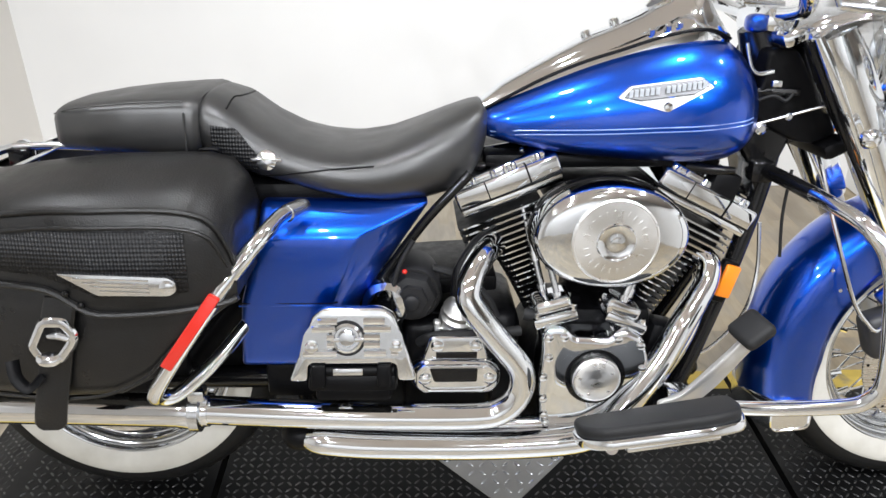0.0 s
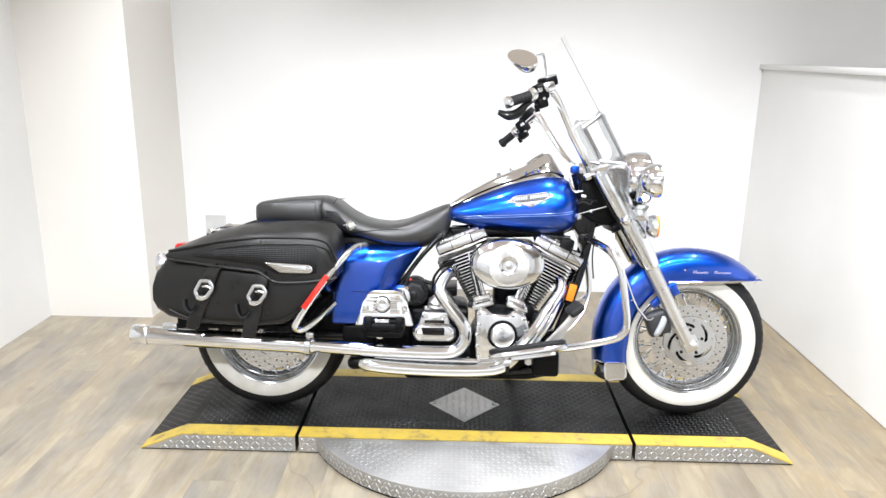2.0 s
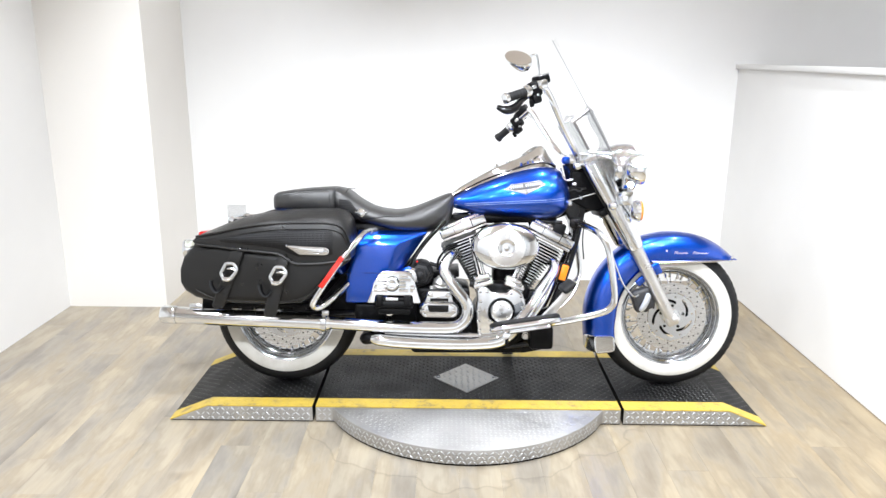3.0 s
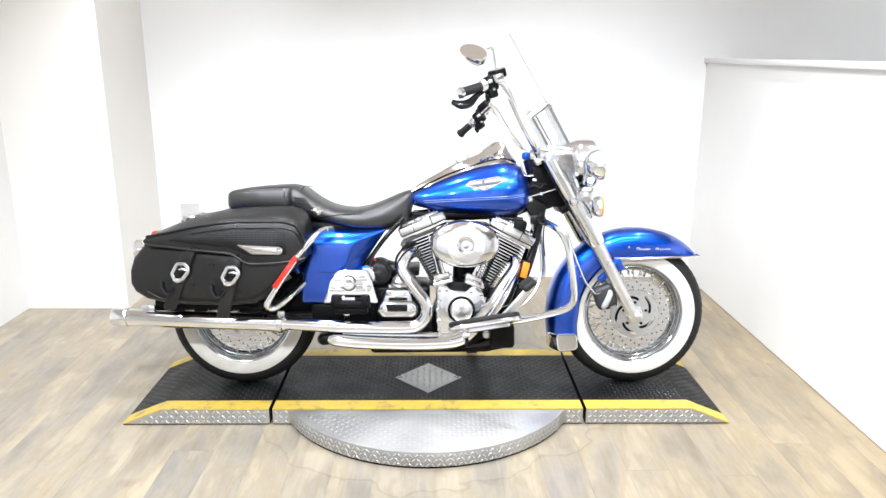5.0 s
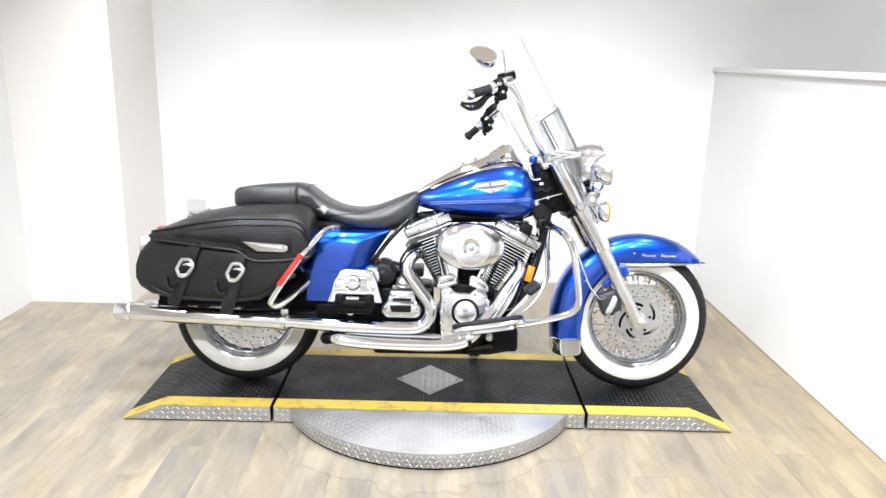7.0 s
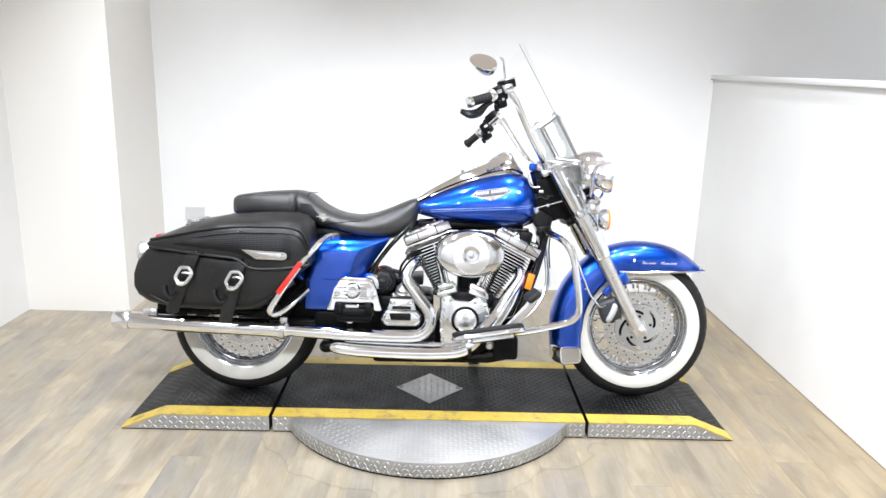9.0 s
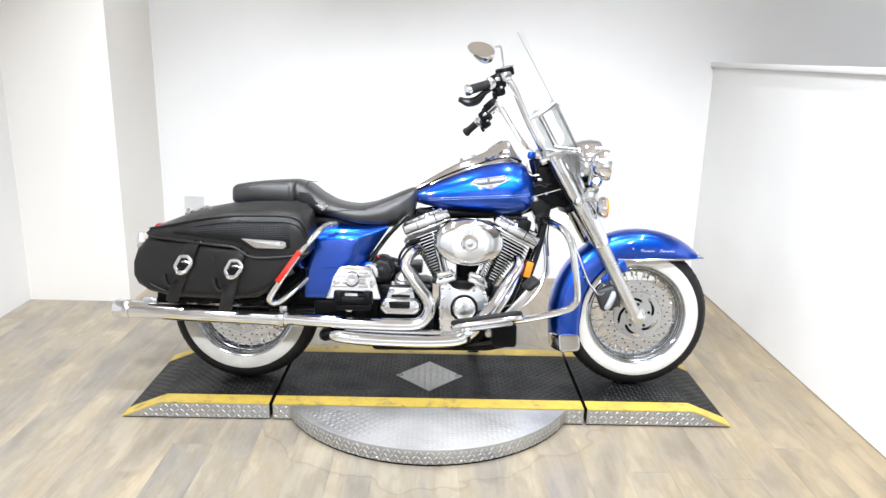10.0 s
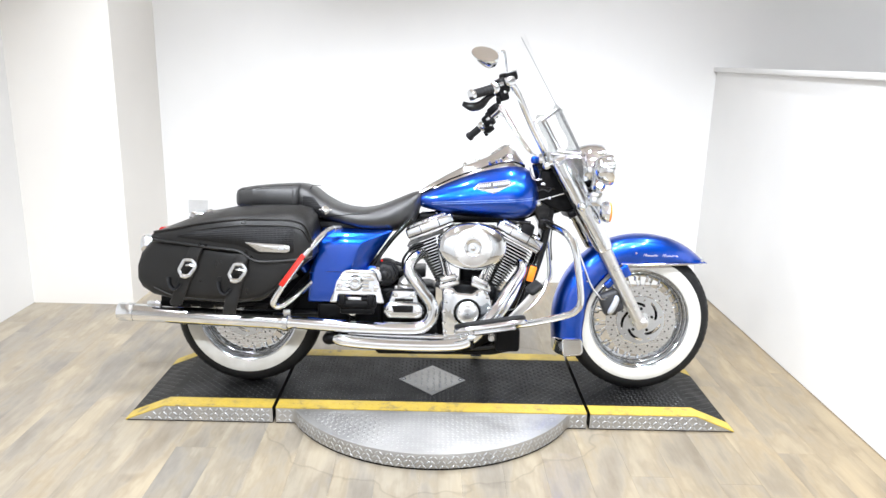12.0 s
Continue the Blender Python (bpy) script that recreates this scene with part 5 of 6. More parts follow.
part("cover_ridge", loft(B(), [[(x + 0.004 * math.cos(q) * (1 if x > -0.168 else -1), -0.205 - 0.004 * math.sin(q), z + 0.004 * math.cos(q) * (1 if z > 0.352 else -1)) for q in [2 * math.pi * k / 8 for k in range(8)]] for x, z in ringed], loop=True), chrome, gc)
part("recess", prism(B(), rounded([(-0.210, 0.373), (-0.137, 0.373), (-0.138, 0.345), (-0.203, 0.345)], 0.004), -0.2065, -0.20, 0.001), gloss_black, gc, "black recessed window")
bm = prism(B(), rounded([(-0.222, 0.380), (-0.209, 0.431), (-0.130, 0.431), (-0.119, 0.380)], 0.008), -0.195, -0.15, 0.008, 3)
part("upper_lug", bm, chrome, gc)
part("lug_slot", rbox(B(), (-0.169, -0.196, 0.394), (0.062, 0.003, 0.012), 0.001), gloss_black, gc)
studs("bolt", [(x, -0.195, 0.414) for x in (-0.198, -0.140)] + [(x, -0.204, 0.352) for x in (-0.217, -0.118)],
      [(0.010, 0), (0.010, 0.006), (0.006, 0.009)], (0, -1, 0), chrome, gc, 14)
gc.matrix_basis = Matrix.Translation((-0.240, 0, 0)) @ Matrix.Diagonal((1.2, 1, 1, 1)) @ Matrix.Translation((0.238, 0, 0))
st = B()
lathe(st, [(0.046, 0.08), (0.048, 0.155), (0.042, 0.168), (0.030, 0.172), (0.028, 0.180), (0.010, 0.182)], (-0.238, 0, 0.494), n=7)
lathe(st, [(0.052, 0.05), (0.055, 0.14), (0.050, 0.15)], (-0.238, 0, 0.494), n=28)
lathe(st, [(0.014, 0.18), (0.014, 0.19), (0.010, 0.193)], (-0.238, 0, 0.494), n=18)
part("starter_motor", st, grey_paint, bike, "dark grey starter motor cover")
part("starter_end", lathe(B(), [(0.040, 0.10), (0.043, 0.17), (0.034, 0.182), (0.012, 0.185)], (-0.284, 0, 0.483), n=28), chrome, bike, "chrome starter end cap")
bm = B()
lathe(bm, [(0.038, 0.0), (0.039, 0.006), (0.034, 0.010), (0.033, 0.014), (0.037, 0.016), (0.037, 0.022), (0.031, 0.026), (0.030, 0.031), (0.033, 0.033), (0.033, 0.038), (0.026, 0.044), (0.020, 0.052), (0.008, 0.056)], (-0.150, -0.135, 0.432), (0.05, -0.36, 0.93), 30)
rbox(bm, (-0.135, -0.13, 0.424), (0.12, 0.06, 0.022), 0.008)
for dx in (-0.042, 0.044):
    lathe(bm, [(0.007, 0), (0.007, 0.014), (0.004, 0.017)], (-0.150 + dx, -0.150, 0.430), (0, -0.36, 0.93), 10)
part("oil_filler", bm, alloy, bike, "bright oil filler housing")
part("hose", tube(B(), [(-0.225, -0.165, 0.405), (-0.205, -0.178, 0.422), (-0.17, -0.182, 0.428), (-0.10, -0.182, 0.430), (-0.04, -0.17, 0.430)], 0.0095, 10), pad_rubber, bike, "black rubber hose")
part("hose", tube(B(), [(-0.235, -0.155, 0.60), (-0.262, -0.165, 0.55), (-0.276, -0.175, 0.49), (-0.280, -0.185, 0.45)], 0.0045, 8), pad_rubber, bike, "black rubber hose")
part("hose", tube(B(), [(-0.03, -0.15, 0.455), (0.0, -0.16, 0.452), (0.025, -0.165, 0.452)], 0.013, 10), pad_rubber, bike, "black rubber hose")
part("hose", tube(B(), [(-0.20, -0.12, 0.535), (-0.14, -0.125, 0.515), (-0.10, -0.13, 0.48), (-0.08, -0.13, 0.44)], 0.008, 8), pad_rubber, bike, "black rubber hose")
bm = rbox(B(), (-0.185, 0.03, 0.480), (0.22, 0.22, 0.032), 0.006, Matrix.Rotation(-0.06, 4, "Y"))
part("coil_cover", bm, black, bike)
part("cable_end", dome(B(), (-0.250, -0.172, 0.548), 0.0048, n=10), red_lens, bike, "small red cable end")
bm = B()
rbox(bm, (0.232, -0.12, 0.382), (0.056, 0.06, 0.092), 0.014, Matrix.Rotation(0.2, 4, "Y"))
rbox(bm, (0.266, -0.05, 0.235), (0.10, 0.26, 0.10), 0.015)
part("regulator", bm, black, bike, "black voltage regulator and oil filter")
part("oil_filter", lathe(B(), [(0.034, -0.03), (0.037, -0.02), (0.037, 0.04), (0.03, 0.05)], (0.285, -0.06, 0.30), (0.6, 0, 0.2), 24), gloss_black, bike, "black oil filter")

# ---------- exhaust ----------
ex = part("rear_header_pipe", tube(B(), [(-0.080, -0.085, 0.572), (-0.108, -0.150, 0.572), (-0.134, -0.196, 0.545), (-0.137, -0.215, 0.508), (-0.092, -0.224, 0.447), (-0.046, -0.226, 0.385), (-0.044, -0.226, 0.335), (-0.072, -0.225, 0.298),
                                      (-0.125, -0.224, 0.285), (-0.30, -0.222, 0.286), (-0.48, -0.220, 0.293), (-0.62, -0.218, 0.301)], [0.0225, 0.0228, 0.0232, 0.0236, 0.0236, 0.0236, 0.0238, 0.0245, 0.0255, 0.0262, 0.0262, 0.0262], 20), chrome, bike, "chrome rear header pipe with heat shield")
part("pipe_bracket", tube(B(), [(-0.090, -0.120, 0.612), (-0.128, -0.165, 0.602), (-0.160, -0.205, 0.565), (-0.166, -0.212, 0.520)], 0.010, 10, flat=0.5), black, ex, "black curved pipe bracket")
lower_pipe = part("front_header_pipe", tube(B(), [(0.268, -0.030, 0.536), (0.296, -0.072, 0.548), (0.320, -0.100, 0.538), (0.316, -0.118, 0.508), (0.293, -0.138, 0.476), (0.264, -0.160, 0.440), (0.240, -0.174, 0.400), (0.213, -0.188, 0.360), (0.168, -0.204, 0.302), (0.122, -0.214, 0.252),
                                          (0.060, -0.216, 0.224), (-0.10, -0.220, 0.218), (-0.30, -0.222, 0.224), (-0.40, -0.222, 0.233), (-0.435, -0.215, 0.236)], [0.018, 0.020, 0.0215, 0.0225, 0.0235, 0.0245, 0.025, 0.025, 0.0255, 0.026, 0.027, 0.027, 0.027, 0.026, 0.018], 20), chrome, bike, "chrome front header pipe running under the engine")
part("second_shield", tube(B(), [(0.322, -0.075, 0.500), (0.312, -0.105, 0.470), (0.285, -0.138, 0.415), (0.245, -0.160, 0.352), (0.19, -0.178, 0.290), (0.12, -0.182, 0.252), (0.05, -0.185, 0.243), (-0.15, -0.19, 0.245), (-0.38, -0.19, 0.25)], 0.016, 14), chrome, lower_pipe, "chrome inner heat shield")
part("pipe_elbow", tube(B(), [(-0.425, -0.216, 0.236), (-0.452, -0.205, 0.232), (-0.462, -0.17, 0.226), (-0.46, -0.10, 0.225)], [0.021, 0.024, 0.024, 0.022], 14), black, lower_pipe)
muf = part("muffler", tube(B(), [(-0.600, -0.218, 0.300), (-0.635, -0.216, 0.301), (-0.655, -0.216, 0.302), (-0.80, -0.214, 0.307), (-1.00, -0.212, 0.314), (-1.225, -0.210, 0.3235)], [0.030, 0.0365, 0.0345, 0.0345, 0.0345, 0.0345], 24, smooth=False), chrome, bike, "long chrome muffler")
part("muffler_tip", lathe(B(), [(0.036, 0), (0.0372, 0.01), (0.0372, 0.055), (0.034, 0.062), (0.028, 0.060), (0.026, 0.02), (0.004, 0.02)], (-1.226, -0.210, 0.3235), (-1, 0, 0.042), 28), chrome, muf, "chrome muffler tip")
part("muffler_clamp", lathe(B(), [(0.034, 0), (0.040, 0.003), (0.040, 0.020), (0.034, 0.023)], (-0.612, -0.217, 0.3005), (-1, 0, 0.02), 28), steel, muf, "steel band clamp")
part("muffler_bracket", rbox(B(), (-0.615, -0.235, 0.345), (0.03, 0.03, 0.022), 0.005), steel, muf)
part("muffler_bracket", rbox(B(), (-1.145, -0.215, 0.362), (0.055, 0.02, 0.02), 0.005), steel, muf)

# folded passenger footboard with chrome cover
pf = part("passenger_footboard", prism(B(), rounded([(-0.444, 0.394), (-0.420, 0.455), (-0.402, 0.508), (-0.384, 0.521), (-0.288, 0.521), (-0.268, 0.510), (-0.248, 0.455), (-0.230, 0.394), (-0.262, 0.394), (-0.264, 0.424), (-0.410, 0.424), (-0.412, 0.394)], 0.008), -0.285, -0.262, 0.006, 3), chrome, bike, "folded passenger footboard with chrome cover")
part("recess_panel", prism(B(), rounded([(-0.416, 0.478), (-0.392, 0.508), (-0.280, 0.508), (-0.254, 0.478), (-0.246, 0.434), (-0.426, 0.434)], 0.008), -0.2856, -0.28, 0.0), steel, pf, "duller recess between the bars")
for z, xa, xb in ((0.499, -0.392, -0.360), (0.499, -0.317, -0.282), (0.486, -0.402, -0.364), (0.486, -0.317, -0.272), (0.472, -0.378, -0.366), (0.472, -0.317, -0.290), (0.459, -0.378, -0.366), (0.459, -0.317, -0.290), (0.444, -0.418, -0.362), (0.444, -0.317, -0.280), (0.444, -0.272, -0.260)):
    part("raised_bar", rod(B(), (xa, -0.2876, z), (xb, -0.2876, z), 0.0060, 8), chrome, pf)
bm = B()
lathe(bm, [(0.026, 0.28), (0.026, 0.288), (0.022, 0.290), (0.020, 0.287), (0.016, 0.287), (0.012, 0.292), (0.003, 0.293)], (-0.345, 0, 0.470), n=30)
rbox(bm, (-0.345, -0.289, 0.468), (0.056, 0.003, 0.008), 0.0015)
part("medallion", bm, worn_chrome, pf, "round medallion with dark ring")
part("medallion_ring", lathe(B(), [(0.031, 0.284), (0.031, 0.2865), (0.027, 0.2868)], (-0.345, 0, 0.470), n=30), grey_paint, pf)
studs("stud", [(x, -0.284, 0.455) for x in (-0.404, -0.264)], [(0.011, 0), (0.011, 0.006), (0.007, 0.009)], (0, -1, 0), chrome, pf, 16)
bm = B()
rod(bm, (-0.408, -0.272, 0.408), (-0.268, -0.272, 0.408), 0.010)
rbox(bm, (-0.394, -0.274, 0.404), (0.024, 0.034, 0.040), 0.004)
rbox(bm, (-0.284, -0.274, 0.404), (0.024, 0.034, 0.040), 0.004)
rbox(bm, (-0.338, -0.258, 0.388), (0.15, 0.05, 0.030), 0.008)
rbox(bm, (-0.338, -0.235, 0.364), (0.13, 0.06, 0.03), 0.008)
rod(bm, (-0.40, -0.25, 0.38), (-0.36, -0.16, 0.33), 0.008)
part("hinge", bm, black, pf, "black footboard hinge")
part("hinge_label", rbox(B(), (-0.345, -0.2835, 0.410), (0.05, 0.003, 0.012), 0.001), worn_chrome, pf)
bm = B()
rod(bm, (-0.358, -0.222, 0.358), (-0.358, -0.10, 0.358), 0.013, 16)
lathe(bm, [(0.017, 0), (0.017, 0.007), (0.013, 0.009), (0.011, 0.006), (0.008, 0.010)], (-0.358, -0.222, 0.358), n=20)
part("footboard_bolt", bm, chrome, pf)
pf.matrix_basis = pose(0, -0.275, 0.40, -9) @ pose(0, 0.275, -0.40)

# rider footboard, brake pedal
fb = new("rider_footboard")
fb.parent = bike
fb.matrix_basis = Matrix.Translation((0.176, -0.318, 0.324)) @ Matrix.Rotation(radians(-9.0), 4, "Y") @ Matrix.Rotation(radians(-17.0), 4, "X")
tagged(fb, "black rubber rider footboard on a chrome frame")
plan = rounded([(-0.140, 0.050), (-0.135, -0.020), (-0.10, -0.050), (0.08, -0.060), (0.135, -0.048), (0.150, -0.01), (0.150, 0.055)], 0.04, 6)
part("rubber_pad", prism(B(), [(x * 0.97, y * 0.95) for x, y in plan], 0.0, 0.021, 0.008, 3, plane="xy"), pad_rubber, fb, "grey-black rubber pad")
part("board_frame", prism(B(), plan, -0.016, 0.002, 0.004, 2, plane="xy"), chrome, fb, "chrome footboard frame")
bm = B()
rbox(bm, (0.02, 0.0, -0.024), (0.16, 0.06, 0.016), 0.005)
rod(bm, (-0.075, 0.02, -0.036), (-0.075, 0.16, -0.06), 0.012)
part("board_bracket", bm, chrome, fb)
bp = new("brake_pedal")
bp.parent = bike
tagged(bp, "polished brake pedal with black rubber pad")
bm = B()
prism(bm, rounded([(0.205, 0.315), (0.245, 0.330), (0.270, 0.356), (0.319, 0.412), (0.352, 0.452), (0.380, 0.446), (0.350, 0.405), (0.312, 0.352), (0.268, 0.306), (0.215, 0.296)], 0.010), -0.240, -0.226, 0.004, 2)
part("pedal_arm", bm, alloy, bp, "polished alloy pedal arm")
part("pedal_pad", rbox(B(), (0, 0, 0), (0.062, 0.068, 0.026), 0.012, Matrix.Translation((0.357, -0.236, 0.462)) @ Matrix.Rotation(radians(8), 4, "Z") @ Matrix.Rotation(radians(-38), 4, "Y") @ Matrix.Rotation(radians(12), 4, "X"), 3), pad_rubber, bp, "black rubber pedal pad")

# engine guard
eg = part("engine_guard", tube(B(), [(0.415, -0.03, 0.708), (0.425, -0.14, 0.705), (0.440, -0.255, 0.698), (0.462, -0.335, 0.680), (0.487, -0.366, 0.630), (0.505, -0.374, 0.528), (0.515, -0.374, 0.440), (0.503, -0.368, 0.402), (0.465, -0.350, 0.376), (0.34, -0.272, 0.326), (0.268, -0.205, 0.302), (0.245, -0.12, 0.290)], 0.0128, 16),
            chrome, bike, "chrome tube engine guard")
part("engine_guard", tube(B(), [(0.415, 0.03, 0.708), (0.425, 0.14, 0.705), (0.440, 0.255, 0.698), (0.462, 0.335, 0.680), (0.487, 0.366, 0.630), (0.505, 0.374, 0.528), (0.515, 0.374, 0.440), (0.503, 0.368, 0.402), (0.465, 0.350, 0.376), (0.34, 0.272, 0.326), (0.268, 0.205, 0.302), (0.245, 0.12, 0.290)], 0.0128, 16),
     chrome, bike, "chrome tube engine guard")
bm = B()
# gloss black sleeve paints a dark reflection on the guard; box is the clamp
tube(bm, [(0.416, -0.045, 0.708), (0.425, -0.14, 0.705), (0.434, -0.215, 0.701)], 0.0136, 16)
rbox(bm, (0.410, -0.055, 0.704), (0.045, 0.05, 0.042), 0.008)
part("guard_clamp", bm, gloss_black, eg)
bm = B()
rbox(bm, (0.262, -0.185, 0.296), (0.045, 0.05, 0.04), 0.008)
part("lower_clamp", bm, worn_chrome, eg)
orr = part("amber_reflector", rbox(B(), (0, 0, 0), (0.029, 0.010, 0.066), 0.004, Matrix.Translation((0.362, -0.106, 0.499)) @ Matrix.Rotation(radians(15), 4, "Y")), amber_lens, bike, "rectangular amber side reflector")
part("reflector_bracket", rbox(B(), (0, 0, 0), (0.030, 0.020, 0.085), 0.004, Matrix.Translation((0.358, -0.092, 0.495)) @ Matrix.Rotation(radians(15), 4, "Y")), black, orr)

# ---------- fuel tank ----------
TANK = [(-0.128, 0.018, 0.795, 0.778), (-0.118, 0.045, 0.806, 0.768), (-0.100, 0.063, 0.818, 0.760), (-0.071, 0.080, 0.834, 0.752), (0.009, 0.108, 0.872, 0.736), (0.06, 0.124, 0.894, 0.730), (0.109, 0.135, 0.913, 0.726), (0.16, 0.143, 0.930, 0.722),
        (0.208, 0.147, 0.943, 0.720), (0.255, 0.148, 0.951, 0.718), (0.29, 0.146, 0.950, 0.718), (0.325, 0.138, 0.940, 0.722), (0.350, 0.126, 0.922, 0.732), (0.370, 0.106, 0.897, 0.748), (0.383, 0.078, 0.868, 0.772), (0.389, 0.040, 0.842, 0.800)]


def tank_section(x):
    w, zt, zb = interp(TANK, x)
    zc = zb + (zt - zb) * 0.40
    ring = []
    for k in range(48):
        t = 2 * math.pi * k / 48
        c, s = math.cos(t), math.sin(t)
        pw = 2.1 if s > 0 else 2.8
        hh = (zt - zc) if s > 0 else (zc - zb)
        ring.append((w * abs(c) ** (2 / pw) * (1 if c > 0 else -1), zc + hh * abs(s) ** (2 / pw) * (1 if s > 0 else -1)))
    return ring


def tank_y(x, z):
    """How far the tank's side stands from its middle at x, z."""
    w, zt, zb = interp(TANK, x)
    zc = zb + (zt - zb) * 0.40
    hh, pw = ((zt - zc), 2.1) if z > zc else ((zc - zb), 2.8)
    return w * max(0.0, 1 - (abs(z - zc) / hh) ** pw) ** (1 / pw)


xs = [-0.128 + 0.517 * (0.5 - 0.5 * math.cos(math.pi * i / 44)) for i in range(45)]
tank = part("fuel_tank", loft(B(), [[(x, y, z) for y, z in tank_section(x)] for x in xs]), blue, bike, "glossy metallic blue teardrop fuel tank", 70)
line = [(-0.095, 0.776), (-0.04, 0.783), (0.03, 0.788), (0.105, 0.793), (0.18, 0.798), (0.26, 0.802), (0.33, 0.808), (0.355, 0.812)]
bm = B()
for dz in (0, -0.0075):
    tube(bm, [(x, -tank_y(x, z + dz) - 0.0002, z + dz) for x, z in line], 0.0011, 6)
part("pinstripe", bm, pinstripe, tank, "pale blue double pinstripe")


def on_tank(x, z, h=0.0):
    return Vector((x, -tank_y(x, z) - h, z))


bm = B()
shape = rounded([(0.110, 0.846), (0.132, 0.866), (0.252, 0.884), (0.274, 0.868), (0.194, 0.824)], 0.004, 2)
lo = [bm.verts.new(on_tank(x, z, -0.002)) for x, z in shape]
hi = [bm.verts.new(on_tank(0.194 + (x - 0.194) * 0.97, 0.852 + (z - 0.852) * 0.94, 0.0045)) for x, z in shape]
for i in range(len(shape)):
    bm.faces.new((lo[i], lo[(i + 1) % len(shape)], hi[(i + 1) % len(shape)], hi[i]))
bm.faces.new(hi)
badge = part("tank_badge", bm, steel, tank, "chrome tank badge with dark centre panel", 20)
bm = B()
pan = [(0.122, 0.848), (0.136, 0.8635), (0.252, 0.8805), (0.265, 0.8705), (0.238, 0.857), (0.150, 0.8445)]
f = [bm.verts.new(on_tank(x, z, 0.0068)) for x, z in pan]
bm.faces.new(f)
part("badge_panel", bm, Mat("badge_grey", (0.10, 0.10, 0.105), 0.4, 0.5).m, badge)
bm = B()
for k in range(15):
    if k == 6:
        continue
    rbox(bm, on_tank(0.133 + 0.0086 * k, 0.8540 + 0.00125 * k, 0.0085), (0.0060, 0.002, 0.0118), 0.0)
part("lettering_bar", bm, silver_mark, badge, "bright raised letter bars")
part("badge_boss", lathe(B(), [(0.008, 0), (0.007, 0.004), (0.003, 0.005)], on_tank(0.195, 0.834, 0.003), (0, -1, 0), 14), chrome, badge)

# console on top of the tank
cons = B()
rows = [(-0.112, 0.032, 0.814, 0.824), (-0.07, 0.040, 0.838, 0.856), (0.0, 0.050, 0.876, 0.896), (0.07, 0.058, 0.906, 0.934), (0.13, 0.064, 0.926, 0.958), (0.17, 0.067, 0.940, 0.976), (0.21, 0.070, 0.952, 0.999), (0.25, 0.070, 0.960, 1.024),
        (0.266, 0.069, 0.961, 1.029), (0.278, 0.066, 0.961, 1.020), (0.300, 0.060, 0.956, 0.985), (0.326, 0.046, 0.945, 0.950)]
rings = []
for x, w, z, top in rows:
    sec = [(w, z - 0.030), (w, z), (w * 0.86, z + (top - z) * 0.42), (w * 0.66, z + (top - z) * 0.84), (w * 0.50, top - 0.001), (w * 0.25, top)]
    rings.append([(x, -y, h) for y, h in sec] + [(x, 0, top + 0.0005)] + [(x, y, h) for y, h in sec[::-1]])
con = part("console", loft(cons, rings), chrome, bike, "chrome tank console with speedometer", 55)
part("console_trim", tube(B(), [(x, -w - 0.002, z - 0.006) for x, w, z, top in rows], 0.0030, 8), black, con, "black rubber console edge")
sp = part("speedometer", lathe(B(), [(0.036, -0.012), (0.040, 0.0), (0.040, 0.004), (0.037, 0.006), (0.034, 0.004), (0.003, 0.004)], (0.218, 0, 1.004), (-0.55, 0, 0.83), 40), chrome, con, "chrome rimmed speedometer")
part("dial", lathe(B(), [(0.034, 0.0045), (0.002, 0.0047)], (0.218, 0, 1.004), (-0.55, 0, 0.83), 36), dial_face, sp, "dark speedometer dial")
studs("trim_nut", ((0.178, -0.070, 0.948), (0.205, -0.072, 0.955), (0.225, -0.072, 0.960)), [(0.006, 0), (0.006, 0.010), (0.004, 0.012)], (-0.2, -0.5, 0.85), chrome, con, 10)
studs("console_knob", ((0.080, 0.0, 0.934), (0.130, 0.0, 0.956)), [(0.009, 0), (0.010, 0.010), (0.007, 0.015)], (-0.3, 0, 0.95), chrome, con)

# ---------- front end: lamps, bars, screen ----------
nac = B()
lathe(nac, [(0.045, -0.10), (0.085, -0.06), (0.103, -0.01), (0.106, 0.03), (0.100, 0.045)], (0.595, 0, 0.935), (0.97, 0, 0.06), 36)
rbox(nac, (0.50, 0, 0.965), (0.14, 0.25, 0.05), 0.02, Matrix.Rotation(-0.3, 4, "Y"), 3)
rbox(nac, (0.515, 0, 0.89), (0.10, 0.19, 0.16), 0.03, Matrix.Rotation(-0.45, 4, "Y"), 3)
part("headlamp_nacelle", nac, chrome, bike, "chrome headlamp nacelle")
hl = part("headlamp", lathe(B(), [(0.095, 0.0), (0.101, 0.012), (0.101, 0.030), (0.095, 0.038), (0.088, 0.036)], (0.620, 0, 0.937), (1, 0, 0.06), 40), chrome, bike, "chrome rimmed round headlamp")
part("lens", lathe(B(), [(0.090, 0.034), (0.070, 0.044), (0.035, 0.050), (0.003, 0.052)], (0.620, 0, 0.937), (1, 0, 0.06), 36), clear_lens, hl, "clear glass lens")
bar = B()
tube(bar, [(0.600, -0.215, 0.872), (0.605, -0.15, 0.845), (0.60, 0, 0.838), (0.605, 0.15, 0.845), (0.600, 0.215, 0.872)], 0.011, 12)
rbox(bar, (0.575, 0, 0.815), (0.07, 0.16, 0.05), 0.015)
for s in (-1, 1):
    rod(bar, (0.612, s * 0.17, 0.84), (0.615, s * 0.170, 0.77), 0.010)
    rbox(bar, (0.60, s * 0.17, 0.815), (0.05, 0.04, 0.06), 0.012)
part("lamp_bar", bar, chrome, bike, "chrome auxiliary lamp bar")
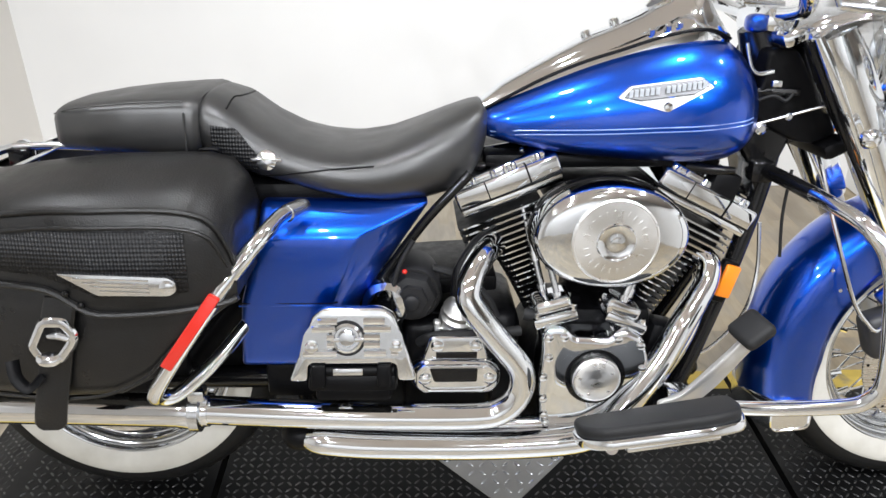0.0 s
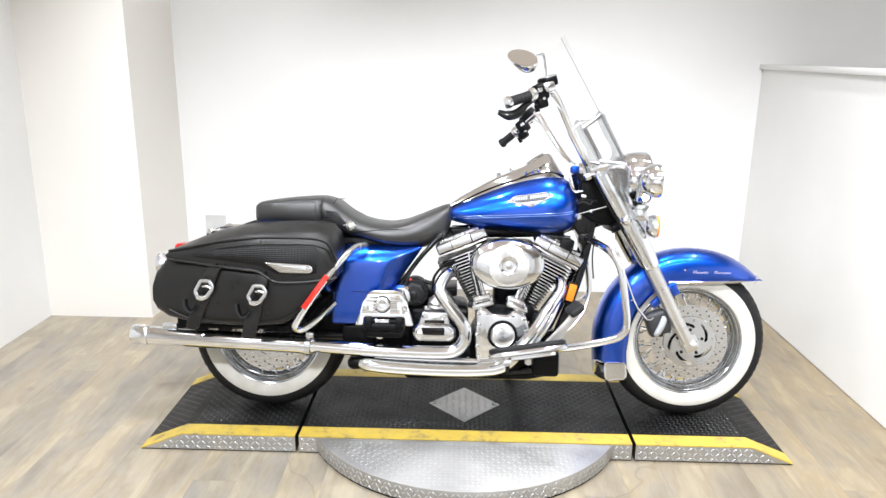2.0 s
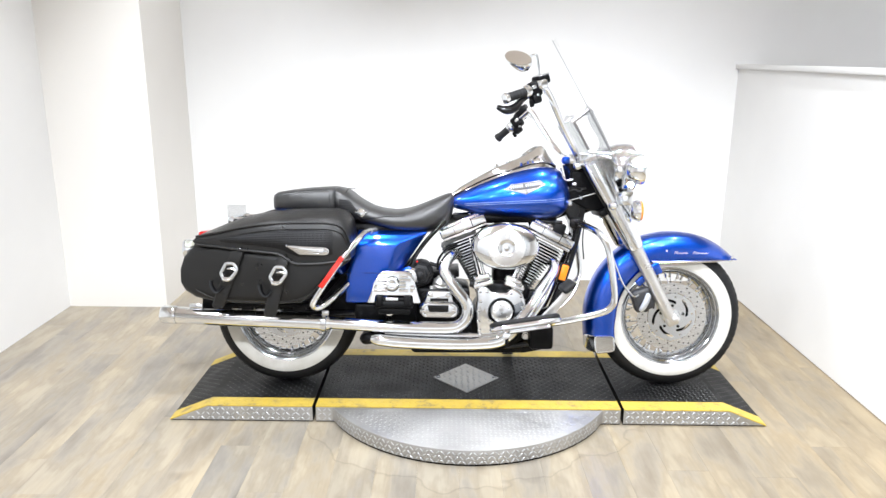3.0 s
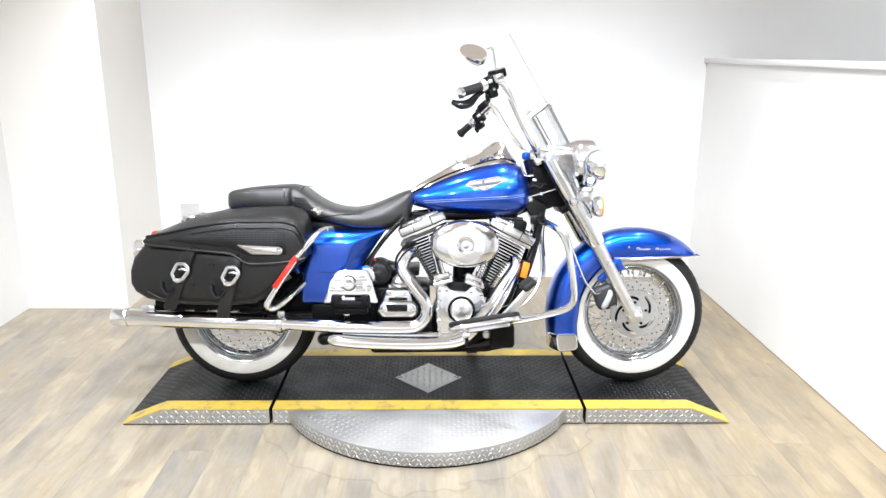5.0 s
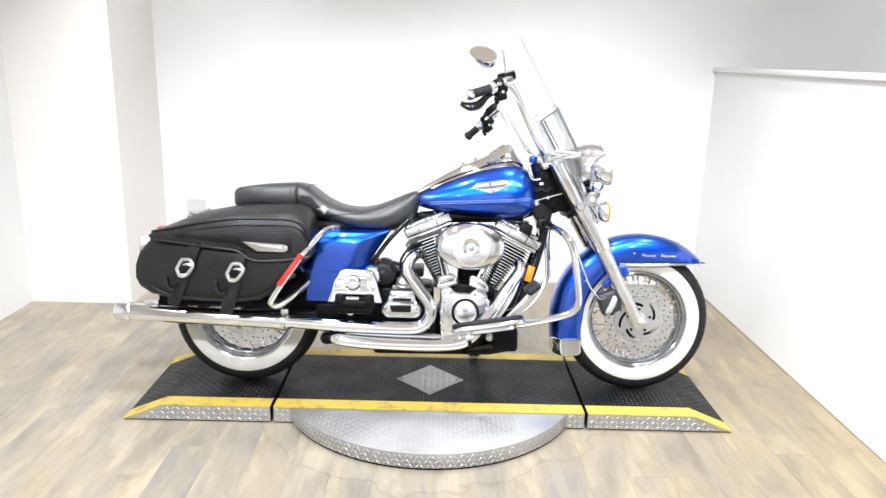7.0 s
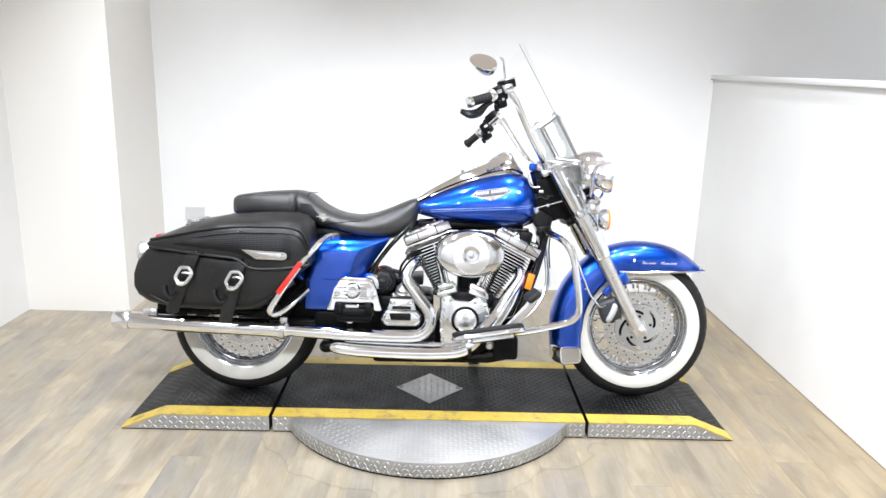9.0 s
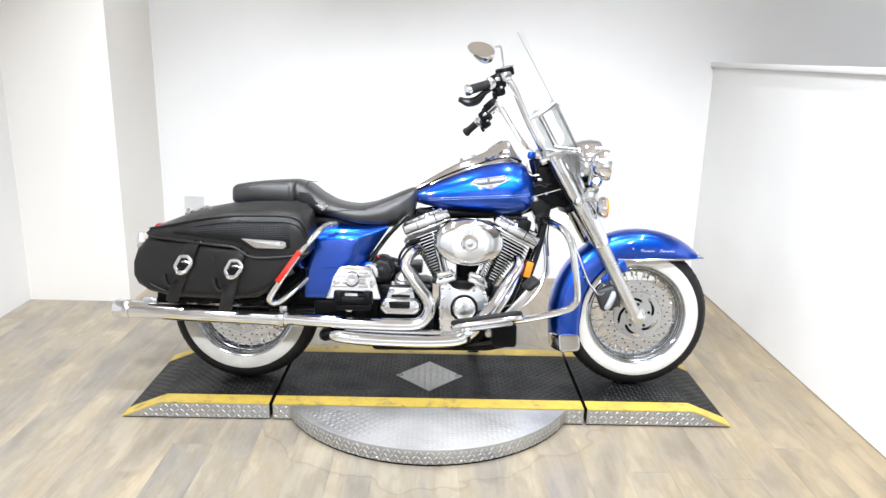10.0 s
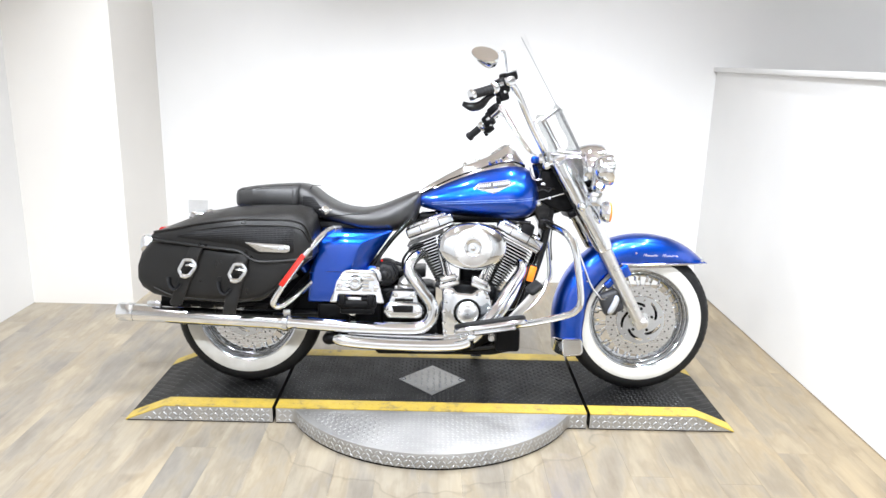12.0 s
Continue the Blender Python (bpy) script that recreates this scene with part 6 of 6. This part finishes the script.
part("horn_box", rbox(B(), (0.572, -0.095, 0.828), (0.050, 0.06, 0.055), 0.010), black, bike, "black box under the headlamp")
part("lamp_bolt", dome(B(), (0.549, -0.150, 0.783), 0.020, (0.2, -1, 0.2), n=20), chrome, bike, "round chrome bracket cap")
for s in (-1, 1):
    c = (0.607, s * 0.190, 0.931)
    sl = part("spot_lamp", lathe(B(), [(0.010, -0.028), (0.033, -0.022), (0.051, -0.004), (0.0605, 0.022), (0.063, 0.036), (0.061, 0.045), (0.054, 0.046)], c, (1, 0, 0.03), 32), chrome, bike, "chrome auxiliary spot lamp")
    part("lens", lathe(B(), [(0.058, 0.043), (0.044, 0.050), (0.003, 0.054)], c, (1, 0, 0.03), 30), clear_lens, sl, "clear glass lens")
    c = (0.628, s * 0.170, 0.764)
    ts = part("front_turn_signal", lathe(B(), [(0.008, -0.018), (0.026, -0.013), (0.039, 0.000), (0.045, 0.015), (0.045, 0.021), (0.041, 0.024)], c, (1, 0, 0), 28), chrome, bike, "chrome front turn signal")
    part("lens", lathe(B(), [(0.042, 0.021), (0.040, 0.030), (0.026, 0.035), (0.003, 0.037)], c, (1, 0, 0), 26), amber_lens, ts, "amber signal lens")

hb = B()
tube(hb, [(0.245, -0.312, 1.225), (0.268, -0.295, 1.190), (0.315, -0.262, 1.100), (0.372, -0.210, 1.010), (0.395, -0.13, 0.985), (0.398, 0, 0.980), (0.395, 0.13, 0.985), (0.372, 0.210, 1.010), (0.315, 0.262, 1.095), (0.268, 0.295, 1.178), (0.245, 0.312, 1.208)], 0.0127, 14)
tube(hb, [(0.252, -0.307, 1.215), (0.236, -0.322, 1.233), (0.215, -0.338, 1.232), (0.170, -0.368, 1.217), (0.090, -0.415, 1.188)], 0.0128, 14)
tube(hb, [(0.252, 0.307, 1.200), (0.240, 0.322, 1.192), (0.186, 0.366, 1.145), (0.120, 0.409, 1.085)], 0.0128, 14)
bars = part("handlebar", hb, chrome, bike, "chrome handlebar")
part("riser_clamp", rbox(B(), (0.402, 0, 0.972), (0.05, 0.14, 0.045), 0.012), chrome, bars)
part("lock_cover", rbox(B(), (0.364, -0.055, 0.966), (0.034, 0.04, 0.032), 0.012, None, 3), blue, bars, "blue painted fork lock cover")
GRIPS = ((-1, (0.222, 0.332, 1.236), (0.158, 0.375, 1.213), (0.084, 0.418, 1.186)), (1, (0.225, 0.336, 1.172), (0.164, 0.380, 1.120), (0.117, 0.410, 1.079)))
for s, at0, at1, at2 in GRIPS:
    p0, p1, p2 = (Vector((x, s * y, z)) for x, y, z in (at0, at1, at2))
    d = (p2 - p1).normalized()
    turn = d.to_track_quat("X", "Z").to_matrix().to_4x4()
    grip = part("grip", tube(B(), [p1 - d * 0.006, p1, p1 + (p2 - p1) * 0.5, p2], [0.015, 0.0168, 0.0164, 0.0170], 18), pad_rubber, bars, "black rubber hand grip")
    ribs = B()
    for k in range(5):
        lathe(ribs, [(0.0164, 0), (0.0174, 0.002), (0.0174, 0.005), (0.0164, 0.007)], p1 + (p2 - p1) * (0.12 + 0.17 * k), d, 18)
    part("grip_rib", ribs, pad_rubber, grip)
    part("grip_end", lathe(B(), [(0.0195, -0.004), (0.0215, 0.004), (0.019, 0.012), (0.008, 0.016)], p2, d, 18), chrome if s < 0 else pad_rubber, grip, "grip end cap")
    part("collar", lathe(B(), [(0.019, -0.016), (0.0225, -0.012), (0.0225, 0.002), (0.019, 0.006)], p1, d, 20), chrome, grip, "chrome grip collar")
    sw = B()
    c = p0 + (p1 - p0) * 0.45
    rbox(sw, c, (0.050, 0.044, 0.056), 0.012, turn, 3)
    rbox(sw, c + Vector((0.004, s * 0.004, -0.036)), (0.040, 0.036, 0.034), 0.008, turn)
    rbox(sw, c + d * 0.014 + Vector((0, s * 0.014, -0.050)), (0.014, 0.014, 0.026), 0.003, turn)
    ho = part("switch_housing", sw, black, bars, "black switch housing")
    part("switch_button", rbox(B(), c + Vector((-0.004, -0.024, 0.006)), (0.020, 0.008, 0.014), 0.003, turn), worn_chrome, ho, "bright switch button")
    part("switch_button", rbox(B(), c + Vector((0.010, -0.022, -0.022)), (0.012, 0.008, 0.010), 0.003, turn), worn_chrome, ho, "bright switch button")
    part("clamp_band", lathe(B(), [(0.022, -0.006), (0.0245, 0), (0.0245, 0.008), (0.022, 0.012)], p0 + (p1 - p0) * 0.86, d, 22), chrome, ho, "chrome clamp band")
    mc = B()
    rbox(mc, p0 + Vector((-0.004, s * 0.008, 0.026)), (0.056, 0.050, 0.034), 0.008, turn, 3)
    rbox(mc, p0 + Vector((-0.018, s * 0.014, 0.010)), (0.050, 0.036, 0.030), 0.008, turn, 3)
    m2 = part("lever_perch", mc, black, bars, "black lever perch and reservoir")
    part("perch_cap", rbox(B(), p0 + Vector((-0.004, s * 0.024, 0.008)), (0.044, 0.040, 0.036), 0.012, turn, 3), chrome, m2, "chrome perch clamp")
    part("perch_lid", rbox(B(), p0 + Vector((-0.004, s * 0.008, 0.044)), (0.050, 0.044, 0.005), 0.002, turn), worn_chrome, m2)
    if s < 0:
        blade = [(0.215, -0.335, 1.218), (0.178, -0.352, 1.204), (0.142, -0.392, 1.180), (0.112, -0.420, 1.150), (0.080, -0.436, 1.142), (0.048, -0.442, 1.152)]
    else:
        blade = [(0.240, 0.365, 1.170), (0.205, 0.402, 1.148), (0.175, 0.432, 1.118), (0.148, 0.455, 1.094), (0.132, 0.465, 1.080)]
    part("lever", tube(B(), blade, [0.008, 0.009, 0.011, 0.018, 0.020, 0.011][:len(blade)] if s < 0 else 0.007, 12, flat=0.7), gloss_black, m2, "gloss black hand lever")
# mirror on its stem
ms = part("mirror", tube(B(), [(0.212, -0.340, 1.265), (0.208, -0.345, 1.305), (0.200, -0.352, 1.345), (0.193, -0.358, 1.352), (0.176, -0.370, 1.345)], 0.0046, 10), chrome, bike, "chrome mirror on a thin stem")
face_n = Vector((-0.20, -0.70, 0.68)).normalized()
ax = Vector((0.87, -0.73, -0.50))
ax = (ax - face_n * ax.dot(face_n)).normalized()
mm = Matrix.Translation((0.128, -0.392, 1.322)) @ Matrix((ax, (-face_n).cross(ax), -face_n)).transposed().to_4x4()
sh = part("mirror_shell", lathe(B(), [(0.10, 0.040), (0.45, 0.035), (0.78, 0.021), (0.97, -0.003), (1.0, -0.012), (0.97, -0.016), (0.90, -0.016)], axis=(0, 0, 1), n=36, scale=(0.060, 0.036)), chrome, ms, "oval chrome mirror shell")
sh.matrix_basis = mm
part("mirror_face", lathe(B(), [(0.93, -0.0165), (0.02, -0.0168)], axis=(0, 0, 1), n=36, scale=(0.060, 0.036)), mirror_glass, sh, "mirror glass")

# windscreen
def screen_x(y, z):
    return 0.268 + (1.424 - z) * 0.560 + 0.062 * (1 - (y / 0.26) ** 2)


bm = B()
grid = []
for i in range(25):
    u = i / 24
    row = []
    for j in range(25):
        q = -1 + 2 * j / 24
        half = 0.255 - 0.014 * u ** 3
        y = half * q
        zt = 1.458 - 0.032 * abs(q) ** 3
        zb = 0.955 + 0.105 * max(0, 1 - (abs(q) / 0.55) ** 2)
        z = zb + (zt - zb) * u
        row.append(bm.verts.new((screen_x(y, z), y, z)))
    grid.append(row)
for r0, r1 in zip(grid, grid[1:]):
    for j in range(24):
        bm.faces.new((r0[j], r0[j + 1], r1[j + 1], r1[j]))
ws = part("windscreen", bm, acrylic, bike, "clear curved acrylic windscreen")
so = ws.modifiers.new("thick", "SOLIDIFY")
so.thickness, so.offset = 0.003, 0.0
part("screen_edge", tube(B(), [(screen_x(0.2545, z), -0.2548 + 0.014 * max(0.0, (z - 0.955) / 0.471) ** 3, z) for z in (0.96, 1.05, 1.15, 1.25, 1.34, 1.424)], 0.0013, 6), edge_grey, ws, "dark polished sheet edge")
for s in (-1, 1):
    wing = [(0.410, 1.178), (0.429, 1.166), (0.472, 1.087), (0.499, 1.036), (0.514, 1.006), (0.526, 0.950), (0.533, 0.890), (0.531, 0.854), (0.506, 0.860), (0.479, 0.906), (0.458, 0.959), (0.449, 0.995),
            (0.463, 1.018), (0.462, 1.038), (0.455, 1.057), (0.434, 1.086), (0.417, 1.122), (0.399, 1.158)]
    part("screen_wing", prism(B(), rounded(wing, 0.010, 3), s * 0.2475, s * 0.2505, 0.0008, 1), smoke, ws, "grey tinted lower wing of the windscreen")
bm = B()
for s in (-1, 1):
    tube(bm, [(screen_x(0.20, 1.165) - 0.010, s * 0.20, 1.165), (screen_x(0.20, 1.07) - 0.010, s * 0.20, 1.07), (screen_x(0.20, 0.99) - 0.010, s * 0.195, 0.99)], 0.007, 10, flat=0.4)
    tube(bm, [(0.370, s * 0.185, 1.115), (0.402, s * 0.182, 1.062), (0.437, s * 0.18, 1.000)], 0.007, 10, flat=0.6)
    rod(bm, (0.368, s * 0.185, 1.117), (screen_x(0.20, 1.165) - 0.008, s * 0.20, 1.165), 0.0085)
    rod(bm, (0.437, s * 0.18, 1.000), (screen_x(0.20, 0.99) - 0.008, s * 0.195, 0.99), 0.008)
bm2 = bm
tube(bm2, [(screen_x(0.255, 1.165) + 0.004, -0.2, 1.165), (screen_x(0.13, 1.165) + 0.004, -0.12, 1.165), (screen_x(0, 1.165) + 0.004, 0, 1.165), (screen_x(0.13, 1.165) + 0.004, 0.12, 1.165), (screen_x(0.255, 1.165) + 0.004, 0.2, 1.165)], 0.004, 8, flat=0.5)
part("screen_bracket", bm2, steel, ws, "chrome windscreen bracket")

# cables from the bars
for pts, r, m in (([(0.232, -0.330, 1.215), (0.285, -0.290, 1.155), (0.335, -0.245, 1.060), (0.385, -0.16, 0.985), (0.41, -0.09, 0.95)], 0.0036, worn_chrome),
                  ([(0.232, 0.330, 1.185), (0.285, 0.290, 1.14), (0.335, 0.245, 1.05), (0.385, 0.16, 0.985), (0.42, 0.10, 0.95)], 0.0036, worn_chrome),
                  ([(0.430, -0.055, 0.60), (0.436, -0.065, 0.50), (0.415, -0.08, 0.42), (0.36, -0.085, 0.35), (0.30, -0.09, 0.32)], 0.004, worn_chrome),
                  ([(0.44, -0.12, 0.72), (0.432, -0.13, 0.64), (0.438, -0.135, 0.56)], 0.003, pad_rubber)):
    part("control_cable", tube(B(), pts, r, 8), m, bike, "sheathed control cable")
bm = B()
rod(bm, (0.37, -0.06, 0.85), (0.45, -0.08, 0.85), 0.008, 8)
rbox(bm, (0.40, 0, 0.815), (0.07, 0.10, 0.06), 0.015)
tube(bm, [(0.27, -0.06, 0.712), (0.32, -0.075, 0.708), (0.355, -0.08, 0.708)], [0.012, 0.010, 0.007], 10)
part("neck_fitting", bm, gloss_black, bike, "black fittings at the steering neck")
bm = B()
rod(bm, (0.362, -0.100, 0.795), (0.482, -0.112, 0.832), 0.0026, 8)
lathe(bm, [(0.011, 0), (0.011, 0.006), (0.006, 0.010)], (0.380, -0.098, 0.790), n=14)
lathe(bm, [(0.007, 0), (0.007, 0.005), (0.004, 0.008)], (0.424, -0.104, 0.812), n=12)
rbox(bm, (0.396, -0.100, 0.868), (0.018, 0.012, 0.012), 0.003)
part("neck_cable", tube(B(), [(0.372, -0.085, 0.836), (0.398, -0.092, 0.846), (0.420, -0.094, 0.838), (0.432, -0.094, 0.850)], 0.003, 8), pad_rubber, bike, "black rubber cable at the neck")
part("neck_linkage", bm, steel, bike, "bright cable ends and nuts at the neck")

# side stand on the far side
bm = B()
tube(bm, [(0.20, 0.12, 0.20), (0.19, 0.20, 0.13), (0.17, 0.275, 0.064)], [0.016, 0.014, 0.012], 12)
rbox(bm, (0.165, 0.282, 0.0605), (0.05, 0.06, 0.006), 0.002, Matrix.Rotation(radians(LEAN_DEG), 4, "X"))
part("side_stand", bm, gloss_black, bike, "black side stand folded down")

# ---------- ceiling spot lamps and added wall fill lamps ---
def track_lamp(x, y, aim, power, spread):
    t = thing("track_lamp", "unseen white cylindrical ceiling spot lamp, for the motorcycle and added wall fill", "ceiling lamp", "ceiling spot lamps", Matrix.Translation((x, y, TOP)))
    d = (Vector(aim) - Vector((x, y, TOP - 0.14))).normalized()
    part("mount", lathe(B(), [(0.05, 0), (0.05, 0.02), (0.012, 0.03), (0.012, 0.10)], axis=(0, 0, -1), n=20), lamp_white, t)
    c = Vector((0, 0, -0.14))
    part("shade", lathe(B(), [(0.02, -0.09), (0.055, -0.08), (0.065, 0.08), (0.060, 0.08), (0.050, -0.06), (0.004, -0.065)], c, d, 24), lamp_white, t, "white metal lamp shade")
    L = bpy.data.lights.new("spot", "SPOT")
    L.energy, L.spot_size, L.spot_blend, L.shadow_soft_size = power, radians(spread), 0.9, 0.036
    L.color = (0.918, 0.952, 1.0)
    o = new("spot", L)
    o.matrix_basis = look(Vector((x, y, TOP - 0.14)) + d * 0.09, aim)


for x, y, aim, p in LAMPS:
    track_lamp(x, y, aim, p, 84 if x > 2 else 110 if 0.4 < y < 0.5 else 125)

# ---------- floor of vinyl planks ----------
bm = B()
rbox(bm, ((LEFT + FAR) / 2, (FRONT + NICHE) / 2, -0.052), (FAR - LEFT, NICHE - FRONT, 0.096), 0.0)
floor = tagged(link_mesh("floor", bm, joint_mat), "grey-brown wood-look vinyl plank floor", "floor", kind="structure")
PW, PL = 0.152, 1.22
plank = None
rnd = random.Random(5)
x = LEFT
while x < FAR - 0.01:
    w = min(PW, FAR - x)
    y = FRONT - rnd.uniform(0, PL)
    while y < NICHE:
        y0, y1 = max(y, FRONT), min(y + PL, NICHE)
        if y1 - y0 > 0.02:
            full = abs(y1 - y0 - PL) < 1e-6 and abs(w - PW) < 1e-6
            if full and plank is not None:
                again(plank, floor, pose(x + w / 2, (y0 + y1) / 2, 0))
            else:
                bm = B()
                rbox(bm, (0, 0, -0.003), (w - 0.0003, y1 - y0 - 0.0004, 0.006), 0.0002, None, 1)
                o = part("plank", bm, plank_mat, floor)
                o.matrix_basis = pose(x + w / 2, (y0 + y1) / 2, 0)
                if full:
                    plank = o
        y += PL
    x += PW
